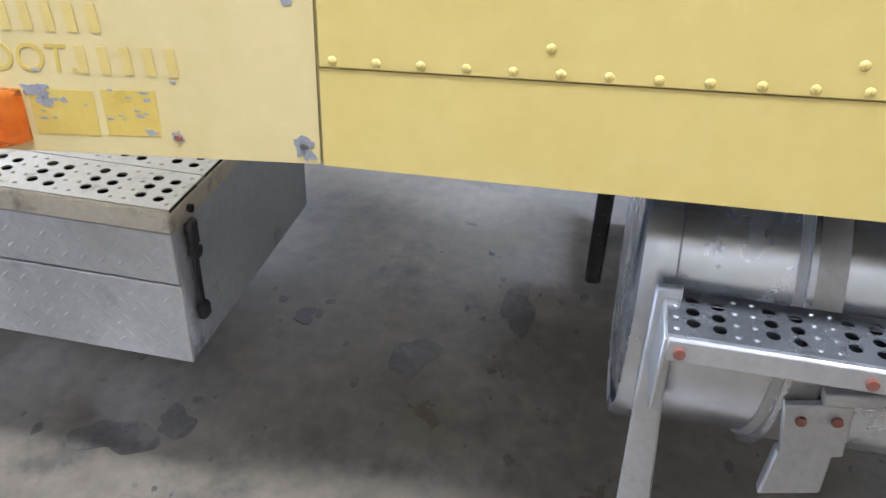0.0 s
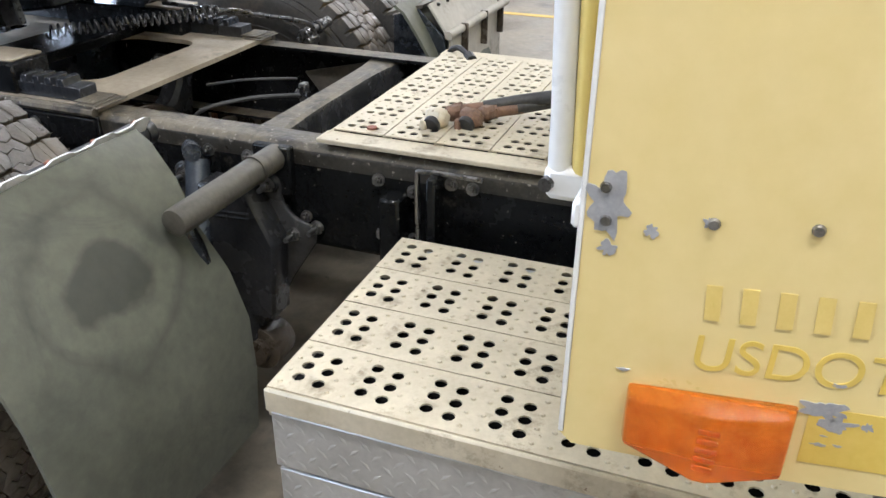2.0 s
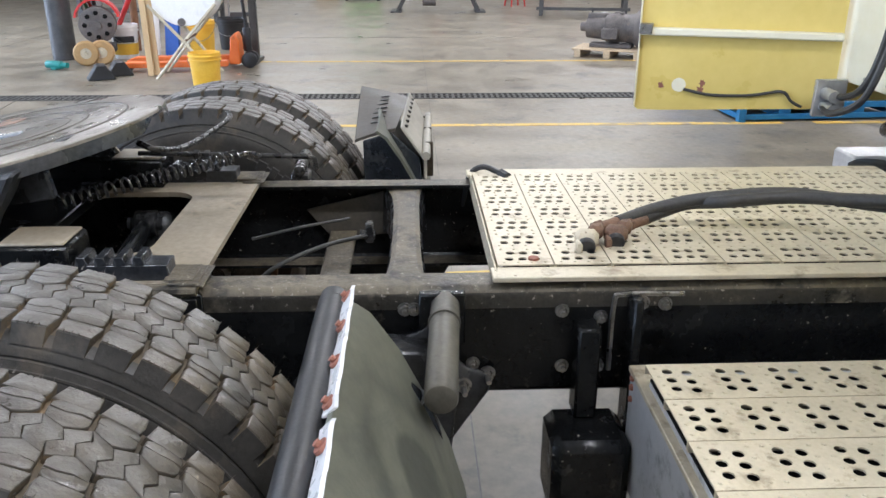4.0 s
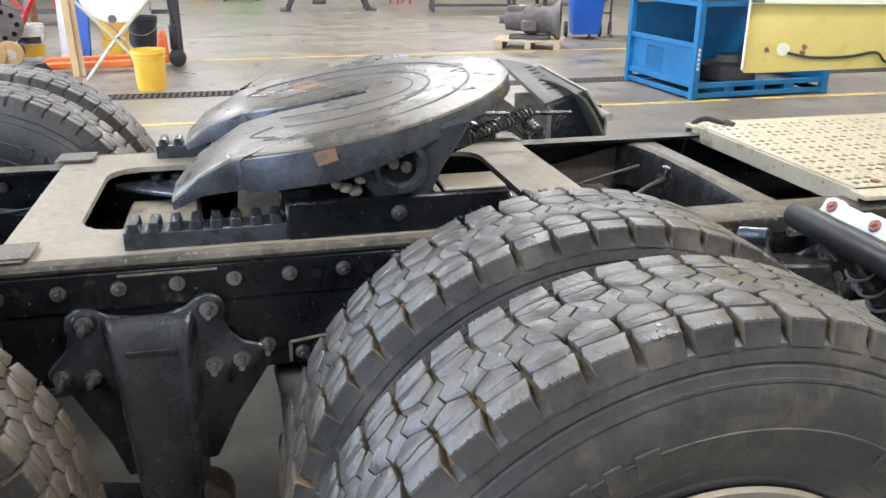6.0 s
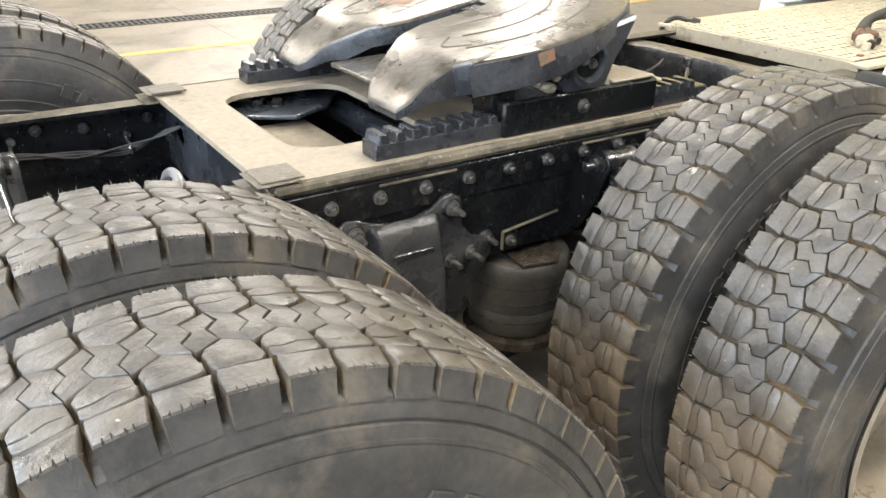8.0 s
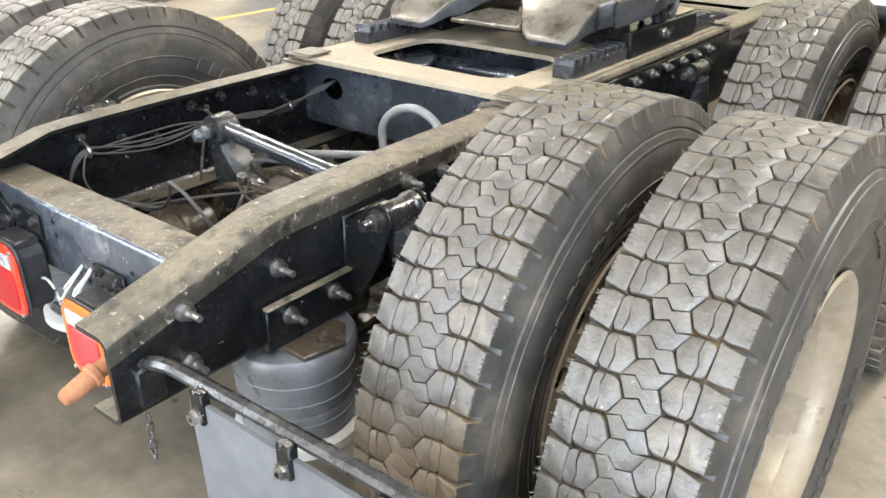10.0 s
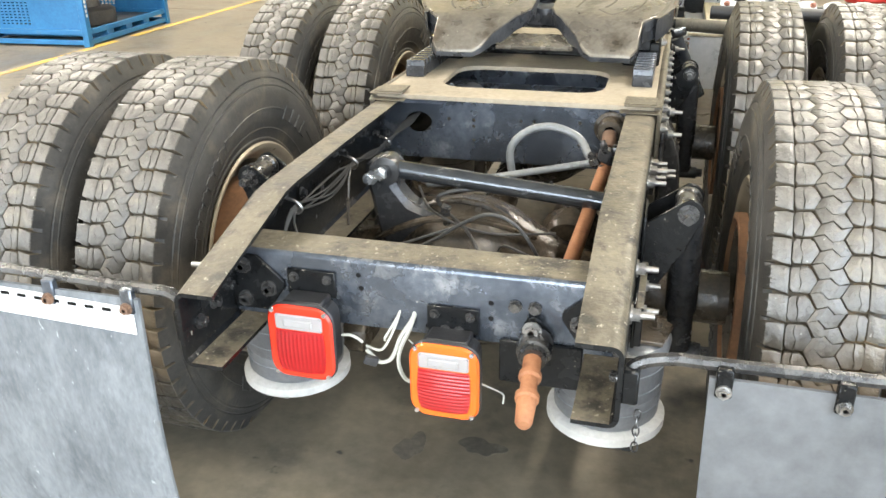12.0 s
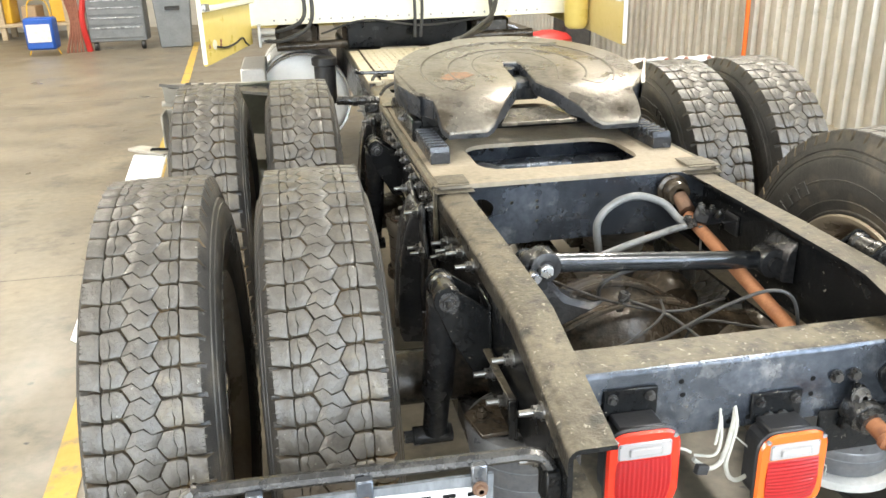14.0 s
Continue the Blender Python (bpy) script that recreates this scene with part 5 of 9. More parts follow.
for y, z in ((-0.365, 0.797), (-0.735, 0.806), (-0.085, 0.773)):
    bm = bm_new()
    tube(bm, [(-0.414, y + 0.004, z + 0.030), (-0.395, y, z + 0.022), (-0.372, y - 0.002, z + 0.016), (-0.360, y, z), (-0.372, y + 0.002, z - 0.014), (-0.390, y, z - 0.006)], 0.0042, 6, 5)
    cyl(bm, (-0.414, y + 0.004, z + 0.030), (-0.398, y + 0.004, z + 0.030), 0.0105, seg=6)
    part("cable_clip", bm, M["bolt"], truck, "bent steel cable clip")
for y, z, l in ((0.036, 0.775, 0.030), (-0.186, 0.834, 0.022), (-0.02, 0.84, 0.02), (-0.30, 0.845, 0.022), (-0.40, 0.838, 0.040), (-0.52, 0.78, 0.016), (-0.62, 0.80, 0.016)):
    bm = bm_new()
    nut(bm, (-0.414, y, z), (1, 0, 0), 0.011, 0.010, 0.005)
    cyl(bm, (-0.414, y, z), (-0.414 + l, y, z), 0.0055, seg=8)
    part("bolt", bm, M["bolt_dark"], truck)
bm = bm_new()
tube(bm, [(-0.378, -0.37, 0.79), (-0.376, -0.40, 0.74), (-0.372, -0.43, 0.62), (-0.37, -0.44, 0.50)], 0.0045, 6, 5)
part("cable", bm, M["axle"], truck, "brown dusty brake line")
for pts, r in (([(-0.20, -0.765, 0.728), (-0.082, -0.75, 0.738), (-0.015, -0.76, 0.775), (0.045, -0.79, 0.825), (0.119, -0.83, 0.872), (0.18, -0.83, 0.85), (0.225, -0.80, 0.76), (0.235, -0.79, 0.68)], 0.0055),
               ([(0.08, -0.55, 0.60), (0.10, -0.60, 0.695), (0.18, -0.66, 0.705), (0.30, -0.70, 0.68), (0.37, -0.76, 0.62)], 0.0045),
               ([(-0.09, -0.42, 0.70), (-0.10, -0.46, 0.755), (-0.05, -0.45, 0.775), (0.05, -0.40, 0.77)], 0.008),
               ([(-0.06, -0.50, 0.73), (0.02, -0.60, 0.72), (0.10, -0.72, 0.66)], 0.006),
               ([(-0.33, -0.82, 0.70), (-0.20, -0.83, 0.73), (-0.05, -0.82, 0.715), (0.10, -0.80, 0.70), (0.24, -0.82, 0.66)], 0.006),
               ([(-0.36, -0.60, 0.64), (-0.28, -0.70, 0.68), (-0.15, -0.72, 0.72), (-0.03, -0.66, 0.75), (0.02, -0.55, 0.74)], 0.0045),
               ([(-0.20, -0.30, 0.72), (-0.10, -0.50, 0.73), (0.05, -0.56, 0.71), (0.22, -0.50, 0.70)], 0.005)):
    bm = bm_new()
    tube(bm, pts, 0.72 * r, 7, 5)
    part("cable", bm, M["hose"], truck, "thin black air line")
bm = bm_new()
cyl(bm, (-0.065, -0.50, 0.70), (-0.065, -0.52, 0.74), 0.010, seg=8)
cyl(bm, (-0.065, -0.518, 0.735), (-0.06, -0.52, 0.755), 0.014, seg=6)
part("breather", bm, M["bolt_dark"], truck)

# ---- suspension ----
for s in (1, -1):
    for ya in (YR, YF):
        yb = ya - 0.42
        bm = bm_new()
        lathe(bm, [(0.375, 0.001), (0.375, 0.124), (0.382, 0.134), (0.402, 0.134), (0.407, 0.124), (0.407, 0.001)], "z", 36, m=pose(s * 0.388, yb, 0))
        part("bag_base", bm, M["bag_base"] if ya < 0 else M["axle"], truck, "white air bag base ring" if ya < 0 else "brown dusty air bag base")
        bm = bm_new()
        lathe(bm, [(0.407, 0.11), (0.417, 0.118), (0.47, 0.121), (0.475, 0.119), (0.48, 0.121), (0.54, 0.122), (0.57, 0.128), (0.595, 0.132), (0.608, 0.125), (0.612, 0.11), (0.606, 0.075), (0.612, 0.07), (0.612, 0.001)], "z", 36, m=pose(s * 0.388, yb, 0))
        part("air_bag", bm, M["airbag"] if ya < 0 else M["airbag_dark"], truck, "dusty grey rubber air bag" if ya < 0 else "brown dusty rubber air bag")
        for z, rr in ((0.452, 0.1205), (0.503, 0.1220), (0.548, 0.1245)):
            bm = bm_new()
            lathe(bm, [(z - 0.0012, rr - 0.002), (z - 0.0010, rr + 0.0008), (z + 0.0010, rr + 0.0008), (z + 0.0012, rr - 0.002)], "z", 36, m=pose(s * 0.388, yb, 0))
            part("bag_ring", bm, M["flap"] if ya < 0 else M["axle"], truck)
        bm = bm_new()
        prism(bm, [(s * 0.33, yb - 0.06), (s * 0.33, yb + 0.06), (s * 0.47, yb + 0.07), (s * 0.52, yb + 0.02), (s * 0.50, yb - 0.07)], "z", 0.612, 0.622, bev=0.002)
        nut(bm, (s * 0.485, yb, 0.622), (0, 0, 1), 0.013, 0.012, 0.012)
        part("bag_plate", bm, M["axle"], truck)
        # shock absorber
        ys = ya - 0.24
        bm = bm_new()
        for yy in (ys - 0.062, ys + 0.046):
            eye_arc = [(s * (0.528 + 0.034 * math.cos(radians(a))), 0.845 + 0.034 * math.sin(radians(a))) for a in range(-40, 110, 15)]
            prism(bm, [(s * (RO + 0.004), 0.66)] + [(s * 0.475, 0.665), (s * 0.53, 0.76)] + eye_arc + [(s * (RO + 0.004), 0.815)], "y", yy - 0.0045, yy + 0.0045, bev=0.002)
        box(bm, (s * (RO + 0.001), ys - 0.07, 0.65), (s * (RO + 0.009), ys + 0.055, 0.83), 0.003)
        part("shock_bracket", bm, M["frame"], truck, "black shock absorber bracket")
        bm = bm_new()
        lathe(bm, [(-0.055, 0.020), (-0.055, 0.027), (-0.045, 0.030), (-0.030, 0.030), (-0.026, 0.026), (0.018, 0.026), (0.022, 0.030), (0.036, 0.030), (0.040, 0.020)], "y", 20, m=pose(s * 0.528, ys, 0.845))
        cyl(bm, (s * 0.528, ys - 0.084, 0.845), (s * 0.528, ys - 0.066, 0.845), 0.017, seg=6)
        cyl(bm, (s * 0.528, ys - 0.070, 0.845), (s * 0.528, ys - 0.066, 0.845), 0.023, seg=16)
        cyl(bm, (s * 0.528, ys - 0.108, 0.845), (s * 0.528, ys - 0.08, 0.845), 0.010, seg=10)
        part("shock_eye", bm, M["bolt_dark"], truck, "dark steel shock eye bolt")
        bm = bm_new()
        cyl(bm, (s * 0.53, ys - 0.005, 0.825), (s * 0.54, ys + 0.06, 0.55), 0.038, seg=22, bev=0.004)
        cyl(bm, (s * 0.539, ys + 0.05, 0.57), (s * 0.545, ys + 0.085, 0.43), 0.031, seg=20)
        cyl(bm, (s * 0.50, ys + 0.09, 0.415), (s * 0.60, ys + 0.09, 0.415), 0.024, seg=16, bev=0.003)
        cyl(bm, (s * 0.60, ys + 0.09, 0.415), (s * 0.622, ys + 0.09, 0.415), 0.017, seg=6)
        part("shock_absorber", bm, M["cast_black"], truck, "black shock absorber")
    # cast hangers
    for yh in (0.275, 1.70):
        # wings: a thick plate with hollowed edges and two ears
        bm = bm_new()
        wing = [(-0.155, 0.775), (-0.150, 0.800), (-0.130, 0.815), (-0.100, 0.812), (-0.070, 0.797), (-0.02, 0.786), (0.03, 0.786), (0.075, 0.800), (0.100, 0.820), (0.125, 0.826), (0.148, 0.814), (0.155, 0.790), (0.150, 0.765), (0.160, 0.735), (0.185, 0.712), (0.225, 0.700), (0.240, 0.685),
                (0.235, 0.655), (0.16, 0.54), (0.11, 0.44), (-0.075, 0.42), (-0.10, 0.50), (-0.165, 0.635), (-0.195, 0.655), (-0.200, 0.680), (-0.185, 0.700), (-0.160, 0.725), (-0.150, 0.755)]
        prism(bm, [(yh + a, z) for a, z in wing], "x", s * (RO + 0.0155), s * (RO + 0.030), bev=0.004)
        for a, z in ((-0.115, 0.785), (0.122, 0.795)):
            cyl(bm, (s * (RO + 0.028), yh + a, z), (s * (RO + 0.038), yh + a, z), 0.026, 0.021, seg=16)
        hg = part("spring_hanger", bm, M["cast_black"], truck, "black cast-iron suspension hanger", angle=50)
        # body: a trough that narrows downwards, with ridged flanks
        bm = bm_new()
        rows = [(0.790, 0.078, 0.006), (0.770, 0.076, 0.022), (0.745, 0.074, 0.034), (0.70, 0.071, 0.048), (0.62, 0.068, 0.060), (0.52, 0.064, 0.070), (0.42, 0.060, 0.076), (0.33, 0.054, 0.074), (0.29, 0.044, 0.060)]
        rings = []
        for z, hw, dx in rows:
            yo = yh + 0.005 + 0.03 * (0.79 - z)
            rings.append([bm.verts.new((s * (RO + 0.026 + a), yo + b * hw, z)) for a, b in ((0.0, -1.25), (dx * 0.55, -1.08), (dx * 0.96, -1.0), (dx * 1.03, -0.88), (dx * 0.93, -0.72), (dx * 0.90, 0.0), (dx * 0.93, 0.72), (dx * 1.03, 0.88), (dx * 0.96, 1.0), (dx * 0.55, 1.08), (0.0, 1.25))])
        for a, b in zip(rings, rings[1:]):
            for k in range(10):
                bm.faces.new((a[k], a[k + 1], b[k + 1], b[k]))
            bm.faces.new((a[10], a[0], b[0], b[10]))
        bm.faces.new(rings[0])
        bm.faces.new(rings[-1])
        part("hanger_body", bm, M["cast_black"], hg, angle=60)
        bm = bm_new()
        prism(bm, rrect(yh + 0.008, 0.722, 0.10, 0.016, 0.006), "x", s * (RO + 0.060), s * (RO + 0.0675), bev=0.002)
        part("maker_mark", bm, M["cast_black"], hg, "raised unreadable mark")
        for dy, z, dx in ((-0.115, 0.785, 0.036), (0.122, 0.795, 0.036), (-0.172, 0.668, 0.030), (-0.115, 0.666, 0.030), (0.122, 0.666, 0.030), (0.178, 0.672, 0.030), (0.232, 0.690, 0.011)):
            twin(stud0, hg, Matrix.Translation((s * (RO + dx), yh + dy, z)) @ (Matrix.Identity(4) if s > 0 else FL))
        bm = bm_new()
        cyl(bm, (s * 0.43, yh + 0.075, 0.34), (s * 0.515, yh + 0.075, 0.34), 0.062, seg=24, bev=0.006)
        cyl(bm, (s * 0.515, yh + 0.075, 0.34), (s * 0.535, yh + 0.075, 0.34), 0.035, seg=16)
        part("spring_bush", bm, M["axle"], hg, "worn rubber spring bush")
    # rectangular stiffener outline on the web between hanger and bag
    bm = bm_new()
    for q in (((0.555, 0.69), (0.72, 0.71)), ((0.555, 0.69), (0.555, 0.645))):
        tube(bm, [(s * (RO + 0.012), *q[0]), (s * (RO + 0.012), *q[1])], 0.004, 6, smooth=False)
    part("web_bracket", bm, M["frame_top"], truck)
    twin(bolt0, truck, Matrix.Translation((s * (RO + 0.011), 0.58, 0.665)) @ (Matrix.Identity(4) if s > 0 else FL))

# ---- tail lights ----


def tail_light(x, z, rim, upright):
    h = bm_new()
    prism(h, rrect(x, z, 0.128, 0.156, 0.028), "y", -1.035, -0.975, bev=0.006)
    box(h, (x - 0.045, -1.03, z + 0.06), (x + 0.045, -0.975, z + 0.088), 0.004)
    body = part("tail_light", h, M["black_plastic"], truck, "black box tail light with red lens")
    b = bm_new()
    prism(b, rrect(x, z, 0.152, 0.180, 0.040, 6), "y", -1.042, -1.033, bev=0.003)
    part("lens_seat", b, M["black_plastic"], body)
    b = bm_new()
    prism(b, rrect(x, z, 0.147, 0.175, 0.038, 6), "y", -1.050, -1.040, bev=0.005)
    part("lens_rim", b, M[rim], body, "glossy plastic lens rim")
    # bulged lens with fine ribs, upright on one lamp and level on the other
    b = bm_new()
    nu_, nv_ = 48, 48
    rows_ = []
    for j in range(nv_ + 1):
        v = -1 + 2 * j / nv_
        hw = 0.0555 - 0.0045 * max(0.0, -v) ** 3 - 0.0020 * v * v
        row = []
        for k in range(nu_ + 1):
            u = -1 + 2 * k / nu_
            low = 0.004 * u ** 4 if v < 0 else 0.0
            rib = 0.0013 * (((k if upright else j) // 2) % 2)
            row.append(b.verts.new((x + u * hw, -1.0500 - 0.0042 * (1 - 0.5 * u * u - 0.5 * v * v) - rib, z - 0.0205 + v * 0.0495 + low)))
        rows_.append(row)
    for r0, r1 in zip(rows_, rows_[1:]):
        for k in range(nu_):
            b.faces.new((r0[k], r0[k + 1], r1[k + 1], r1[k]))
    rim_ = rows_[0][:] + [r[-1] for r in rows_[1:]] + rows_[-1][-2::-1] + [r[0] for r in rows_[-2:0:-1]]
    back = [b.verts.new((p.co.x, -1.046, p.co.z)) for p in rim_]
    for k in range(len(rim_)):
        n_ = (k + 1) % len(rim_)
        b.faces.new((rim_[k], back[k], back[n_], rim_[n_]))
    part("red_lens", b, M["red_lens"], body, "finely ribbed red lens", angle=70)
    b = bm_new()
    prism(b, rrect(x, z + 0.0495, 0.106, 0.036, 0.006), "y", -1.0535, -1.048, bev=0.003)
    prism(b, rrect(x, z + 0.049, 0.066, 0.018, 0.004), "y", -1.058, -1.0525, bev=0.003)
    part("clear_lens", b, M["clear_lens"], body, "clear reversing lens")
    for sx in (1, -1):
        for sz in (1, -1):
            b = bm_new()
            cyl(b, (x + sx * 0.0585, -1.048, z + sz * 0.0745), (x + sx * 0.0585, -1.0535, z + sz * 0.0745), 0.0048, seg=10)
            part("screw", b, M["chrome"], body)
    b = bm_new()
    box(b, (x - 0.055, -0.975, z + 0.075), (x + 0.055, -0.9675, z + 0.135), 0.002)
    br = part("light_bracket", b, M["frame"], body)
    for sx in (1, -1):
        b = bm_new()
        nut(b, (x + sx * 0.038, -0.975, z + 0.118), (0, -1, 0), 0.008, 0.007, 0)
        part("bolt", b, M["bolt_dark"], br)
    return body


tail_light(-0.236, 0.632, "rim_red", True)
tail_light(0.076, 0.584, "edge_lens", False)
for pts, r in (([(-0.163, -1.0, 0.635), (-0.145, -1.0, 0.638), (-0.129, -1.0, 0.633), (-0.115, -1.0, 0.624)], 0.0032),
               ([(-0.108, -1.0, 0.608), (-0.101, -1.0, 0.600), (-0.077, -1.005, 0.584), (-0.054, -1.005, 0.593), (-0.042, -1.0, 0.615), (-0.032, -0.995, 0.645), (-0.014, -0.975, 0.675), (-0.002, -0.95, 0.70)], 0.0048),
               ([(-0.108, -1.0, 0.617), (-0.073, -1.01, 0.617), (-0.057, -1.005, 0.637), (-0.044, -0.98, 0.672), (-0.040, -0.95, 0.705)], 0.0030),
               ([(-0.065, -1.0, 0.635), (-0.063, -1.0, 0.646), (-0.047, -0.98, 0.675), (-0.036, -0.95, 0.705)], 0.0030),
               ([(-0.008, -0.96, 0.695), (-0.014, -0.985, 0.664), (-0.031, -1.0, 0.622), (-0.037, -1.0, 0.585), (-0.027, -1.0, 0.553), (-0.009, -1.0, 0.542), (0.016, -0.995, 0.546)], 0.0048),
               ([(-0.016, -0.99, 0.639), (0.015, -0.99, 0.609)], 0.0018),
               ([(0.145, -1.0, 0.560), (0.176, -1.005, 0.554), (0.190, -1.0, 0.542), (0.190, -1.0, 0.520)], 0.0020)):
    bm = bm_new()
    tube(bm, pts, r, 6)
    part("wire", bm, M["wire"], truck, "loose pale tail light wire")
bm = bm_new()
obox(bm, (-0.095, -1.01, 0.588), (0.03, 0.014, 0.02), rz=15, ry=20, bev=0.002)
part("wire_plug", bm, M["black_plastic"], truck)

# rusty tow pin with its black bracket
bm = bm_new()
box(bm, (0.175, -0.978, 0.56), (0.345, -0.968, 0.66), 0.003)
prism(bm, [(0.215, 0.62), (0.275, 0.62), (0.262, 0.715), (0.245, 0.725), (0.228, 0.715)], "y", -0.995, -0.978, bev=0.004)
part("pin_bracket", bm, M["frame"], truck)
bm = bm_new()
nut(bm, (0.245, -0.995, 0.70), (0, -1, 0), 0.015, 0.012, 0.004)
part("bolt", bm, M["bolt"], truck)
bm = bm_new()
cyl(bm, (0.25, -0.975, 0.668), (0.252, -1.02, 0.660), 0.036, seg=20, bev=0.005)
cyl(bm, (0.252, -1.02, 0.660), (0.253, -1.035, 0.657), 0.028, seg=20)
part("pin_collar", bm, M["bolt_dark"], truck)
pin = bm_new()
m = look((0.253, -1.03, 0.658), (0.27, -1.26, 0.600)) @ Matrix.Diagonal((0.86, 0.86, 0.72, 1))
lathe(pin, [(0.02, 0.001), (0.02, 0.021), (-0.055, 0.021), (-0.06, 0.026), (-0.075, 0.026), (-0.08, 0.019), (-0.13, 0.019), (-0.135, 0.027), (-0.15, 0.027), (-0.155, 0.022), (-0.225, 0.019), (-0.235, 0.014), (-0.238, 0.001)], "z", 18, m=m)
part("tow_pin", pin, M["rust"], truck, "rusty orange tow pin")

# ---- rear mud flaps ----
for s in (1, -1):
    bm = bm_new()
    tube(bm, [(s * 0.435 if s > 0 else -0.470, -1.135, 0.69), (s * 0.45 if s > 0 else -0.480, -1.13, 0.735), (s * 0.51, -1.125, 0.753), (s * 0.60, -1.12, 0.752), (s * 1.02, -1.115, 0.757), (s * 1.07, -1.117, 0.748), (s * 1.30, -1.13, 0.60), (s * 1.31, -1.13, 0.58)], 0.0125, 8, 6)
    bar = part("flap_bar", bm, M["bolt_dark"], truck, "bent dark steel mud flap bar")
    if s < 0:
        bar.matrix_basis = Matrix.Translation((0.028, 0, 0.008))
    bm = bm_new()
    ol = [(s * 0.575, 0.735), (s * 0.985, 0.735), (s * 1.04, 0.72), (s * 1.235, 0.605), (s * 1.245, 0.57), (s * 1.245, 0.02), (s * 0.60, 0.02), (s * 0.585, 0.35)]
    prism(bm, ol, "y", -1.140, -1.132)
    bmesh.ops.bisect_plane(bm, geom=bm.verts[:] + bm.edges[:] + bm.faces[:], plane_co=(0, 0, 0.45), plane_no=(0, 0, 1))
    bmesh.ops.bisect_plane(bm, geom=bm.verts[:] + bm.edges[:] + bm.faces[:], plane_co=(0, 0, 0.25), plane_no=(0, 0, 1))
    for v in bm.verts:
        d = max(0.0, 0.6 - v.co.z)
        v.co.y += 0.16 * d * d
    part("mud_flap", bm, M["flap"] if s < 0 else M["flap_dull"], bar, "scuffed grey rubber mud flap" if s < 0 else "dull dark grey rubber mud flap")
    if s < 0:
        bm = bm_new()
        prism(bm, [(s * 0.59, 0.715), (s * 0.95, 0.728), (s * 0.935, 0.665), (s * 0.59, 0.652)], "y", -1.1445, -1.1405, bev=0.001)
        part("white_reflector", bm, M["white_strip"], bar, "white reflective strip")
        bm = bm_new()
        prism(bm, [(s * 0.952, 0.722), (s * 1.01, 0.712), (s * 1.225, 0.585), (s * 1.18, 0.54), (s * 0.945, 0.668)], "y", -1.1445, -1.1405, bev=0.001)
        part("red_reflector", bm, M["red_strip"], bar, "red reflective strip")
        sl = None
        for k in range(8):
            if sl is None:
                bm = bm_new()
                box(bm, (-0.011, -1.1462, -0.004), (0.011, -1.1438, 0.004), 0.001)
                sl = part("slot", bm, M["hole"], bar)
                sl.matrix_basis = pose(s * (0.61 + 0.042 * k), 0, 0.704 + 0.0014 * k)
            else:
                twin(sl, bar, pose(s * (0.61 + 0.042 * k), 0, 0.704 + 0.0014 * k))
    for x in (0.60, 0.79, 0.965, 1.15):
        z = 0.735 if x < 1.0 else 0.66
        bm = bm_new()
        box(bm, (s * x - 0.014, -1.147, z - 0.035), (s * x + 0.014, -1.128, z + 0.022), 0.003)
        cl = part("flap_clip", bm, M["steel_dark"] if s < 0 else M["frame"], bar)
        bm = bm_new()
        nut(bm, (s * x, -1.147, z - 0.02), (0, -1, 0), 0.010, 0.008, 0.004)
        part("bolt", bm, M["iron_brown"] if s < 0 else M["bolt"], cl)
    bm = bm_new()
    obox(bm, (s * 0.445, -1.13, 0.70), (0.03, 0.05, 0.07), bev=0.004)
    part("bar_socket", bm, M["frame"], truck)
bm = bm_new()
for k in range(5):
    zz = 0.645 - 0.0175 * k
    m = pose(0.462, -1.15, zz, 0, 0, 90 * (k % 2))
    ring = [m @ Vector((0.006 * math.cos(a), 0, 0.0115 * math.sin(a))) for a in [2 * math.pi * j / 10 for j in range(11)]]
    tube(bm, ring, 0.0018, 5, smooth=False)
part("loose_chain", bm, M["bolt_dark"], truck, "short hanging steel chain", kind="stuff")

# ---- perforated decks ----


def slat(length, width, clusters, t=0.003, lip=0.02):
    """A perforated step plank along y from its middle, with folded lips and raised buttons."""
    bm = bm_new()
    holes = []
    gap = length / clusters
    for c in range(clusters):
        y0 = -length / 2 + gap * (c + 0.5)
        for i in (-1, 1):
            for j in (-1, 0, 1):
                cx, cy = j * width * 0.235 + i * 0.003, y0 + i * 0.0185
                holes.append([(cx + 0.0105 * math.cos(a), cy + 0.0105 * math.sin(a)) for a in [2 * math.pi * k / 9 for k in range(9)]])
    w = width / 2 - 0.0015
    sheet(bm, [(-w, -length / 2), (w, -length / 2), (w, length / 2), (-w, length / 2)], holes, "z", -t, 0.0)
    for s in (1, -1):
        box(bm, (s * w, -length / 2, -lip), (s * (w - t), length / 2, -t), 0)
    for c in range(clusters + 1):
        y0 = -length / 2 + gap * c
        for dy in (-0.013, 0.013):
            for x in (-0.36, -0.12, 0.12, 0.36):
                if abs(y0 + dy) < length / 2 - 0.008:
                    cyl(bm, (x * width, y0 + dy, -0.001), (x * width, y0 + dy, 0.0022), 0.0055, 0.0025, seg=7)
    return bm


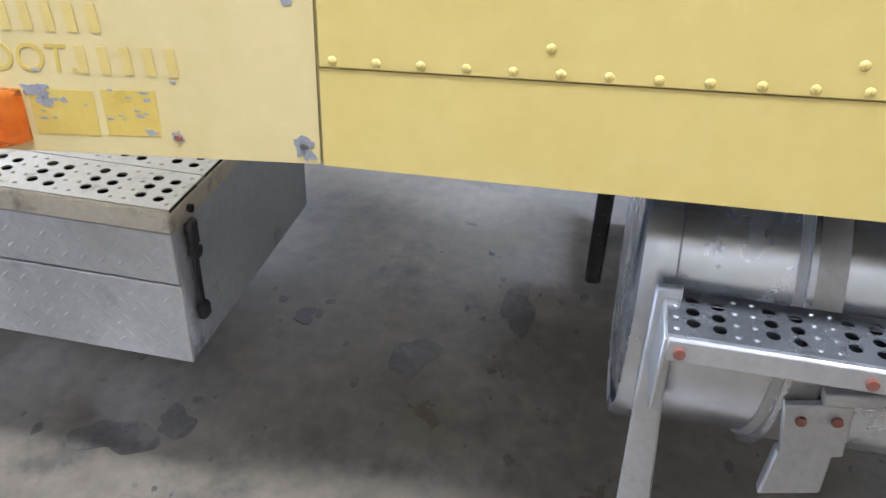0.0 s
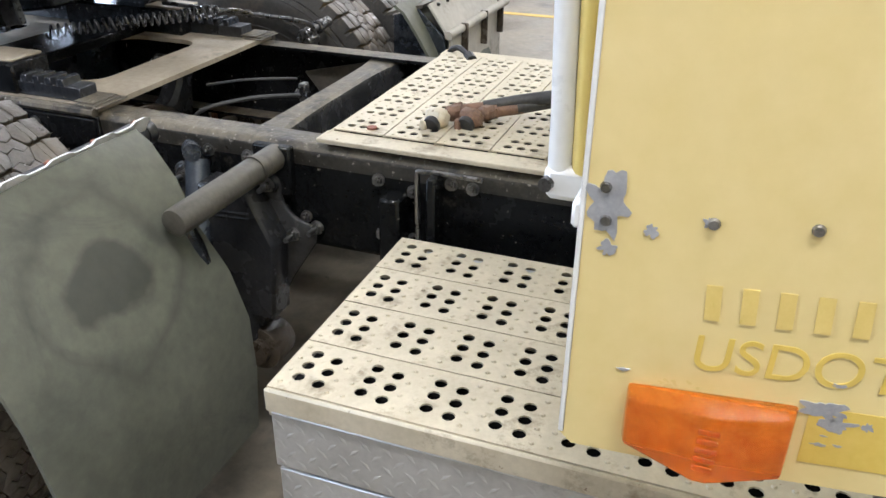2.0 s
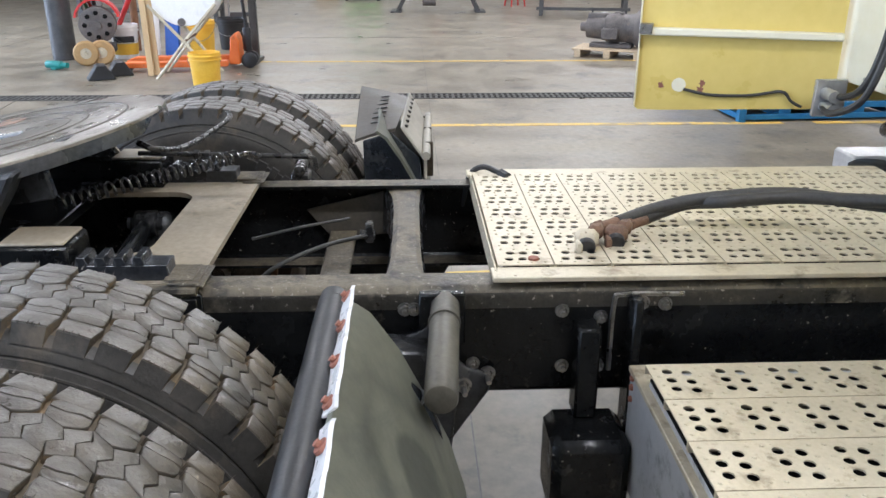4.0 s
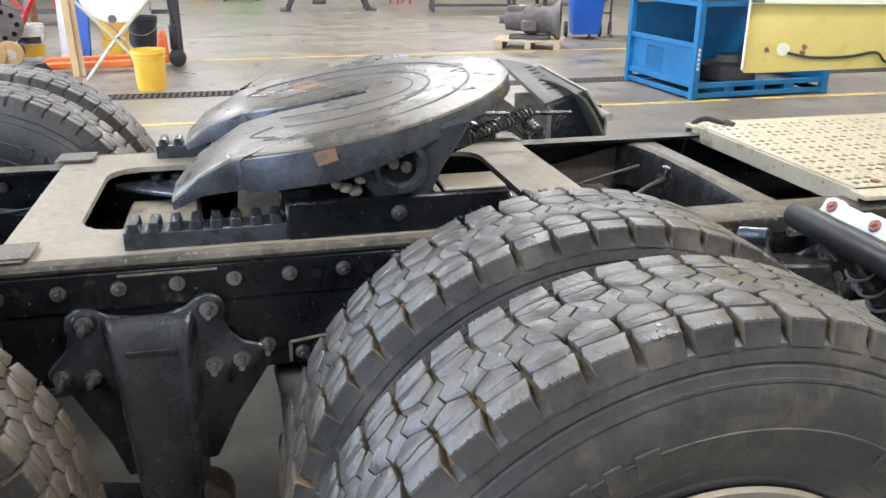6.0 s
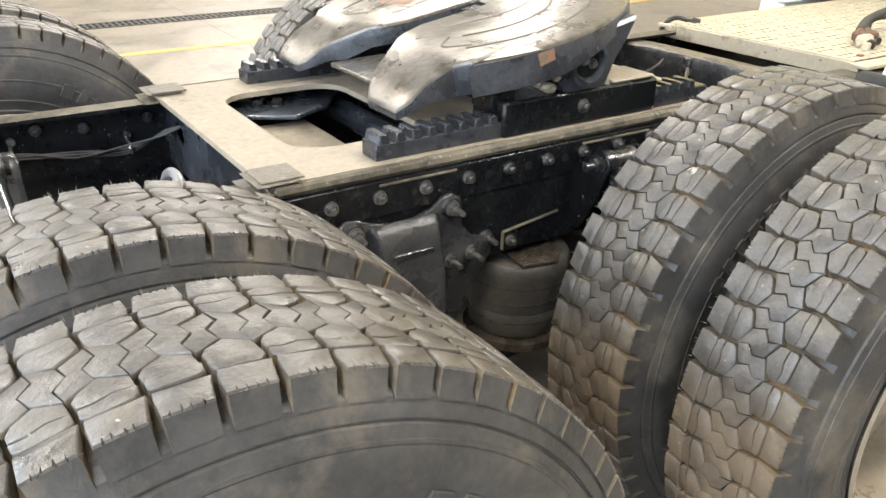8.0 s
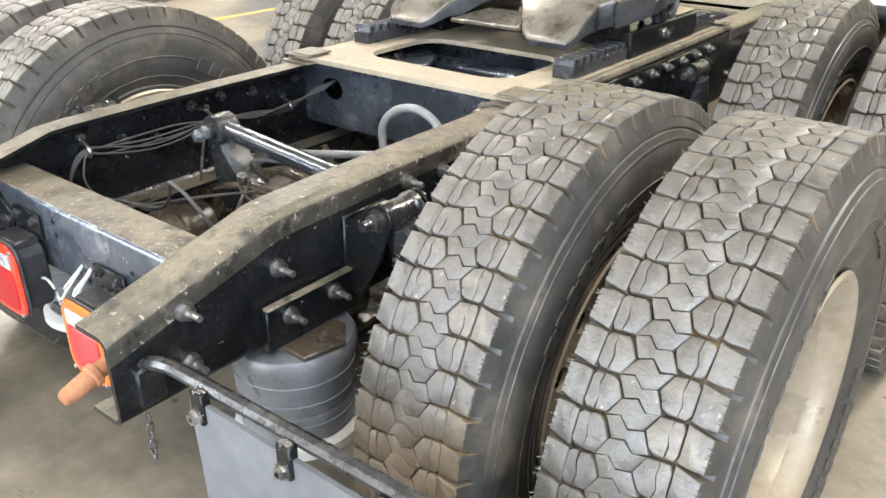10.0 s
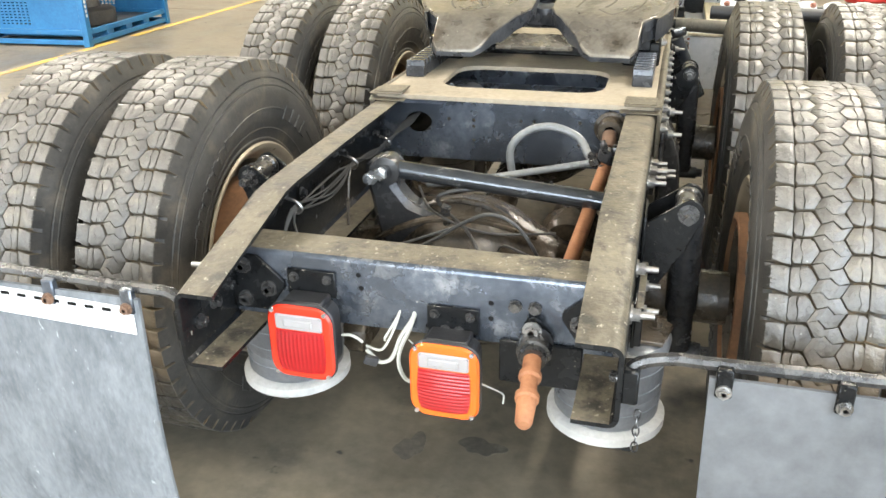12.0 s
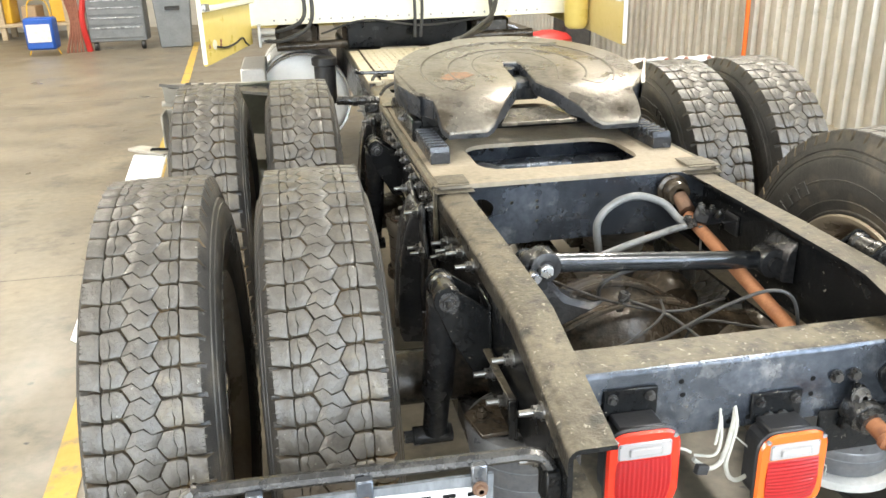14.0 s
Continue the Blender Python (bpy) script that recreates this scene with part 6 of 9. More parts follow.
deck = new("deck_plate")
deck.parent = truck
tagged(deck, "dusty perforated aluminium deck behind the cab")
sl0 = None
for k in range(10):
    m = pose(0.005, 1.955 + 0.064 + 0.128 * k, 0.922, 0, 0, 90)
    if sl0 is None:
        sl0 = part("deck_plank", slat(0.74, 0.128, 7), M["alu_dusty"], deck)
        sl0.matrix_basis = m
    else:
        twin(sl0, deck, m)
# added black sheet: the shade seen through the deck holes, as colour
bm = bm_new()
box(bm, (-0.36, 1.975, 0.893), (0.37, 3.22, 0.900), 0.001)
part("deck_shade_sheet", bm, M["hole"], deck, "black sheet standing in for shade under the deck")
for s in (1, -1):
    bm = bm_new()
    box(bm, (s * 0.376, 1.94, 0.905), (s * 0.437, 3.25, 0.917), 0.002)
    part("deck_edge", bm, M["alu_dusty"], deck)
bm = bm_new()
box(bm, (-0.40, 1.948, 0.868), (0.40, 1.953, 0.919), 0.002)
part("deck_front_lip", bm, M["alu_dusty"], deck)
bm = bm_new()
cyl(bm, (0.345, 2.04, 0.918), (0.345, 2.04, 0.927), 0.012, seg=10)
part("rivet", bm, M["rust_bolt"], deck)
bm = bm_new()
tube(bm, [(-0.43, 1.93, 0.80), (-0.42, 1.95, 0.90), (-0.40, 1.99, 0.935), (-0.36, 2.04, 0.925)], 0.009, 8)
tube(bm, [(-0.36, 2.04, 0.925), (-0.335, 2.06, 0.918)], 0.016, 8, smooth=False)
part("trailer_cable", bm, M["black_plastic"], truck)


def diamond_sheet(lo_u, hi_u, lo_v, hi_v, at):
    """Raised lozenges in two crossing directions; at(u, v, h) places them."""
    bm = bm_new()
    i = 0
    v = lo_v + 0.012
    while v < hi_v - 0.008:
        u = lo_u + 0.012 + (0.0185 if i % 2 else 0.0)
        while u < hi_u - 0.008:
            a = radians(45 if i % 2 else -45)
            c, s = math.cos(a), math.sin(a)
            q = [(0.0128, 0.0), (0.0, 0.0046), (-0.0128, 0.0), (0.0, -0.0046)]
            low = [bm.verts.new(at(u + x * c - y * s, v + x * s + y * c, 0.0)) for x, y in q]
            top = [bm.verts.new(at(u + 0.5 * (x * c - y * s), v + 0.5 * (x * s + y * c), 0.0011)) for x, y in q]
            for k in range(4):
                bm.faces.new((low[k], low[(k + 1) % 4], top[(k + 1) % 4], top[k]))
            bm.faces.new(top)
            u += 0.037
        v += 0.019
        i += 1
    return bm


# ---- step box behind the fuel tank ----
BX0, BX1, BY0, BY1 = 0.617, 1.152, 2.23, 3.078
sbox = new("step_box")
sbox.parent = truck
tagged(sbox, "aluminium tool box with perforated step lid")
bm = bm_new()
box(bm, (0.512, BY0 + 0.004, 0.457), (BX1 - 0.012, BY1 - 0.004, 0.738), 0.004)
box(bm, (BX0, BY0 + 0.012, 0.730), (BX1 - 0.012, BY1 - 0.004, 0.765), 0.004)
part("box_body", bm, M["box_side"], sbox, "grey metal box body")
bm = bm_new()
box(bm, (0.530, BY0 - 0.006, 0.739), (BX1 - 0.006, BY0 + 0.030, 0.752), 0.002)
part("rear_lip", bm, M["alu_dusty"], sbox, "folded dusty lip of the box")
for z in (0.722, 0.700, 0.672):
    bm = bm_new()
    cyl(bm, (0.535, BY0 + 0.005, z), (0.535, BY0 - 0.002, z), 0.008, 0.006, seg=12)
    part("rivet", bm, M["rust_bolt"], sbox)
bm = bm_new()
box(bm, (BX1 - 0.011, BY0 + 0.006, 0.459), (BX1 - 0.003, BY1 - 0.002, 0.638), 0.002)
lp = part("lower_front", bm, M["alu"], sbox, "diamond plate front")
bm = bm_new()
box(bm, (BX1 - 0.011, BY0 + 0.002, 0.644), (BX1 - 0.001, BY1 - 0.002, 0.752), 0.002)
up_ = part("upper_front", bm, M["alu"], sbox, "diamond plate front")
part("diamond_pattern", diamond_sheet(BY0 + 0.006, BY1 - 0.002, 0.459, 0.638, lambda u, v, h: (BX1 - 0.003 + h, u, v)), M["alu"], lp, kind="stuff")
part("diamond_pattern", diamond_sheet(BY0 + 0.002, BY1 - 0.002, 0.644, 0.752, lambda u, v, h: (BX1 - 0.001 + h, u, v)), M["alu"], up_, kind="stuff")
bm = bm_new()
box(bm, (BX1 - 0.004, BY0 - 0.004, 0.756), (BX1 + 0.006, BY1 + 0.004, 0.800), 0.004)
box(bm, (BX0, BY1 - 0.002, 0.756), (BX1, BY1 + 0.004, 0.794), 0.002)
part("lid_edge", bm, M["alu_dusty"], sbox, "smooth aluminium lid edge")
sl1 = None
for k in range(4):
    m = pose(BX1 - 0.067 - 0.1335 * k, (BY0 + BY1) / 2, 0.802)
    if sl1 is None:
        sl1 = part("step_plank", slat(BY1 - BY0, 0.1335, 8), M["alu_dusty"], sbox)
        sl1.matrix_basis = m
    else:
        twin(sl1, sbox, m)
# added black sheet that paints the shade below the lid
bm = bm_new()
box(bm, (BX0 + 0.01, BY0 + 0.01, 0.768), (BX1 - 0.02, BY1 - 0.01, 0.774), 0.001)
part("lid_shade_sheet", bm, M["hole"], sbox, "black sheet standing in for shade under the lid")
bm = bm_new()
box(bm, (1.085, BY1 + 0.001, 0.70), (1.118, BY1 + 0.016, 0.755), 0.005)
box(bm, (1.092, BY1 + 0.004, 0.565), (1.112, BY1 + 0.012, 0.705), 0.004)
box(bm, (1.087, BY1 + 0.001, 0.54), (1.117, BY1 + 0.02, 0.575), 0.006)
cyl(bm, (1.10, BY1, 0.69), (1.10, BY1 + 0.018, 0.69), 0.013, seg=12)
part("rubber_latch", bm, M["black_plastic"], sbox, "black rubber latch")
for z in (0.735, 0.775):
    bm = bm_new()
    cyl(bm, (1.13 - (z - 0.7) * 0.5, BY1 + 0.004, z), (1.13 - (z - 0.7) * 0.5, BY1 + 0.012, z), 0.008, seg=8)
    part("bolt", bm, M["bolt_dark"], sbox)
bm = bm_new()
box(bm, (0.44, 2.30, 0.50), (0.62, 2.36, 0.56), 0.004)
part("box_bracket", bm, M["frame"], sbox)
bm = bm_new()
box(bm, (0.44, 2.92, 0.50), (0.62, 2.98, 0.56), 0.004)
part("box_bracket", bm, M["frame"], sbox)
bm = bm_new()
box(bm, (0.436, 2.235, 0.48), (0.50, 2.255, 0.885), 0.004)
part("box_hanger", bm, M["frame"], sbox)
bm = bm_new()
box(bm, (0.436, 2.12, 0.60), (0.50, 2.17, 0.82), 0.006)
box(bm, (0.436, 2.06, 0.40), (0.60, 2.23, 0.60), 0.02)
part("air_tank_bracket", bm, M["frame"], truck)
bm = bm_new()
tube(bm, [(0.455, 2.20, 0.70), (0.46, 2.20, 0.86), (0.462, 2.22, 0.885), (0.462, 2.35, 0.885)], 0.006, 6)
part("pipe", bm, M["bolt"], truck)

M["dusty_tube"] = mat("dusty_tube_paint", (0.060, 0.056, 0.046), (0.135, 0.125, 0.102), 0.5, 0.1, 7, 0.25, 60, (0.035, 0.032, 0.028), 9, 0.57)
M["guard_pale"] = mat("pale_dusty_sheet", (0.30, 0.28, 0.235), (0.44, 0.415, 0.36), 0.55, 0, 3, 0.15, 50, (0.15, 0.14, 0.115), 4, 0.55)
# ---- front mud guards on their tubes ----
for s in (1, -1):
    g = new("front_mud_guard")
    g.parent = truck
    tagged(g, "dusty black rubber mud guard with white reflector strip" if s > 0 else "dusty dark rubber mud guard")
    bm = bm_new()
    sec = [(1.655, 0.985), (1.685, 0.955), (1.735, 0.88), (1.79, 0.79), (1.84, 0.68), (1.875, 0.56), (1.89, 0.43), (1.89, 0.28)]
    rings = []
    n = 8
    for i in range(n + 1):
        u = i / n
        row = []
        for j, (yy, zz) in enumerate(sec):
            x0 = 0.69 if j < 3 else 0.70 + 0.03 * math.sin(j)
            x1 = 1.27
            sag = 0.006 * math.sin(5 * u + j)
            row.append((s * (x0 + (x1 - x0) * u), yy + sag, zz + sag))
        rings.append(row)
    f_ = [[bm.verts.new(p) for p in r] for r in rings]
    b_ = [[bm.verts.new((p[0], p[1] - 0.008, p[2] - 0.006)) for p in r] for r in rings]
    for i in range(n):
        for j in range(len(sec) - 1):
            bm.faces.new((f_[i][j], f_[i + 1][j], f_[i + 1][j + 1], f_[i][j + 1]))
            bm.faces.new((b_[i][j], b_[i][j + 1], b_[i + 1][j + 1], b_[i + 1][j]))
    for i in range(n):
        for j in (0, len(sec) - 1):
            bm.faces.new((f_[i][j], f_[i + 1][j], b_[i + 1][j], b_[i][j]))
    for j in range(len(sec) - 1):
        for i in (0, n):
            bm.faces.new((f_[i][j], f_[i][j + 1], b_[i][j + 1], b_[i][j]))
    part("guard_sheet", bm, M["flap_black"], g, "dusty dark rubber sheet", angle=50)
    if s < 0:
        continue
    bm = bm_new()
    tube(bm, [(0.645, 1.622, 0.950), (0.66, 1.618, 0.950), (1.27, 1.612, 0.945), (1.30, 1.612, 0.940)], 0.030, 14)
    part("guard_roll", bm, M["black_plastic"], g)
    # taped hose bundle hanging from the roll
    hang = [Vector(q) for q in ((0.735, 1.615, 0.945), (0.752, 1.655, 0.905), (0.745, 1.715, 0.850), (0.728, 1.770, 0.785), (0.722, 1.800, 0.68), (0.722, 1.805, 0.50))]
    bm = bm_new()
    tube(bm, hang, 0.026, 12, 6)
    part("guard_post", bm, M["gloss_black"], g, "black taped post")
    for f in (0.25, 0.62, 0.95):
        c0, ax = hang[1].lerp(hang[3], f), (hang[3] - hang[1]).normalized()
        e1 = ax.cross(Vector((1, 0, 0))).normalized()
        e2 = ax.cross(e1)
        bm = bm_new()
        tube(bm, [c0 + 0.029 * (math.cos(a) * e1 + math.sin(a) * e2) for a in [2 * math.pi * k / 16 for k in range(17)]], 0.0035, 5, smooth=False)
        part("cable_tie", bm, M["grey_hose"], g)
    bm = bm_new()
    t = bmesh.new()
    for xa, xb in ((0.648, 1.058), (1.085, 1.300)):
        cnt = int((xb - xa) / 0.0145)
        xs_ = [xa + (xb - xa) * k / cnt for k in range(cnt + 1)]
        top = [(s * x, 1.004 + (0.006 if int(x / 0.058) % 2 else 0.0) - (0.006 if k in (0, cnt) else 0.0)) for k, x in enumerate(xs_)]
        bot = [(s * x, 0.956 + 0.004 * math.sin(37 * x)) for x in xs_]
        fr = [[t.verts.new((x, 1.656 + d, z - 0.008)) for x, z in top] for d in (0, 0.006)]
        br = [[t.verts.new((x, 1.638 + d, z + 0.013)) for x, z in bot] for d in (0, 0.006)]
        for k in range(len(top) - 1):
            t.faces.new((fr[0][k], fr[0][k + 1], br[0][k + 1], br[0][k]))
            t.faces.new((fr[1][k], br[1][k], br[1][k + 1], fr[1][k + 1]))
            t.faces.new((fr[0][k], fr[1][k], fr[1][k + 1], fr[0][k + 1]))
            t.faces.new((br[0][k], br[0][k + 1], br[1][k + 1], br[1][k]))
        for k in (0, len(top) - 1):
            t.faces.new((fr[0][k], br[0][k], br[1][k], fr[1][k]))
    merge(bm, t)
    part("white_strip", bm, M["white_strip"], g, "white reflector strip with torn edge", angle=30)
    rb = None
    for x in (0.677, 0.799, 0.921, 1.041, 1.147, 1.270):
        if rb is None:
            bm = bm_new()
            cyl(bm, (0, -0.002, 0), (0, -0.007, 0), 0.0135, 0.012, seg=14)
            cyl(bm, (0, -0.008, 0), (0, -0.014, 0), 0.006, seg=8)
            rb = part("strip_bolt", bm, M["rust_bolt"], g)
            rb.matrix_basis = pose(s * x, 1.650, 0.985, -42)
        else:
            twin(rb, g, pose(s * x, 1.650, 0.985, -42))
    bm = bm_new()
    cyl(bm, (s * 0.44, 1.838, 0.862), (s * 0.81, 1.814, 0.845), 0.031, seg=28, bev=0.007)
    cyl(bm, (s * 0.53, 1.832, 0.859), (s * 0.538, 1.8315, 0.8587), 0.034, seg=28)
    part("guard_tube", bm, M["dusty_tube"], g, "dusty grey-brown support tube")
    bm = bm_new()
    box(bm, (s * 0.434, 1.78, 0.77), (s * 0.46, 1.88, 0.89), 0.004)
    part("tube_bracket", bm, M["frame"], g)

# blue-black damper and black bracket near the front hanger
bm = bm_new()
cyl(bm, (0.47, 1.63, 0.83), (0.60, 1.69, 0.55), 0.030, seg=18)
cyl(bm, (0.45, 1.60, 0.85), (0.50, 1.64, 0.86), 0.022, seg=12)
part("damper", bm, M["steel_dark"], truck, "blue-black damper")
bm = bm_new()
prism(bm, [(1.66, 0.80), (1.80, 0.79), (1.86, 0.66), (1.84, 0.45), (1.70, 0.45), (1.66, 0.62)], "x", 0.445, 0.53, bev=0.008)
part("cast_bracket", bm, M["cast_black"], truck, "dusty black cast bracket")
bm = bm_new()
for q in (((0.53, 1.69, 0.735), (0.53, 1.80, 0.74)), ((0.53, 1.69, 0.722), (0.53, 1.80, 0.727))):
    tube(bm, q, 0.003, 5, smooth=False)
part("maker_mark", bm, M["cast_black"], truck, "raised unreadable mark")

# ---- air couplings and trailer hoses ----
for k, (x, y) in enumerate(((0.268, 2.175), (0.240, 2.250))):
    g = new("air_coupling")
    g.parent = truck
    tagged(g, "corroded air coupling lying on the deck")
    bm = bm_new()
    obox(bm, (x + 0.002, y, 0.943), (0.046, 0.056, 0.044), ry=-24, rz=-12, bev=0.012)
    obox(bm, (x + 0.024, y - 0.022, 0.930), (0.030, 0.016, 0.032), rz=-8, bev=0.004)
    part("coupling_body", bm, M["alu_dusty"] if k == 0 else M["iron_brown"], g)
    bm = bm_new()
    cyl(bm, (x + 0.018, y - 0.004, 0.936), (x + 0.034, y - 0.006, 0.930), 0.021, seg=20, bev=0.003)
    part("rubber_seal", bm, M["black_plastic"], g)
    bm = bm_new()
    obox(bm, (x - 0.035, y + 0.03, 0.948), (0.052, 0.036, 0.036), rz=-25, bev=0.010)
    cyl(bm, (x - 0.05, y + 0.04, 0.948), (x - 0.08, y + 0.10, 0.955), 0.0155, seg=12)
    cyl(bm, (x - 0.045, y + 0.03, 0.947), (x - 0.053, y + 0.046, 0.950), 0.021, seg=6)
    part("coupling_neck", bm, M["iron_brown"], g)
    bm = bm_new()
    tube(bm, [(x - 0.075, y + 0.09, 0.955), (x - 0.12, y + 0.20, 0.975), (0.15 + 0.03 * k, 2.50 + 0.03 * k, 1.0), (0.16 + 0.03 * k, 2.70, 1.012), (0.30 + 0.02 * k, 2.90, 1.02 + 0.02 * k), (0.50, 3.15, 1.08 + 0.03 * k), (0.55 + 0.06 * k, 3.39, 1.25)], 0.0165, 10, 8)
    part("air_hose", bm, M["hose"], g, "thick black trailer hose")

# ---- fuel tanks ----
for s in (1, -1):
    tk = new("fuel_tank")
    tk.parent = truck
    tagged(tk, "bare aluminium cylindrical fuel tank with step" if s > 0 else "white cylindrical fuel tank")
    y0 = 3.868 if s > 0 else 3.72
    bm = bm_new()
    cx, cz, r = (0.80, 0.635, 0.315) if s > 0 else (0.74, 0.53, 0.33)
    lathe(bm, [(0.012, 0.001), (0.0, 0.10), (0.004, r - 0.06), (0.018, r - 0.025), (0.04, r - 0.006), (0.06, r), (1.45, r), (1.50, r - 0.05), (1.50, 0.001)], "y", 64, m=pose(s * cx, y0, cz))
    part("tank_shell", bm, M["alu_bright"] if s > 0 else M["white"], tk)
    bm = bm_new()
    lathe(bm, [(0.0, r - 0.012), (-0.004, r + 0.004), (0.012, r + 0.010), (0.05, r + 0.008), (0.055, r)], "y", 64, m=pose(s * cx, y0 + 0.01, cz))
    part("tank_rim", bm, M["alu_bright"], tk)
    for yb in (y0 + 0.245, y0 + 1.0):
        bm = bm_new()
        lathe(bm, [(0.0, r + 0.001), (0.0, r + 0.006), (0.075, r + 0.006), (0.075, r + 0.001)], "y", 64, m=pose(s * cx, yb, cz))
        part("tank_strap", bm, M["alu"], tk)
    if s > 0:
        bm = bm_new()
        xo, zs = 1.163, 0.797
        box(bm, (xo + 0.105, 3.91, zs - 0.044), (xo + 0.115, 4.70, zs - 0.002), 0.004)
        box(bm, (xo - 0.01, 3.905, zs - 0.14), (xo + 0.115, 3.912, zs - 0.002), 0.002)
        part("step_frame", bm, M["alu"], tk)
        st = part("step_plank", slat(0.78, 0.118, 7), M["alu_bright"], tk, "perforated aluminium step")
        st.matrix_basis = pose(xo + 0.048, 4.30, zs)
        # black sheet in place of the shade below the tank step
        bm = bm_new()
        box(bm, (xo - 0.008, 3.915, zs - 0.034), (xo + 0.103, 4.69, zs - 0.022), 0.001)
        part("step_shade", bm, M["hole"], tk, "black sheet standing in for shade under the step")
        for y in (3.93, 4.19, 4.45):
            bm = bm_new()
            cyl(bm, (xo + 0.115, y, zs - 0.024), (xo + 0.122, y, zs - 0.024), 0.009, seg=12)
            part("bolt", bm, M["rust_bolt"], tk)
        # upright strip in front of the rear end, and the strap's foot
        bm = bm_new()
        prism(bm, [(3.904, 0.325), (3.896, 0.590), (3.892, 0.812), (3.932, 0.816), (3.940, 0.600), (3.962, 0.342)], "x", 1.165, 1.181, bev=0.003)
        part("step_strut", bm, M["alu"], tk, "pale painted step strut")
        bm = bm_new()
        prism(bm, [(4.157, 0.477), (4.135, 0.594), (4.241, 0.616), (4.253, 0.502)], "x", 1.128, 1.146, bev=0.003)
        part("strap_foot", bm, M["alu"], tk)
        bm = bm_new()
        cyl(bm, (1.150, 4.185, 0.632), (1.150, 4.273, 0.645), 0.016, seg=18, bev=0.004)
        part("strap_pin", bm, M["alu"], tk)
        bm = bm_new()
        prism(bm, [(4.149, 0.360), (4.155, 0.472), (4.245, 0.497), (4.250, 0.390)], "x", 1.100, 1.127, bev=0.004)
        part("strap_block", bm, M["alu"], tk)
        bm = bm_new()
        lathe(bm, [(0.0, r + 0.001), (0.0, r + 0.020), (0.010, r + 0.020), (0.010, r + 0.001)], "y", 64, close=True, m=pose(s * cx, y0 + 0.260, cz))
        part("strap_flange", bm, M["alu_bright"], tk)
        for y in (4.168, 4.222):
            bm = bm_new()
            cyl(bm, (1.146, y, 0.570 + 0.2 * (y - 4.168)), (1.153, y, 0.570 + 0.2 * (y - 4.168)), 0.009, seg=12)
            part("bolt", bm, M["rust_bolt"], tk)
# left side: step box, black canister, brackets
bm = bm_new()
box(bm, (-1.16, 3.50, 0.56), (-0.99, 4.20, 0.80), 0.01)
part("left_step", bm, M["alu"], truck, "aluminium step block")
bm = bm_new()
lathe(bm, [(0.57, 0.07), (0.82, 0.072), (0.825, 0.085), (0.87, 0.085), (0.88, 0.07), (0.88, 0.001)], "z", 28, m=pose(-0.596, 3.35, 0))
part("air_dryer", bm, M["black_plastic"], truck, "black air dryer canister")
bm = bm_new()
cyl(bm, (-0.44, 1.42, 0.912), (-0.63, 1.42, 0.922), 0.019, seg=16, bev=0.004)
cyl(bm, (-0.535, 1.42, 0.916), (-0.56, 1.42, 0.918), 0.025, seg=8, bev=0.003)
box(bm, (-0.51, 1.39, 0.86), (-0.445, 1.45, 0.905), 0.006)
part("left_coupling", bm, M["bolt_dark"], truck)

# ---- cab ----
TH = 2.0


def fairing(s):
    """The side fairing: a thin painted panel with folded rear edge. Local y runs forward along it."""
    f = new("side_fairing")
    f.parent = truck
    f.matrix_basis = pose(1.262, 2.70, 0, 0, 0, TH) if s > 0 else pose(-1.31, 2.70, 0, 0, 0, -20.0)
    tagged(f, "faded yellow painted cab side fairing with chips")
    bm = bm_new()
    L = 0.69 if s > 0 else 0.75
    prism(bm, [(0.0, 0.945), (0.014, 0.932), (0.10, 0.934), (L, 0.977), (L, 2.95), (0.0, 2.95)], "x", 0.0, -0.004 * s)
    part("fairing_sheet", bm, M["yellow_old"] if s > 0 else M["yellow"], f)
    bm = bm_new()
    box(bm, (-0.026 * s, -0.002, 0.946), (0.001 * s, 0.004, 2.94), 0.001)
    part("rear_edge", bm, M["white"] if s > 0 else M["cream"], f, "chalky worn panel edge")
    return f


fr = fairing(1)
# marker lamp on the fairing
mk = bm_new()
Y0, Y1, Z0, Z1 = 0.068, 0.240, 0.955, 1.034
sec = [(Y0, 0.0), (Y0 + 0.004, 0.022), (Y0 + 0.080, 0.036), (Y0 + 0.095, 0.036), (Y1 - 0.006, 0.026), (Y1, 0.0)]
lo = [mk.verts.new((x, y, Z0 + (0.006 if x == 0 else 0.010 - 0.02 * (x > 0.035)))) for y, x in sec]
hi = [mk.verts.new((x, y, Z1 + 0.07 * (y - Y0) - (0.0 if x == 0 else 0.006))) for y, x in sec]
for k in range(len(sec)):
    j = (k + 1) % len(sec)
    mk.faces.new((lo[k], lo[j], hi[j], hi[k]))
mk.faces.new(lo)
mk.faces.new(hi)
bmesh.ops.bevel(mk, geom=mk.edges[:], offset=0.004, segments=2, affect="EDGES", profile=0.5)
lamp = part("marker_lamp", mk, M["orange_lens"], fr, "orange plastic side marker lamp")
for k in range(5):
    bm = bm_new()
    box(bm, (0.035, Y0 + 0.078, Z0 + 0.008 + 0.012 * k), (0.038, Y0 + 0.100, Z0 + 0.015 + 0.012 * k), 0.001)
    part("lens_rib", bm, M["orange_lens"], lamp)
bm = bm_new()
box(bm, (-0.001, Y0 + 0.002, Z0 + 0.004), (0.004, Y1 - 0.002, Z1 - 0.002), 0.001)
part("lamp_base", bm, M["lamp_base"], lamp, "orange moulded lamp base")
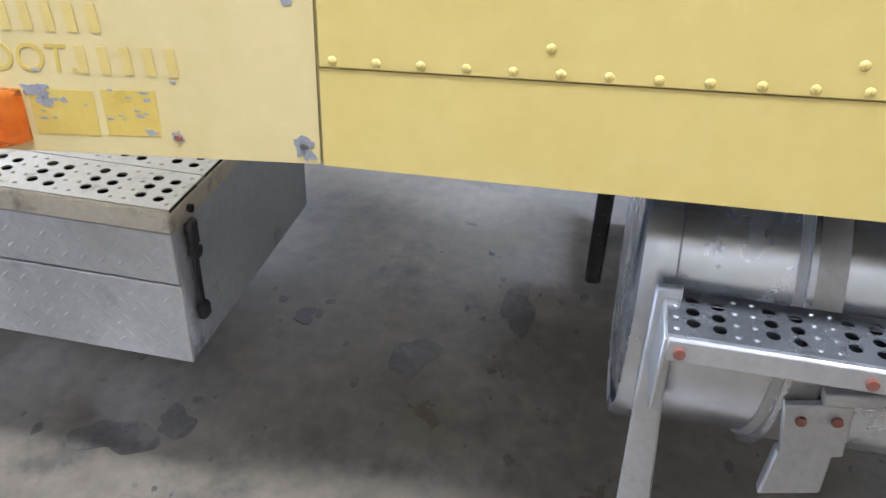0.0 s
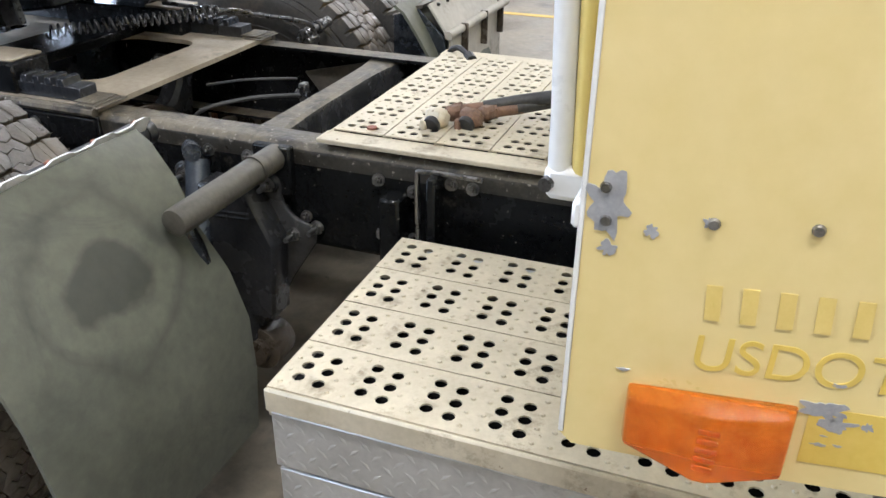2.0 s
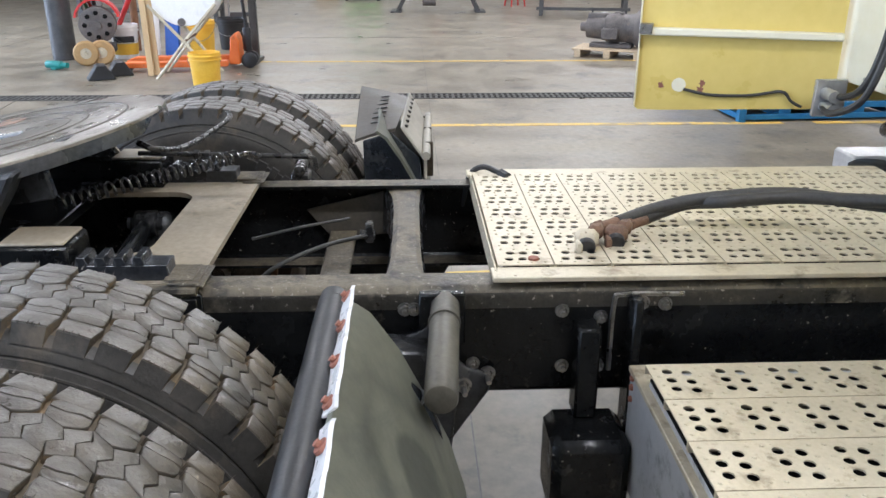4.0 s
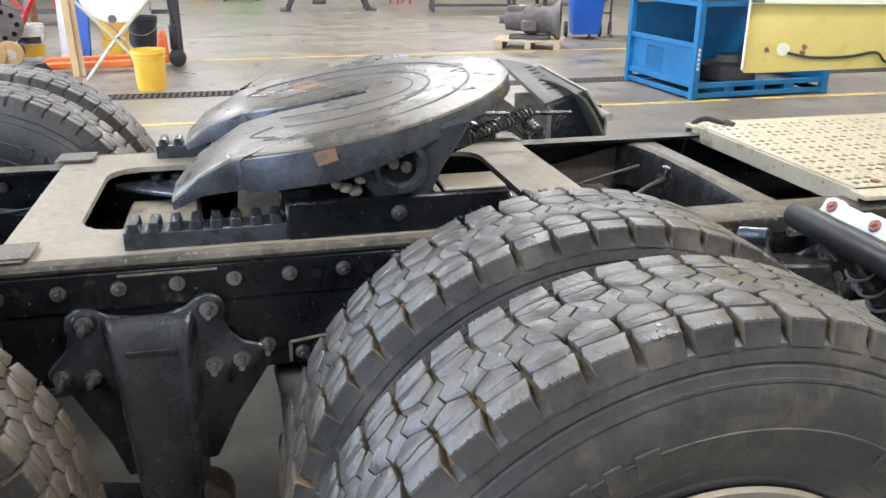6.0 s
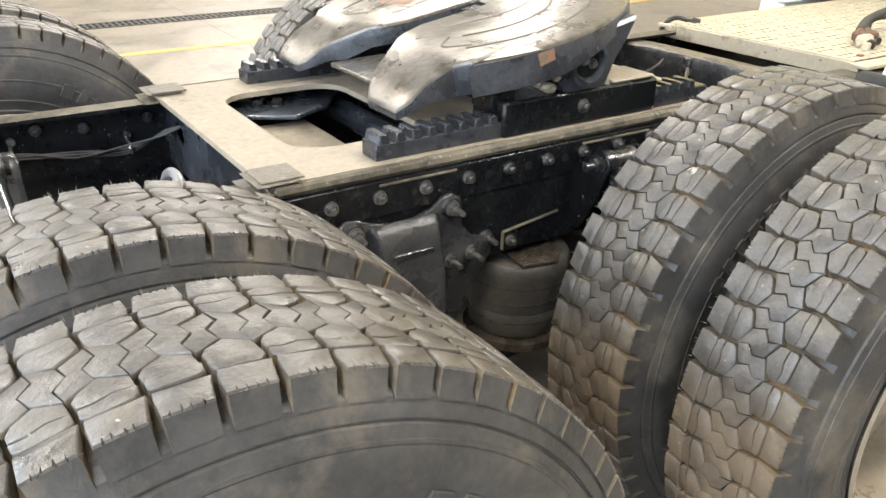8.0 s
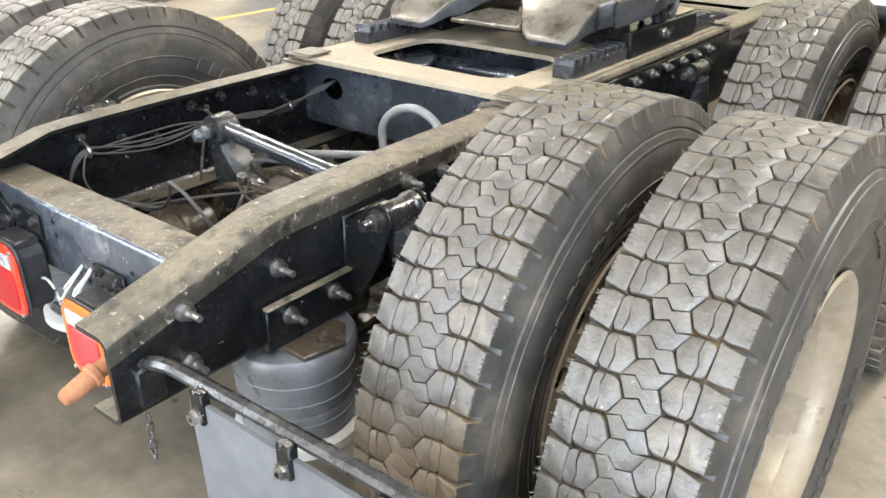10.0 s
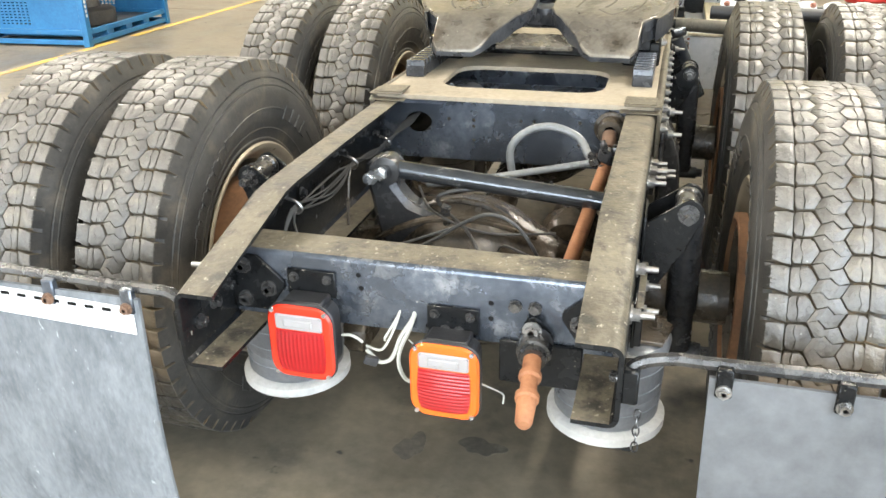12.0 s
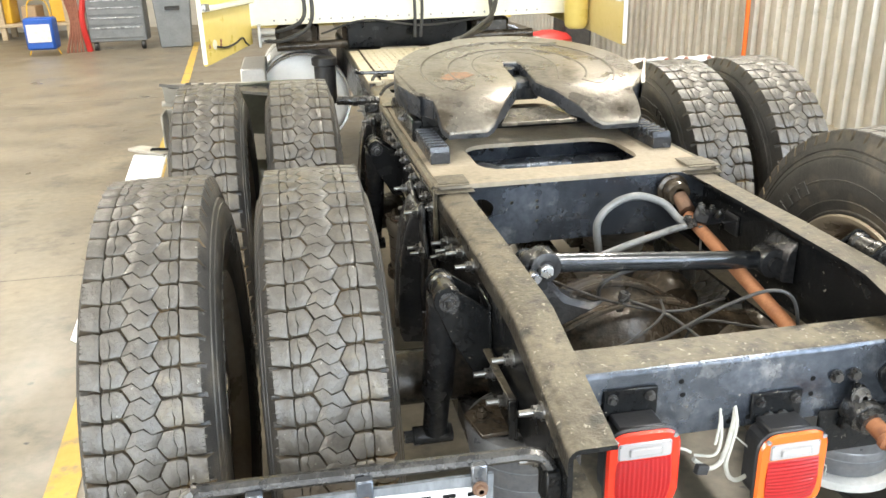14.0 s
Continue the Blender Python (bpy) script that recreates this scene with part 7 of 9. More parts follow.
for y0, y1, z0, z1 in ((0.250, 0.353, 0.975, 1.046), (0.366, 0.450, 0.985, 1.056)):
    bm = bm_new()
    prism(bm, [(y0, z0), (y1, z0 + 0.007), (y1, z1 + 0.007), (y0, z1)], "x", 0.0, 0.0008)
    part("unfaded_patch", bm, M["yellow_mark"], fr, "brighter unfaded paint square")


def blob(cy, cz, r, seed, sy=1.0, sz=1.0):
    rnd = random.Random(seed)
    n = 36
    ph = [rnd.uniform(0, 6.28) for _ in range(7)]
    out = []
    for k in range(n):
        a = 2 * math.pi * k / n
        q = r * (0.82 + sum(0.09 * math.sin((j + 2) * a + ph[j]) for j in range(7)) + rnd.uniform(-0.08, 0.08))
        out.append((cy + sy * max(q, 0.25 * r) * math.cos(a), cz + sz * max(q, 0.25 * r) * math.sin(a)))
    return out


for k, (cy, cz, r, sy, sz) in enumerate(((0.026, 1.238, 0.030, 0.8, 1.2), (0.262, 1.045, 0.019, 1.3, 0.7), (0.275, 1.030, 0.015, 1.3, 0.7), (0.305, 1.034, 0.006, 1, 1), (0.435, 0.997, 0.008, 1.2, 0.8), (0.667, 1.001, 0.018, 1.0, 1.2), (0.654, 1.215, 0.014, 1.0, 1.0), (0.122, 1.232, 0.006, 1, 1), (0.432, 1.058, 0.007, 1.3, 0.4), (0.03, 1.19, 0.010, 1, 1.0), (0.475, 0.995, 0.009, 1.2, 1.0), (0.07, 1.215, 0.008, 1, 1))):
    bm = bm_new()
    prism(bm, blob(cy, cz, r, k, sy, sz), "x", 0.0, 0.0011)
    part("paint_chip", bm, M["primer"], fr, "bare grey paint chip")
for cy, cz in ((0.022, 1.255), (0.025, 1.22), (0.126, 1.232), (0.217, 1.24), (0.476, 0.994), (0.667, 1.003)):
    bm = bm_new()
    cyl(bm, (0.0, cy, cz), (0.004, cy, cz), 0.0065, 0.005, seg=12)
    part("rivet", bm, M["rust_bolt"] if cz < 1.0 else M["bolt"], fr)
rnd = random.Random(21)
for k in range(16):
    cy, cz = rnd.choice(((0.30, 1.0), (0.41, 1.02), (0.33, 1.03), (0.44, 1.04))) if k < 12 else (0.10 + 0.1 * k % 0.5, 1.06)
    bm = bm_new()
    prism(bm, blob(cy + rnd.uniform(-0.04, 0.012), cz + rnd.uniform(-0.015, 0.02), rnd.uniform(0.002, 0.005), 40 + k, 1.6, 0.6), "x", 0.0, 0.0012)
    part("paint_chip", bm, M["primer"], fr, "bare grey paint chip")
# ghost lettering: the readable word, and bars for the numbers
tc = bpy.data.curves.new("lettering", "FONT")
tc.body, tc.size, tc.extrude, tc.align_x, tc.shear = "USDOT.", 0.060, 0.0004, "LEFT", 0.1
to = bpy.data.objects.new("lettering", tc)
scene.collection.objects.link(to)
dg = bpy.context.evaluated_depsgraph_get()
tm_ = bpy.data.meshes.new_from_object(to.evaluated_get(dg))
bpy.data.objects.remove(to)
tm_.materials.clear()
tm_.materials.append(M["yellow_mark"])
lt = new("lettering", tm_)
lt.parent = fr
SL = Matrix.Translation((0.0006, 0.126, 1.066)) @ Matrix.Rotation(radians(3.4), 4, "X")
lt.matrix_basis = SL @ pose(0, 0, 0, 90, 0, 90)
tagged(lt, "faded ghost lettering")
for z0, a0, n in ((0.060, 0.010, 8), (0.0, 0.215, 5)):
    for k in range(n):
        bm = bm_new()
        box(bm, (0.0, a0 + 0.034 * k, z0), (0.0008, a0 + 0.034 * k + 0.015, z0 + 0.040), 0, m=SL)
        part("number_bar", bm, M["yellow_ghost"], fr, "faded unreadable bar")

fl = fairing(-1)
bm = bm_new()
box(bm, (0.004, 0.0, 1.235), (0.045, 0.75, 1.265), 0.006)
part("fairing_rib", bm, M["cream"], fl, "pale yellow stiffening rib")
bm = bm_new()
box(bm, (0.003, 0.0, 1.24), (0.055, 0.05, 1.28), 0.003)
part("rib_clip", bm, M["bolt"], fl)
bm = bm_new()
cyl(bm, (0.0035, 0.17, 1.04), (0.006, 0.17, 1.04), 0.028, seg=18)
part("plugged_hole", bm, M["cream"], fl)
for cy, cz in ((0.10, 1.035), (0.26, 1.05), (0.255, 1.025)):
    bm = bm_new()
    prism(bm, blob(cy, cz, 0.014, int(cy * 100)), "x", 0.004, 0.006)
    part("paint_chip", bm, M["rust_bolt"], fl)
bm = bm_new()
tube(bm, [(0.012, 0.19, 1.025), (0.015, 0.30, 1.008), (0.015, 0.45, 1.015), (0.015, 0.56, 1.035), (0.02, 0.60, 1.00), (0.02, 0.64, 0.98)], 0.006, 6)
part("lamp_cable", bm, M["hose"], fl)
# rounded yellow post at the cab's rear corner
bm = bm_new()
lathe(bm, [(0.985, 0.001), (0.985, 0.05), (1.0, 0.072), (1.03, 0.082), (2.94, 0.082), (2.94, 0.001)], "z", 28, m=pose(1.15, 3.33, 0))
part("corner_post", bm, M["yellow"], truck, "rounded yellow cab corner post")
# curled rubber pad and pale box of the left guard
bm = bm_new()
nu, nv = 10, 8
grid = []
for i in range(nu + 1):
    u = i / nu
    row = []
    for j in range(nv + 1):
        v = j / nv
        rear = Vector((-0.80, 1.574, 0.930)).lerp(Vector((-1.40, 1.568, 1.016)), u ** 0.8)
        front = Vector((-0.80, 1.717, 0.970)).lerp(Vector((-1.38, 1.765, 0.972)), u)
        p = rear.lerp(front, v)
        p.z += 0.004 * math.sin(math.pi * v)
        row.append(p)
    grid.append(row)
top = [[bm.verts.new(p) for p in r] for r in grid]
bot = [[bm.verts.new(p - Vector((0, 0.004, 0.012))) for p in r] for r in grid]
for i in range(nu):
    for j in range(nv):
        bm.faces.new((top[i][j], top[i + 1][j], top[i + 1][j + 1], top[i][j + 1]))
        bm.faces.new((bot[i][j], bot[i][j + 1], bot[i + 1][j + 1], bot[i + 1][j]))
    for j in (0, nv):
        bm.faces.new((top[i][j], top[i + 1][j], bot[i + 1][j], bot[i][j]))
for j in range(nv):
    for i in (0, nu):
        bm.faces.new((top[i][j], top[i][j + 1], bot[i][j + 1], bot[i][j]))
pd = part("guard_pad", bm, M["airbag_dark"], truck, "curled dark rubber pad on the mud guard", angle=50)
for k in range(7):
    u = 0.18 + 0.105 * k
    i, j = int(u * nu), 4
    q = grid[i][j].lerp(grid[i + 1][j], u * nu - i) + Vector((0, 0, 0.001))
    bm = bm_new()
    obox(bm, q, (0.026, 0.050, 0.003), rx=9, ry=-2, bev=0.001)
    part("raised_mark", bm, M["black_plastic"], pd, "raised unreadable mark")
gbx = new("guard_box")
gbx.parent = truck
tagged(gbx, "pale dusty sheet box of the left mud guard")
bm = bm_new()
q0, q1, q2, q3 = Vector((-0.80, 1.738, 0.975)), Vector((-1.42, 1.768, 0.985)), Vector((-1.42, 1.835, 0.872)), Vector((-0.80, 1.812, 0.868))
a = [bm.verts.new(p) for p in (q0, q1, q2, q3)]
b = [bm.verts.new(p - Vector((0, 0.006, 0.004))) for p in (q0, q1, q2, q3)]
bm.faces.new(a)
bm.faces.new(b)
for k in range(4):
    bm.faces.new((a[k], a[(k + 1) % 4], b[(k + 1) % 4], b[k]))
part("box_panel", bm, M["guard_pale"], gbx)
bm = bm_new()
box(bm, (-1.42, 1.815, 0.58), (-0.80, 1.826, 0.86), 0.003)
box(bm, (-1.43, 1.66, 0.60), (-1.42, 1.826, 0.86), 0.003)
part("box_front", bm, M["guard_pale"], gbx)
bm = bm_new()
prism(bm, [(1.60, 0.72), (1.60, 0.925), (1.70, 0.955), (1.80, 0.86), (1.815, 0.72)], "x", -0.805, -0.795, bev=0.003)
part("box_end", bm, M["steel_dark"], gbx, "dark bent sheet end of the box")
bm = bm_new()
tube(bm, [(-0.78, 1.822, 0.872), (-1.44, 1.845, 0.880)], 0.016, 10, smooth=False)
part("box_bar", bm, M["guard_pale"], gbx, "pale painted tube along the box")
for x in (-0.92, -1.16, -1.38):
    bm = bm_new()
    box(bm, (x - 0.005, 1.822, 0.76), (x + 0.005, 1.852, 0.892), 0.003)
    part("box_hook", bm, M["axle"], gbx)
rv0 = None
for k in range(7):
    x = -0.86 - 0.085 * k
    if rv0 is None:
        bm = bm_new()
        cyl(bm, (0, 0, -0.002), (0, 0.003, 0.006), 0.007, seg=10)
        rv0 = part("rivet", bm, M["bolt_dark"], gbx)
        rv0.matrix_basis = pose(x, 1.752, 0.962)
    else:
        twin(rv0, gbx, pose(x, 1.752 + 0.004 * k, 0.962))
# black brackets between the box and the tank
bm = bm_new()
box(bm, (0.50, 3.10, 0.74), (0.62, 3.14, 0.90), 0.004)
cyl(bm, (0.56, 3.12, 0.70), (0.56, 3.12, 0.75), 0.02, seg=10)
part("hanger_bracket", bm, M["frame"], truck)
bm = bm_new()
box(bm, (0.84, 3.79, 0.62), (0.92, 3.82, 0.94), 0.006)
cyl(bm, (0.86, 3.80, 0.80), (0.84, 3.72, 0.80), 0.012, seg=8)
cyl(bm, (0.90, 3.80, 0.87), (0.90, 3.74, 0.87), 0.016, seg=8)
cyl(bm, (0.85, 3.80, 0.90), (0.85, 3.75, 0.90), 0.016, seg=8)
box(bm, (0.84, 3.700, 0.905), (0.90, 3.79, 0.940), 0.004)
box(bm, (0.85, 3.735, 0.855), (0.90, 3.79, 0.895), 0.004)
cyl(bm, (0.88, 3.79, 0.815), (0.88, 3.70, 0.822), 0.011, 0.004, seg=8)
part("tank_bracket", bm, M["frame"], truck, "black tank bracket with studs")

# cab side ahead of the fairing: upper and lower skin with a rivet row
def seam(y):
    return 1.124 + 0.052 * (y - 3.388)


def skirt(y):
    return 0.977 + 0.034 * (y - 3.39)


bm = bm_new()
prism(bm, [(3.395, seam(3.395)), (5.4, seam(5.4)), (5.4, 2.95), (3.395, 2.95)], "x", 1.236, 1.243, bev=0.002)
part("cab_side_upper", bm, M["yellow"], truck, "glossy yellow cab side skin")
bm = bm_new()
prism(bm, [(3.395, skirt(3.395)), (4.15, skirt(4.15)), (4.35, skirt(4.15) + 0.012), (5.4, skirt(5.2)), (5.4, seam(5.4) - 0.002), (3.395, seam(3.395) - 0.002)], "x", 1.234, 1.2405)
part("cab_side_lower", bm, M["yellow"], truck, "glossy yellow lower cab skirt")
bm = bm_new()
box(bm, (1.232, 3.390, 0.98), (1.2375, 3.3945, 2.9), 0.001)
part("seam_strip", bm, M["seam"], truck)
bm = bm_new()
lathe(bm, [(0.0, 0.0068), (0.0008, 0.0064), (0.0022, 0.0047), (0.0028, 0.001)], "x", 12)
rv = part("rivet", bm, M["yellow"], truck)
rv.matrix_basis = pose(1.243, 3.415, seam(3.415) + 0.010)
for k in range(1, 26):
    twin(rv, truck, pose(1.243, 3.415 + 0.060 * k, seam(3.415 + 0.060 * k) + 0.010))
for k in range(5):
    twin(rv, truck, pose(1.243, 3.70 + 0.36 * k, seam(3.70 + 0.36 * k) + 0.042))
bm = bm_new()
box(bm, (-1.162, 3.42, 0.99), (-1.155, 5.4, 2.95), 0.002)
part("cab_side_left", bm, M["yellow"], truck)
# back wall of the cab with its openings closed, floor and corner panels
bm = bm_new()
box(bm, (-1.155, 3.43, 1.085), (1.22, 3.47, 2.95), 0.004)
bw = part("cab_back_wall", bm, M["cream"], truck, "cream cab back wall with rivet rows")
rb = None
for x in [-0.9 + 0.075 * k for k in range(25)]:
    for z in (1.115, 1.21):
        if rb is None:
            bm = bm_new()
            lathe(bm, [(0.0, 0.0075), (-0.003, 0.0065), (-0.0045, 0.001)], "y", 10)
            rb = part("rivet", bm, M["bolt"], bw)
            rb.matrix_basis = pose(x, 3.43, z)
        elif z < 1.2 or int(x * 40) % 3:
            twin(rb, bw, pose(x, 3.43, z))
bm = bm_new()
box(bm, (-1.15, 3.47, 1.09), (1.15, 5.4, 1.14), 0.004)
box(bm, (-0.42, 3.5, 0.90), (0.42, 5.3, 1.085), 0.01)
part("cab_floor", bm, M["frame"], truck)
bm = bm_new()
box(bm, (-1.155, 5.36, 0.9), (1.236, 5.398, 2.95), 0.004)
box(bm, (-1.162, 3.40, 2.95), (1.245, 5.4, 3.0), 0.004)
part("cab_shell", bm, M["yellow"], truck)
# clutter under the cab
bm = bm_new()
for x, z, r in ((-0.75, 0.98, 0.10), (-0.3, 0.96, 0.08), (0.2, 0.97, 0.09), (0.6, 0.98, 0.10)):
    obox(bm, (x, 3.75, z), (0.28, 0.3, 0.18), rz=10 * x, bev=0.03)
cyl(bm, (-0.9, 3.55, 0.93), (0.9, 3.55, 0.95), 0.03, seg=12)
part("gearbox", bm, M["axle"], truck)
bm = bm_new()
tube(bm, [(-0.75, 3.42, 1.5), (-0.70, 3.36, 1.25), (-0.72, 3.33, 1.12), (-0.85, 3.34, 1.06), (-0.98, 3.36, 1.05)], 0.013, 8)
tube(bm, [(-0.70, 3.42, 1.5), (-0.65, 3.35, 1.25), (-0.68, 3.31, 1.08), (-0.85, 3.30, 1.00), (-0.98, 3.33, 1.0)], 0.013, 8)
tube(bm, [(0.02, 3.42, 1.6), (0.03, 3.36, 1.2), (0.02, 3.33, 0.98)], 0.011, 8)
tube(bm, [(0.07, 3.42, 1.6), (0.08, 3.36, 1.2), (0.06, 3.33, 0.98)], 0.011, 8)
tube(bm, [(-0.6, 3.40, 1.02), (-0.3, 3.37, 1.10), (0.1, 3.38, 1.05), (0.55, 3.36, 1.09)], 0.007, 6)
part("cab_hose", bm, M["hose"], truck, "dark hoses hanging on the cab back")
bm = bm_new()
obox(bm, (-1.0, 3.36, 1.03), (0.02, 0.12, 0.14), bev=0.003)
for z in (1.05, 1.0):
    cyl(bm, (-1.0, 3.34, z), (-0.90, 3.33, z), 0.022, seg=10)
part("hose_plate", bm, M["alu"], truck)
# grab handle inside the rear edge of the fairing
bm = bm_new()
tube(bm, [(1.19, 2.661, 1.235), (1.19, 2.660, 1.30), (1.19, 2.652, 1.5), (1.19, 2.650, 2.3)], 0.0135, 12, smooth=False)
hd = part("grab_handle", bm, M["white"], truck, "white tubular grab handle")
bm = bm_new()
tube(bm, [(1.192, 2.686, 1.235), (1.192, 2.678, 1.5), (1.192, 2.675, 2.3)], 0.012, 12, smooth=False)
part("handle_post", bm, M["yellow"], hd)
bm = bm_new()
cyl(bm, (1.20, 2.652, 1.225), (1.212, 2.650, 1.225), 0.008, seg=10)
part("bolt", bm, M["bolt_dark"], hd)
bm = bm_new()
box(bm, (1.172, 2.646, 1.205), (1.205, 2.70, 1.245), 0.008)
box(bm, (1.20, 2.69, 1.205), (1.262, 2.705, 1.235), 0.004)
part("handle_foot", bm, M["white"], hd, "chipped white handle foot")

# a white board that leans on the tyres
wb = bm_new()
q = [(-1.49, 1.23, 0.78), (-1.345, 1.10, 0.80), (-1.62, 0.90, 0.006), (-1.86, 1.16, 0.006)]
f0 = [wb.verts.new(p) for p in q]
f1 = [wb.verts.new((p[0] + 0.006, p[1] + 0.004, p[2] + 0.003)) for p in q]
wb.faces.new(f0)
wb.faces.new(f1)
for k in range(4):
    wb.faces.new((f0[k], f0[(k + 1) % 4], f1[(k + 1) % 4], f1[k]))
board = tagged(part("leaning_board", wb, M["white"]), "white board leaning against the tyres", "board")
a_, b_ = Vector(q[0]), Vector(q[1])
bm = bm_new()
obox(bm, (a_ + b_) / 2 + Vector((0.01, 0.03, 0.012)), ((b_ - a_).length + 0.02, 0.07, 0.012), rz=math.degrees(math.atan2(b_.y - a_.y, b_.x - a_.x)), bev=0.002)
part("edge_strip", bm, M["guard_pale"], board, "pale strip with dark slots")
for f in (0.3, 0.62, 0.9):
    bm = bm_new()
    obox(bm, a_.lerp(b_, f) + Vector((0.008, 0.03, 0.019)), (0.035, 0.03, 0.005), rz=math.degrees(math.atan2(b_.y - a_.y, b_.x - a_.x)) + 35, bev=0.001)
    part("slot", bm, M["hole"], board)

# ---- floor marks ----
bm = bm_new()
box(bm, (-0.05, -0.3, 0.0005), (0.05, 14.0, 0.003), 0)
ln = part("floor_line", bm, M["line_yellow"])
ln.matrix_basis = pose(-1.60, -0.6, 0, 0, 0, 3.4)
tagged(ln, "worn yellow line painted on the floor", "floor marking", kind="structure")
bm = bm_new()
for y0, y1 in ((-6.0, 0.4), (0.7, 5.2), (5.5, 9.0)):
    box(bm, (-5.32, y0, 0.0005), (-5.23, y1, 0.003), 0)
tagged(part("floor_line", bm, M["line_yellow"]), "worn yellow line painted on the floor", "floor marking", kind="structure")
bm = bm_new()
box(bm, (-9.4, -1.5, 0.0005), (-9.32, 9.0, 0.0028), 0)
tagged(part("floor_line", bm, M["line_yellow"]), "faint yellow line painted on the floor", "floor marking", kind="structure")
bm = bm_new()
for x0, y0, x1, y1 in ((-24, 1.97, 3.7, 1.97), (-24, 7.5, 3.7, 7.5), (-24, -4.5, 3.7, -4.5), (-12.2, -10, -12.2, 17), (3.2, -10, 3.2, 17)):
    box(bm, (min(x0, x1) - 0.0028, min(y0, y1) - 0.0028, 0.0004), (max(x0, x1) + 0.0028, max(y0, y1) + 0.0028, 0.0018), 0)
tagged(part("floor_joint", bm, M["stain"]), "dark saw-cut floor joints", "floor joint", kind="structure")
bm = bm_new()
box(bm, (-6.86, -8, 0.0004), (-6.58, 14, 0.002), 0)
tagged(part("drain_channel", bm, M["hole"]), "dark floor drain channel", "drain", kind="structure")
bm = bm_new()
y = -6.0
while y < 9.0:
    box(bm, (-6.85, y, 0.0022), (-6.59, y + 0.028, 0.006), 0)
    y += 0.06
for x in (-6.87, -6.74, -6.60):
    box(bm, (x, -8, 0.0022), (x + 0.022, 14, 0.007), 0)
tagged(part("drain_grate", bm, M["grate"], kind="stuff"), "rusty steel drain grate in the floor", "drain grate")

rnd = random.Random(5)


def stain_outline(x, y, r, sx, sy, rough):
    ph = [rnd.uniform(0, 6.28) for _ in range(6)]
    out = []
    for k in range(40):
        a = 2 * math.pi * k / 40
        q = r * (1 + rough * sum(math.sin((j + 2) * a + ph[j]) / (j + 1.5) for j in range(6)))
        out.append((x + sx * q * math.cos(a), y + sy * q * math.sin(a)))
    return out


for x, y, r, sx, sy in ((0.98, 2.72, 0.085, 0.7, 1.2), (0.90, 2.84, 0.05, 1.0, 1.0), (0.26, 2.66, 0.10, 1.6, 0.8), (0.62, 2.62, 0.05, 1.5, 0.7), (0.50, 3.36, 0.07, 1.3, 0.8), (0.20, 3.62, 0.08, 1.6, 0.6), (0.40, 3.0, 0.035, 1, 1), (0.03, -0.50, 0.05, 1.2, 0.8), (-0.17, -0.55, 0.05, 0.8, 1.2), (-0.07, -0.32, 0.04, 1, 1), (0.25, -0.75, 0.03, 1, 1)):
    bm = bm_new()
    prism(bm, stain_outline(x, y, r, sx, sy, 0.28), "z", 0.0003, 0.0012)
    tagged(part("oil_stain", bm, M["stain"]), "dark old oil stain on the concrete floor", "stain", kind="structure")
bm = bm_new()
for k in range(120):
    x, y = rnd.uniform(-0.1, 1.5), rnd.uniform(2.3, 4.4)
    prism(bm, stain_outline(x, y, rnd.choice((0.004, 0.006, 0.006, 0.010, 0.014)), rnd.uniform(0.8, 1.8), 1, 0.25)[::4], "z", 0.0003, 0.0011)
tagged(part("oil_drips", bm, M["stain"], kind="stuff"), "scattered dark drips on the concrete floor", "stain")

# ---- ceiling lamps, added out of view ----
bm = bm_new()
box(bm, (-0.3, -1.25, 0.0), (0.3, 1.25, 0.12), 0.01)
M["lamp_tube"] = glow("lamp_tube", (1.0, 0.95, 0.86), 6.0)
M["lamp_case"] = mat("lamp_case", (0.7, 0.7, 0.68), (0.8, 0.8, 0.78), 0.4, 0, 3, 0)
lampt = None
for lx, ly, watts in LAMPS:
    if lampt is None:
        lampt = thing("ceiling_lamp", (lx, ly, 5.68), "white ceiling lamp added out of view", "lamp", "ceiling lamps")
        part("lamp_case", bm, M["lamp_case"], lampt)
        for x in (-0.18, 0, 0.18):
            b2 = bm_new()
            cyl(b2, (x, -1.15, -0.02), (x, 1.15, -0.02), 0.018, seg=10)
            part("lamp_tube", b2, M["lamp_tube"], lampt)
        for yy in (-0.9, 0.9):
            b2 = bm_new()
            cyl(b2, (0, yy, 0.11), (0, yy, 0.33), 0.008, seg=8)
            part("hanger_rod", b2, M["bolt"], lampt)
    else:
        copy_thing(lampt, pose(lx, ly, 5.68))

# ---- workshop things ----
M["blue"] = mat("blue_steel_paint", (0.012, 0.12, 0.30), (0.025, 0.19, 0.42), 0.45, 0, 5, 0.1, 60, (0.10, 0.16, 0.22), 5, 0.63)
M["blue_plastic"] = mat("blue_plastic", (0.012, 0.075, 0.37), (0.024, 0.11, 0.49), 0.4, 0, 3, 0.05, 60)
M["wood"] = mat("pallet_wood", (0.40, 0.31, 0.20), (0.56, 0.45, 0.31), 0.75, 0, 6, 0.3, 40, (0.25, 0.19, 0.12), 5, 0.58, stretch=(1, 6, 6))
M["iron"] = mat("dirty_cast_iron", (0.07, 0.062, 0.058), (0.17, 0.15, 0.14), 0.6, 0.2, 7, 0.4, 40, (0.22, 0.16, 0.12), 5, 0.6)
M["engine"] = mat("dark_engine_paint", (0.015, 0.03, 0.03), (0.05, 0.07, 0.065), 0.5, 0.1, 7, 0.3, 40)
M["red"] = mat("red_paint", (0.42, 0.02, 0.018), (0.55, 0.035, 0.03), 0.4, 0, 6, 0.05, 60)
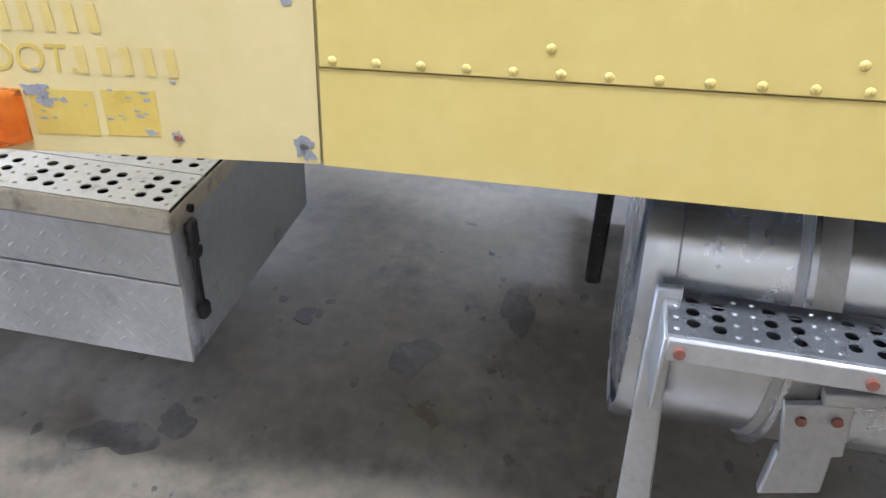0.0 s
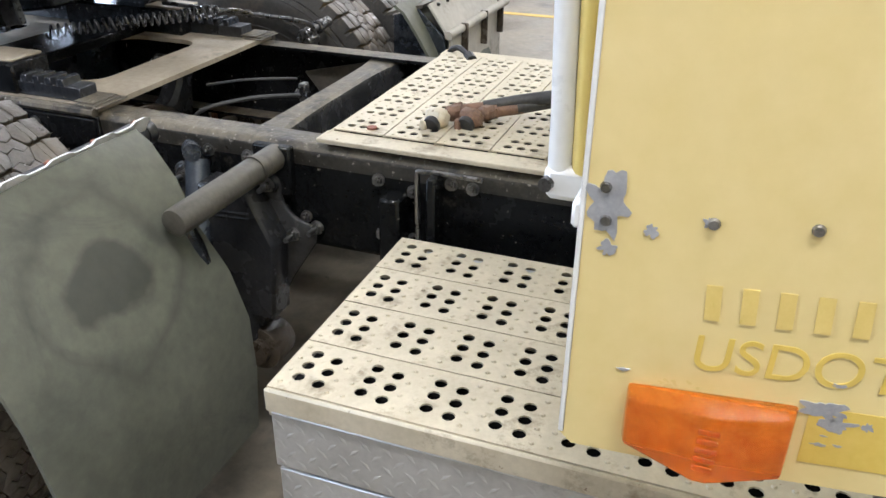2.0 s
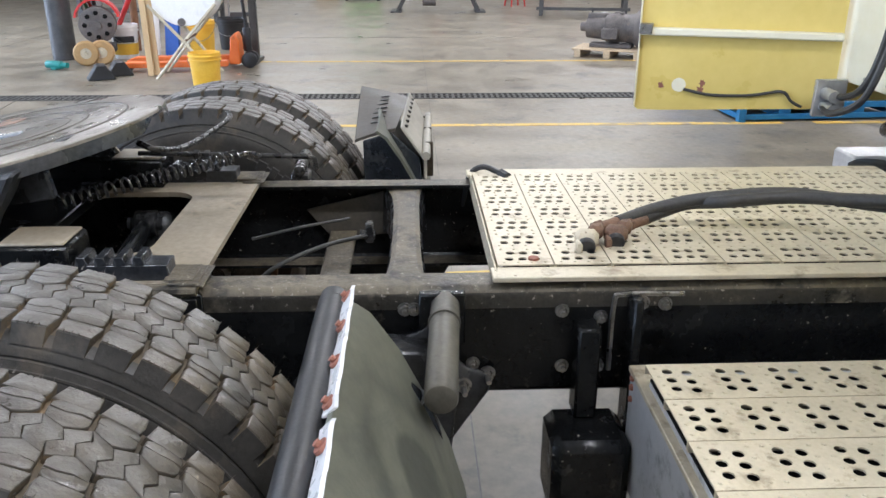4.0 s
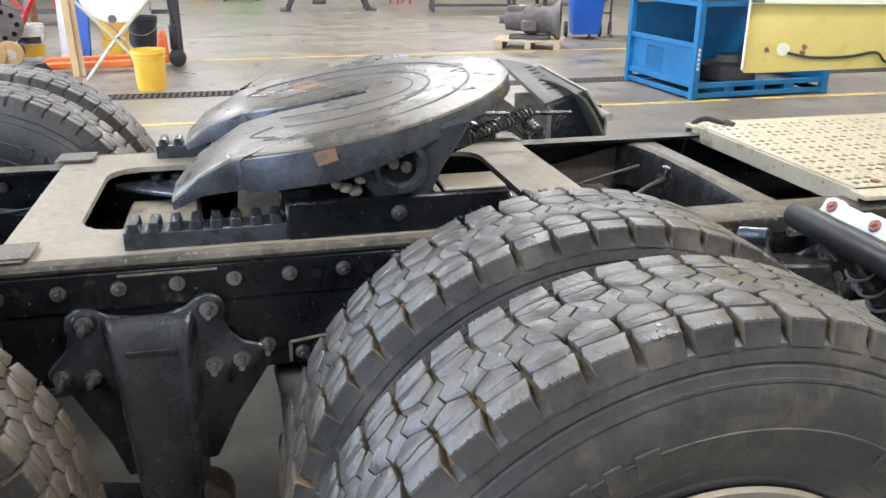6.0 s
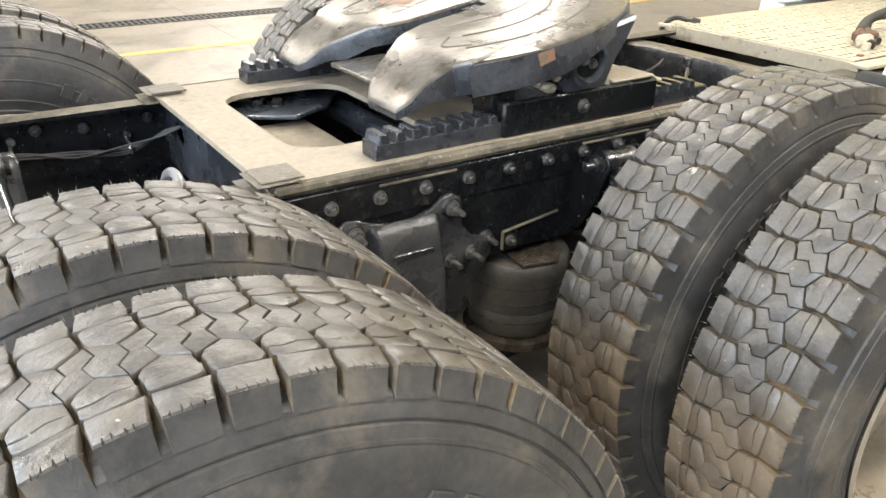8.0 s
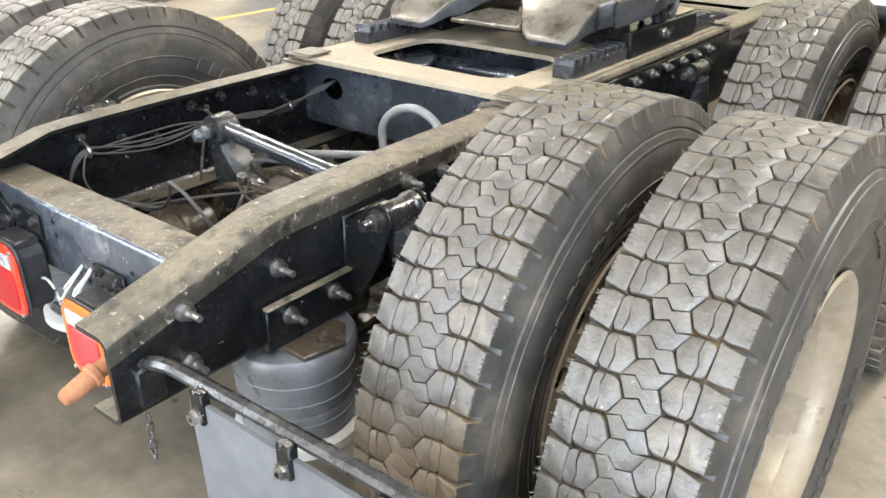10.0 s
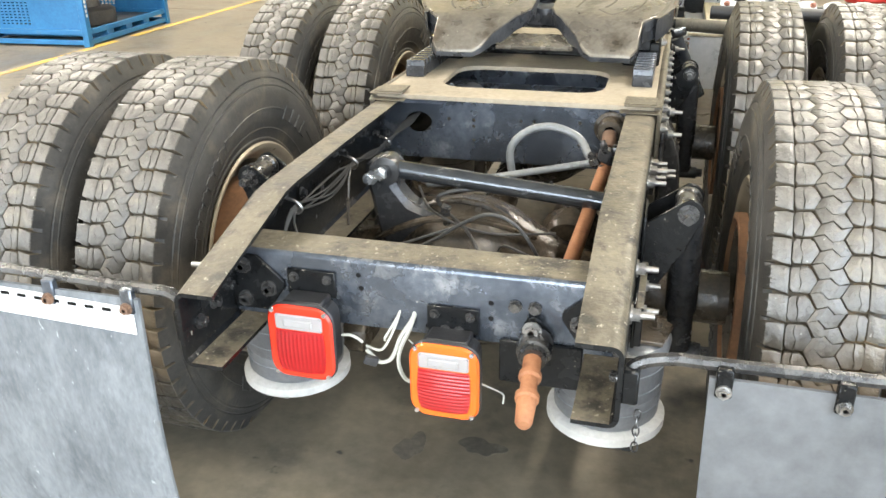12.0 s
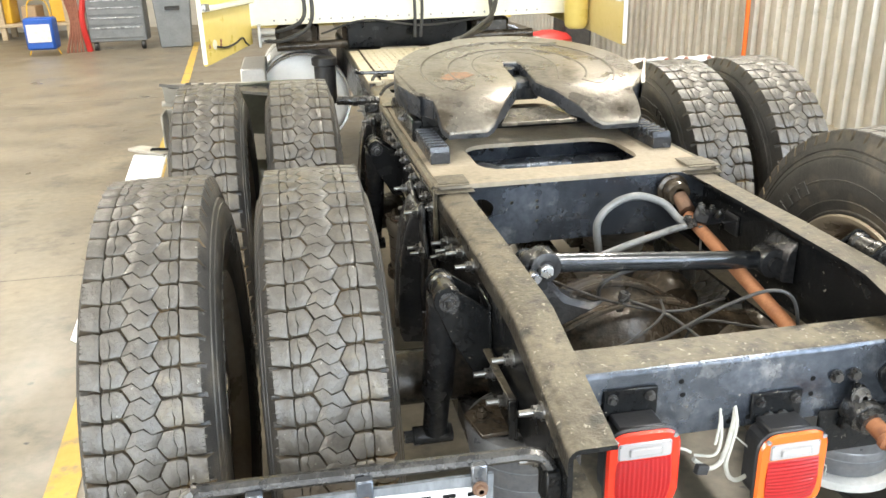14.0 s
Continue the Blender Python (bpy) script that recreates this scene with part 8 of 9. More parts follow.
M["orange"] = mat("orange_paint", (0.62, 0.12, 0.015), (0.74, 0.18, 0.03), 0.45, 0, 6, 0.1, 60, (0.28, 0.09, 0.04), 5, 0.62)
M["green"] = mat("green_paint", (0.03, 0.30, 0.03), (0.05, 0.42, 0.05), 0.4, 0, 4, 0.05, 60)
M["green_dark"] = mat("green_hose", (0.02, 0.16, 0.06), (0.04, 0.24, 0.10), 0.5, 0, 6, 0.05, 60)
M["bucket"] = mat("yellow_bucket", (0.69, 0.39, 0.026), (0.79, 0.49, 0.05), 0.45, 0, 6, 0.05, 60, (0.5, 0.36, 0.16), 6, 0.62)
M["pine"] = mat("pale_pine", (0.50, 0.34, 0.17), (0.62, 0.45, 0.25), 0.6, 0, 5, 0.15, 60, (0.40, 0.26, 0.12), 9, 0.58, stretch=(6, 6, 0.6))
M["wheel_tan"] = mat("tan_tyre", (0.34, 0.21, 0.08), (0.46, 0.30, 0.13), 0.6, 0, 9, 0.1, 60, (0.30, 0.20, 0.10), 7, 0.56)
M["card"] = mat("cardboard", (0.36, 0.25, 0.15), (0.46, 0.33, 0.21), 0.85, 0, 5, 0.1, 60)
M["grey_chest"] = mat("grey_tool_chest", (0.14, 0.155, 0.17), (0.21, 0.225, 0.24), 0.4, 0.1, 5, 0.05, 60)
M["dark_steel"] = mat("dark_steel", (0.04, 0.04, 0.042), (0.09, 0.088, 0.085), 0.5, 0.3, 8, 0.2, 60)
M["teal"] = mat("teal_tool", (0.01, 0.16, 0.15), (0.02, 0.24, 0.22), 0.45, 0, 8, 0.05, 60)

st = thing("stillage", (-5.33, 4.83, 0), "stack of blue steel stillages on the floor", "stillage", rz=3.5)
W, D = 1.30, 1.56


def stillage_unit(z0, h, n):
    for x in (0.0, -W):
        for y in (0.0, D):
            b = bm_new()
            box(b, (x - 0.035, y - 0.035, z0), (x + 0.035, y + 0.035, z0 + h), 0.004)
            part("post", b, M["blue"], st)
    for zz in (z0 + 0.02, z0 + 0.12, z0 + 0.50, z0 + h - 0.05):
        for y in (0.0, D):
            b = bm_new()
            box(b, (-W, y - 0.02, zz), (0.0, y + 0.02, zz + 0.05), 0.003)
            part("rail", b, M["blue"], st)
        if zz < z0 + 0.2 or zz > z0 + 0.8:
            for x in (0.0, -W):
                b = bm_new()
                box(b, (x - 0.02, 0.0, zz), (x + 0.02, D, zz + 0.05), 0.003)
                part("rail", b, M["blue"], st)
    for y in (0.42, 0.78, 1.14):
        b = bm_new()
        box(b, (-W, y - 0.06, z0 + 0.03), (0.0, y + 0.06, z0 + 0.12), 0.004)
        part("deck_beam", b, M["blue"], st)
    # pierced sheets on the short side and the far side
    holes = []
    for i in range(7):
        for j in range(8):
            if n == 0 or j % 2:
                cx, cz = -0.95 + 0.05 * i, z0 + 0.22 + 0.03 * j
                holes.append([(cx - 0.014, cz - 0.006), (cx + 0.014, cz - 0.006), (cx + 0.014, cz + 0.006), (cx - 0.014, cz + 0.006)])
    for y in (0.012, D - 0.012):
        b = bm_new()
        sheet(b, [(-W + 0.03, z0 + 0.14), (-0.03, z0 + 0.14), (-0.03, z0 + 0.50), (-W + 0.03, z0 + 0.50)], holes, "y", y, y + 0.004)
        part("pierced_sheet", b, M["blue"], st)
    b = bm_new()
    box(b, (-W + 0.01, 0.03, z0 + 0.14), (-W + 0.016, D - 0.03, z0 + 0.86), 0.001)
    part("back_sheet", b, M["blue"], st)
    b = bm_new()
    box(b, (-W + 0.02, 0.02, z0 + 0.115), (-0.02, D - 0.02, z0 + 0.125), 0.001)
    part("floor_sheet", b, M["dark_steel"], st)
    b = bm_new()
    for k in range(5):
        box(b, (0.036, -0.012, z0 + 0.30 + 0.045 * k), (0.038, 0.012, z0 + 0.33 + 0.045 * k), 0)
    part("white_mark", b, M["white_strip"], st, "small white unreadable marks", kind="stuff")


stillage_unit(0.0, 0.95, 0)
stillage_unit(0.95, 0.95, 1)
hubt = thing("spare_hub", (-5.75, 5.45, 0.127), "black wheel hub lying in the stillage", "hub")
b = bm_new()
lathe(b, [(0.0, 0.001), (0.0, 0.26), (0.02, 0.28), (0.16, 0.28), (0.18, 0.25), (0.19, 0.14), (0.26, 0.12), (0.26, 0.001)], "z", 36)
part("hub_body", b, M["dark_steel"], hubt)

pg = thing("pallet", (-9.85, 4.68, 0), "small wooden pallet on the floor", "pallet", rz=-25)
for k in range(6):
    b = bm_new()
    box(b, (-0.34 + 0.118 * k, -0.50, 0.10), (-0.34 + 0.118 * k + 0.09, 0.50, 0.122), 0.003)
    part("board", b, M["wood"], pg)
for y in (-0.46, -0.04, 0.38):
    b = bm_new()
    box(b, (-0.34, y, 0.0), (0.35, y + 0.09, 0.10), 0.003)
    part("bearer", b, M["wood"], pg)
gb = thing("gearbox", (-9.85, 4.68, 0.122), "dirty cast-iron gearbox on the pallet", "gearbox", rz=-25)
b = bm_new()
lathe(b, [(-0.46, 0.001), (-0.46, 0.06), (-0.38, 0.07), (-0.36, 0.15), (-0.10, 0.17), (-0.08, 0.20), (0.08, 0.21), (0.12, 0.19), (0.30, 0.20), (0.36, 0.25), (0.42, 0.29), (0.44, 0.29), (0.445, 0.22), (0.42, 0.20), (0.42, 0.05)], "y", 28, m=pose(0, 0, 0.27))
obox(b, (0, -0.20, 0.43), (0.18, 0.30, 0.08), bev=0.015)
obox(b, (0, 0.08, 0.46), (0.10, 0.14, 0.06), bev=0.015)
obox(b, (0.18, 0.0, 0.20), (0.10, 0.24, 0.16), bev=0.02)
obox(b, (0, 0.0, 0.03), (0.26, 0.60, 0.06), bev=0.01)
part("gearbox_case", b, M["iron"], gb)
b = bm_new()
cyl(b, (0, -0.30, 0.47), (0.02, -0.32, 0.54), 0.012, seg=8)
part("shift_stub", b, M["dark_steel"], gb)
b = bm_new()
obox(b, (-0.05, -0.14, 0.474), (0.10, 0.08, 0.004), rz=20, bev=0.001)
part("paper_tag", b, M["white_strip"], gb)

bn = thing("wheelie_bin", (-10.8, 5.95, 0), "tall blue plastic wheelie bin", "bin", rz=75)
b = bm_new()
rings = []
for z, hw, hd in ((0.08, 0.22, 0.24), (0.80, 0.28, 0.31), (0.86, 0.29, 0.32), (0.86, 0.31, 0.34), (1.0, 0.31, 0.35)):
    rings.append([b.verts.new((x, y, z)) for x, y in rrect(0, 0, 2 * hw, 2 * hd, 0.05)])
for q, w in zip(rings, rings[1:]):
    for k in range(len(q)):
        b.faces.new((q[k], q[(k + 1) % len(q)], w[(k + 1) % len(q)], w[k]))
b.faces.new(rings[0])
b.faces.new(rings[-1])
part("bin_body", b, M["blue_plastic"], bn)
b = bm_new()
box(b, (-0.32, -0.36, 1.0), (0.32, 0.36, 1.06), 0.02)
cyl(b, (-0.25, 0.40, 1.03), (0.25, 0.40, 1.03), 0.018, seg=10)
part("bin_lid", b, M["blue_plastic"], bn)
for x in (-0.30, 0.26):
    b = bm_new()
    cyl(b, (x, 0.27, 0.12), (x + 0.05, 0.27, 0.12), 0.12, seg=24, bev=0.01)
    part("bin_wheel", b, M["black_plastic"], bn)
b = bm_new()
box(b, (-0.33, -0.05, 0.72), (-0.322, 0.05, 0.86), 0.001)
part("white_label", b, M["white_strip"], bn, "white unreadable label")

en = thing("engine", (-16.5, 5.6, 0), "dark diesel engine on a steel stand", "engine", rz=80)
b = bm_new()
for x in (-0.9, 0.9):
    for y in (-0.4, 0.4):
        box(b, (x - 0.04, y - 0.04, 0), (x + 0.04, y + 0.04, 0.62), 0.004)
box(b, (-1.0, -0.45, 0.55), (1.0, -0.37, 0.63), 0.004)
box(b, (-1.0, 0.37, 0.55), (1.0, 0.45, 0.63), 0.004)
box(b, (-1.0, -0.45, 0.12), (1.0, -0.40, 0.18), 0.004)
part("engine_stand", b, M["dark_steel"], en)
b = bm_new()
box(b, (-0.75, -0.30, 0.63), (0.75, 0.30, 1.35), 0.04)
box(b, (-0.70, -0.22, 1.35), (0.70, 0.22, 1.60), 0.05)
for k in range(6):
    cyl(b, (-0.6 + 0.24 * k, -0.30, 1.2), (-0.6 + 0.24 * k, -0.42, 1.25), 0.06, seg=12)
cyl(b, (0.75, 0, 1.0), (0.92, 0, 1.0), 0.30, seg=28)
part("engine_block", b, M["engine"], en)
for k in range(4):
    b = bm_new()
    cyl(b, (-0.25 + 0.16 * k, -0.44, 0.78), (-0.25 + 0.16 * k, -0.44, 1.05), 0.062, seg=18, bev=0.01)
    part("filter", b, M["red"], en, "red oil filter")

af = thing("steel_stand", (-17.4, 2.45, 0), "grey welded A-frame stand", "stand", rz=88)
b = bm_new()
for s in (1, -1):
    for y in (-0.35, 0.35):
        tube(b, [(s * 0.92, y, 0.0), (s * 0.35, y, 1.15)], 0.055, 4, smooth=False)
    box(b, (s * 0.95 - 0.12, -0.42, 0), (s * 0.95 + 0.12, 0.42, 0.03), 0.004)
box(b, (-0.75, -0.38, 0.42), (0.75, -0.32, 0.50), 0.005)
box(b, (-0.5, -0.40, 1.12), (0.5, 0.40, 1.24), 0.01)
part("stand_frame", b, M["dark_steel"], af)
b = bm_new()
obox(b, (0.05, 0, 0.72), (0.5, 0.4, 0.5), bev=0.05)
obox(b, (0.0, 0, 1.5), (0.7, 0.4, 0.5), bev=0.05)
cyl(b, (-0.35, -0.1, 0.25), (-0.05, -0.1, 0.25), 0.12, seg=16)
part("stand_load", b, M["iron"], af)
b = bm_new()
obox(b, (-0.05, -0.30, 0.70), (0.22, 0.16, 0.28), bev=0.02)
part("red_can", b, M["red"], af)

gm = thing("service_machine", (-21.0, 0.55, 0), "green workshop service machine on castors", "machine", rz=90)
b = bm_new()
prism(b, [(-0.30, 0.14), (0.30, 0.14), (0.30, 0.95), (0.18, 1.45), (-0.30, 1.45)], "x", -0.50, 0.50, bev=0.03)
part("machine_body", b, M["green"], gm)
b = bm_new()
prism(b, rrect(0, 0.95, 0.42, 0.5, 0.2, 6), "y", -0.32, -0.305, bev=0.004)
part("machine_badge", b, M["black_plastic"], gm, "dark badge with unreadable marks")
for x in (-0.42, 0.42):
    b = bm_new()
    cyl(b, (x - 0.04, -0.2, 0.09), (x + 0.04, -0.2, 0.09), 0.09, seg=16)
    cyl(b, (x - 0.04, 0.2, 0.09), (x + 0.04, 0.2, 0.09), 0.09, seg=16)
    part("castor", b, M["black_plastic"], gm)
cb = thing("carton", (-21.2, -0.45, 0), "brown cardboard carton by the wall", "carton", rz=8)
b = bm_new()
box(b, (-0.3, -0.3, 0), (0.3, 0.3, 0.75), 0.006)
part("carton_body", b, M["card"], cb)
b = bm_new()
obox(b, (0.25, -0.1, 0.80), (0.28, 0.5, 0.006), ry=35, bev=0.001)
part("carton_flap", b, M["card"], cb)


def bucket(at, label, body, h, r, band=None, rz=0):
    t = thing("bucket", at, label, "bucket", rz=rz)
    b = bm_new()
    lathe(b, [(0.004, 0.001), (0.0, r * 0.82), (0.01, r * 0.84), (h * 0.80, r * 0.96), (h * 0.80, r * 1.05), (h * 0.83, r * 1.05), (h * 0.83, r * 0.97), (h * 0.90, r * 0.99), (h * 0.90, r * 1.06), (h * 0.93, r * 1.06), (h * 0.94, r), (h, r * 1.02), (h, r * 0.97), (0.03, r * 0.80), (0.02, 0.001)], "z", 36)
    part("pail", b, body, t)
    b = bm_new()
    tube(b, [(math.sin(a) * r * 1.08, r * math.cos(a) * 1.06, h * 0.86 - math.sin(a) * h * 0.4) for a in [math.pi * k / 12 for k in range(13)]], 0.004, 5)
    part("bail_handle", b, M["bolt"], t)
    if band:
        b = bm_new()
        lathe(b, [(h * 0.12, r * 0.863), (h * 0.12, r * 0.872), (h * 0.45, r * 0.915), (h * 0.45, r * 0.905)], "z", 36)
        part("label_band", b, band, t, "yellow label band")
    return t


bucket((-7.15, -0.47, 0), "dusty yellow plastic bucket on the floor", M["bucket"], 0.42, 0.17, None, 200)
wpail = bucket((-9.85, -2.20, 0), "white plastic bucket with black and yellow label", M["white"], 0.46, 0.185, M["bucket"], 30)
b = bm_new()
for k in range(7):
    a = radians(-62 + 14 * k)
    obox(b, (0.178 * math.cos(a), 0.178 * math.sin(a), 0.265), (0.006, 0.046, 0.085), rz=math.degrees(a), bev=0.001)
part("label_bar", b, M["black_plastic"], wpail, "black unreadable label", kind="stuff")
bucket((-9.95, -1.16, 0), "yellow plastic bucket under the hopper", M["bucket"], 0.50, 0.19)
bucket((-10.8, -0.90, 0), "black plastic bucket behind the hopper", M["black_plastic"], 0.46, 0.22)
bucket((-21.0, 1.75, 0), "white plastic pail by the wall", M["white"], 0.5, 0.2)

pj = thing("pallet_jack", (-8.75, -1.35, 0), "orange hand pallet jack on the floor", "pallet jack", rz=4)
for x in (0.16, -0.36):
    b = bm_new()
    prism(b, [(-0.56, 0.045), (-0.56, 0.075), (-0.45, 0.115), (0.80, 0.125), (0.80, 0.055), (-0.40, 0.05)], "x", x - 0.08, x + 0.08, bev=0.008)
    part("fork", b, M["orange"], pj)
    b = bm_new()
    cyl(b, (x - 0.05, -0.42, 0.04), (x + 0.05, -0.42, 0.04), 0.038, seg=14)
    part("fork_roller", b, M["black_plastic"], pj)
b = bm_new()
prism(b, [(0.80, 0.06), (0.95, 0.06), (0.94, 0.36), (0.90, 0.44), (0.84, 0.40)], "x", -0.34, 0.10, bev=0.015)
part("jack_head", b, M["orange"], pj)
b = bm_new()
cyl(b, (-0.12, 1.03, 0.20), (-0.12, 1.03, 0.50), 0.055, seg=18, bev=0.01)
cyl(b, (-0.12, 1.03, 0.48), (-0.12, 1.03, 0.56), 0.035, seg=14)
part("pump", b, M["black_plastic"], pj)
b = bm_new()
tube(b, [(-0.12, 1.03, 0.52), (-0.12, 1.0, 0.85), (-0.14, 0.97, 1.2)], 0.024, 8)
part("jack_handle", b, M["black_plastic"], pj)
for x in (-0.22, 0.0):
    b = bm_new()
    cyl(b, (x - 0.03, 1.05, 0.10), (x + 0.03, 1.05, 0.10), 0.10, seg=22, bev=0.008)
    part("jack_wheel", b, M["black_plastic"], pj)

hp = thing("hopper_stand", (-8.25, -0.87, 0), "white half-round hopper on crossed legs holding scrap parts", "hopper", rz=4)
b = bm_new()
rings = []
for x, sc in ((-0.28, 0.985), (-0.27, 1.0), (0.27, 1.0), (0.28, 0.985), (0.272, 0.96), (-0.272, 0.96)):
    rings.append([b.verts.new((x, sc * 0.37 * math.cos(math.pi + math.pi * k / 20), 0.945 + sc * 0.335 * math.sin(math.pi + math.pi * k / 20))) for k in range(21)])
for q, w in zip(rings, rings[1:]):
    for k in range(20):
        b.faces.new((q[k], q[k + 1], w[k + 1], w[k]))
b.faces.new(rings[0])
b.faces.new(rings[3][:1] + rings[3][1:])
part("hopper_bowl", b, M["white"], hp)
b = bm_new()
cyl(b, (0.29, -0.04, 0.66), (0.31, -0.04, 0.66), 0.045, seg=16)
part("drain_plug", b, M["iron"], hp)
for x in (-0.30, 0.30):
    b = bm_new()
    tube(b, [(x, -0.39, 0.0), (x, 0.0, 0.47), (x, 0.36, 0.86)], 0.019, 8, smooth=False)
    part("leg", b, M["alu_dusty"], hp)
    b = bm_new()
    tube(b, [(x + 0.04, 0.30, 0.0), (x + 0.04, -0.02, 0.43), (x + 0.04, -0.40, 0.86)], 0.019, 8, smooth=False)
    part("leg", b, M["alu_dusty"], hp)
b = bm_new()
cyl(b, (-0.30, 0.0, 0.46), (0.35, 0.0, 0.46), 0.014, seg=10)
part("leg_pin", b, M["iron_brown"], hp)
# castings and flanges heaped in the hopper
rs = random.Random(21)
for k in range(11):
    b = bm_new()
    y, z = -0.27 + 0.054 * k, 0.98 + 0.10 * rs.random() + (0.10 if 3 < k < 9 else 0.0)
    if k % 3 == 0:
        lathe(b, [(-0.06, 0.03), (-0.06, 0.085), (-0.045, 0.09), (-0.03, 0.065), (0.04, 0.055), (0.06, 0.07), (0.07, 0.07), (0.07, 0.03)], "x", 20, close=True)
    elif k % 3 == 1:
        obox(b, (0, 0, 0), (0.10, 0.15, 0.12), bev=0.03)
        cyl(b, (0.05, 0, 0.02), (0.09, 0, 0.02), 0.04, seg=14)
    else:
        tube(b, [(0, -0.14, -0.05), (0.02, -0.03, 0.05), (0, 0.05, 0.06), (0, 0.14, 0.16)], 0.022, 8)
    o = part("scrap_piece", b, (M["iron"], M["alu"], M["iron_brown"], M["dark_steel"])[k % 4], hp)
    o.matrix_basis = pose(0.14 - 0.1 * (k % 3), y, z, rs.uniform(-40, 40), rs.uniform(-30, 30), rs.uniform(-60, 60))


def pole(at, top, r, m, label, cat="pole"):
    b = bm_new()
    tube(b, [at, top], r, 10, smooth=False)
    return tagged(part("pole", b, m), label, cat)


pole((-9.85, -1.79, 0.0), (-10.0, -1.70, 2.6), 0.062, M["white"], "white plastic pipe standing upright", "pipe")
pole((-10.6, -2.28, 0.0), (-10.6, -2.26, 2.5), 0.055, M["drum"], "rusty brown steel post", "post")
for dx, dy, hz in ((0.0, 0.0, 1.16), (-0.06, 0.055, 1.10)):
    wb_ = bm_new()
    box(wb_, (-0.018, -0.036, 0.0), (0.018, 0.036, hz), 0.003)
    o = part("plank", wb_, M["pine"])
    o.matrix_basis = pose(-8.22 + dx, -1.395 + dy, 0, 1.2, -3.0, 6)
    tagged(o, "pale wooden plank standing upright against the hopper", "plank")
bp_ = bm_new()
box(bp_, (-0.04, -0.10, 0.0), (0.04, 0.10, 0.82), 0.012)
o = part("blue_plank", bp_, M["blue_plastic"])
o.matrix_basis = pose(-10.0, -1.60, 0, -3, -5, 0)
tagged(o, "wide blue plastic plank standing on the floor", "plank")
pole((-9.7, -3.0, 0.0), (-9.7, -3.0, 2.8), 0.16, M["dark_steel"], "dark round steel post", "post")
eh = thing("engine_hoist", (-9.35, -0.31, 0), "black steel engine hoist with hanging chain", "hoist")
b = bm_new()
box(b, (-0.05, -0.05, 0.0), (0.05, 0.05, 2.5), 0.006)
part("mast", b, M["dark_steel"], eh)
for z in (0.60, 0.83, 1.12):
    b = bm_new()
    box(b, (-0.03, -0.30, z), (0.03, -0.04, z + 0.055), 0.004)
    part("bracket", b, M["dark_steel"], eh)
b = bm_new()
for k in range(26):
    m = pose(0.06, -0.30, 1.75 - 0.044 * k, 0, 0, 90 * (k % 2))
    tube(b, [m @ Vector((0.012 * math.cos(a), 0, 0.028 * math.sin(a))) for a in [2 * math.pi * j / 8 for j in range(9)]], 0.005, 5, smooth=False)
part("chain", b, M["bolt"], eh, "steel lifting chain", kind="stuff")
b = bm_new()
box(b, (-0.30, -0.06, 0.0), (0.30, 0.06, 0.05), 0.006)
part("foot", b, M["dark_steel"], eh)
pole((-9.9, -2.3, 0.4), (-9.6, -1.2, 2.3), 0.035, M["red"], "red painted steel hoist boom", "boom")
for k in range(3):
    b = bm_new()
    tube(b, [(-9.7 + 0.02 * k, -2.8 + 0.06 * k, 2.6), (-9.6, -2.75 + 0.05 * k, 1.4), (-9.55, -2.62 + 0.07 * k, 0.9), (-9.6, -2.5 + 0.04 * k, 0.5)], 0.022, 8)
    tagged(part("hanging_hose", b, (M["green_dark"], M["red"], M["hose"])[k]), ("green", "red", "black")[k] + " air hose hanging from the post", "hose")
rl = thing("hose_reel", (-9.35, -2.42, 0), "steel hose reel with red cover on a yellow-wheeled cart", "hose reel", rz=15)
b = bm_new()
cyl(b, (-0.12, 0.05, 0.50), (0.10, 0.05, 0.50), 0.235, seg=30, bev=0.01)
for k in range(8):
    a = 2 * math.pi * k / 8
    cyl(b, (0.1, 0.05 + 0.155 * math.cos(a), 0.50 + 0.155 * math.sin(a)), (0.112, 0.05 + 0.155 * math.cos(a), 0.50 + 0.155 * math.sin(a)), 0.030, seg=14, mi=1)
cyl(b, (0.1, 0.05, 0.50), (0.13, 0.05, 0.50), 0.05, seg=16)
part("reel_drum", b, [M["iron"], M["hole"]], rl)
b = bm_new()
arc = [(0.05 + 0.29 * math.cos(radians(a)), 0.55 + 0.29 * math.sin(radians(a))) for a in range(10, 171, 10)] + [(0.05 + 0.26 * math.cos(radians(a)), 0.55 + 0.26 * math.sin(radians(a))) for a in range(170, 9, -10)]
prism(b, arc, "x", -0.22, 0.06)
part("reel_cover", b, M["red"], rl)
for y in (-0.12, 0.07):
    b = bm_new()
    lathe(b, [(0.0, 0.07), (0.0, 0.14), (0.02, 0.16), (0.08, 0.16), (0.10, 0.14), (0.10, 0.07)], "x", 28, close=True, m=pose(0.20 - 0.6 * max(y, 0), y, 0.161))
    part("cart_wheel", b, M["wheel_tan"], rl)
    b = bm_new()
    lathe(b, [(0.015, 0.001), (0.015, 0.072), (0.085, 0.072), (0.092, 0.03), (0.10, 0.028), (0.10, 0.001)], "x", 20, m=pose(0.20 - 0.6 * max(y, 0), y, 0.161))
    part("wheel_hub", b, M["alu_dusty"], rl)
b = bm_new()
box(b, (-0.12, -0.2, 0.15), (0.12, 0.25, 0.26), 0.01)
part("cart_frame", b, M["dark_steel"], rl)
wc = bm_new()
prism(wc, [(-0.16, 0.0), (0.16, 0.0), (0.06, 0.17), (-0.04, 0.17)], "x", -0.12, 0.12, bev=0.008)
o = part("wheel_chock", wc, M["black_plastic"])
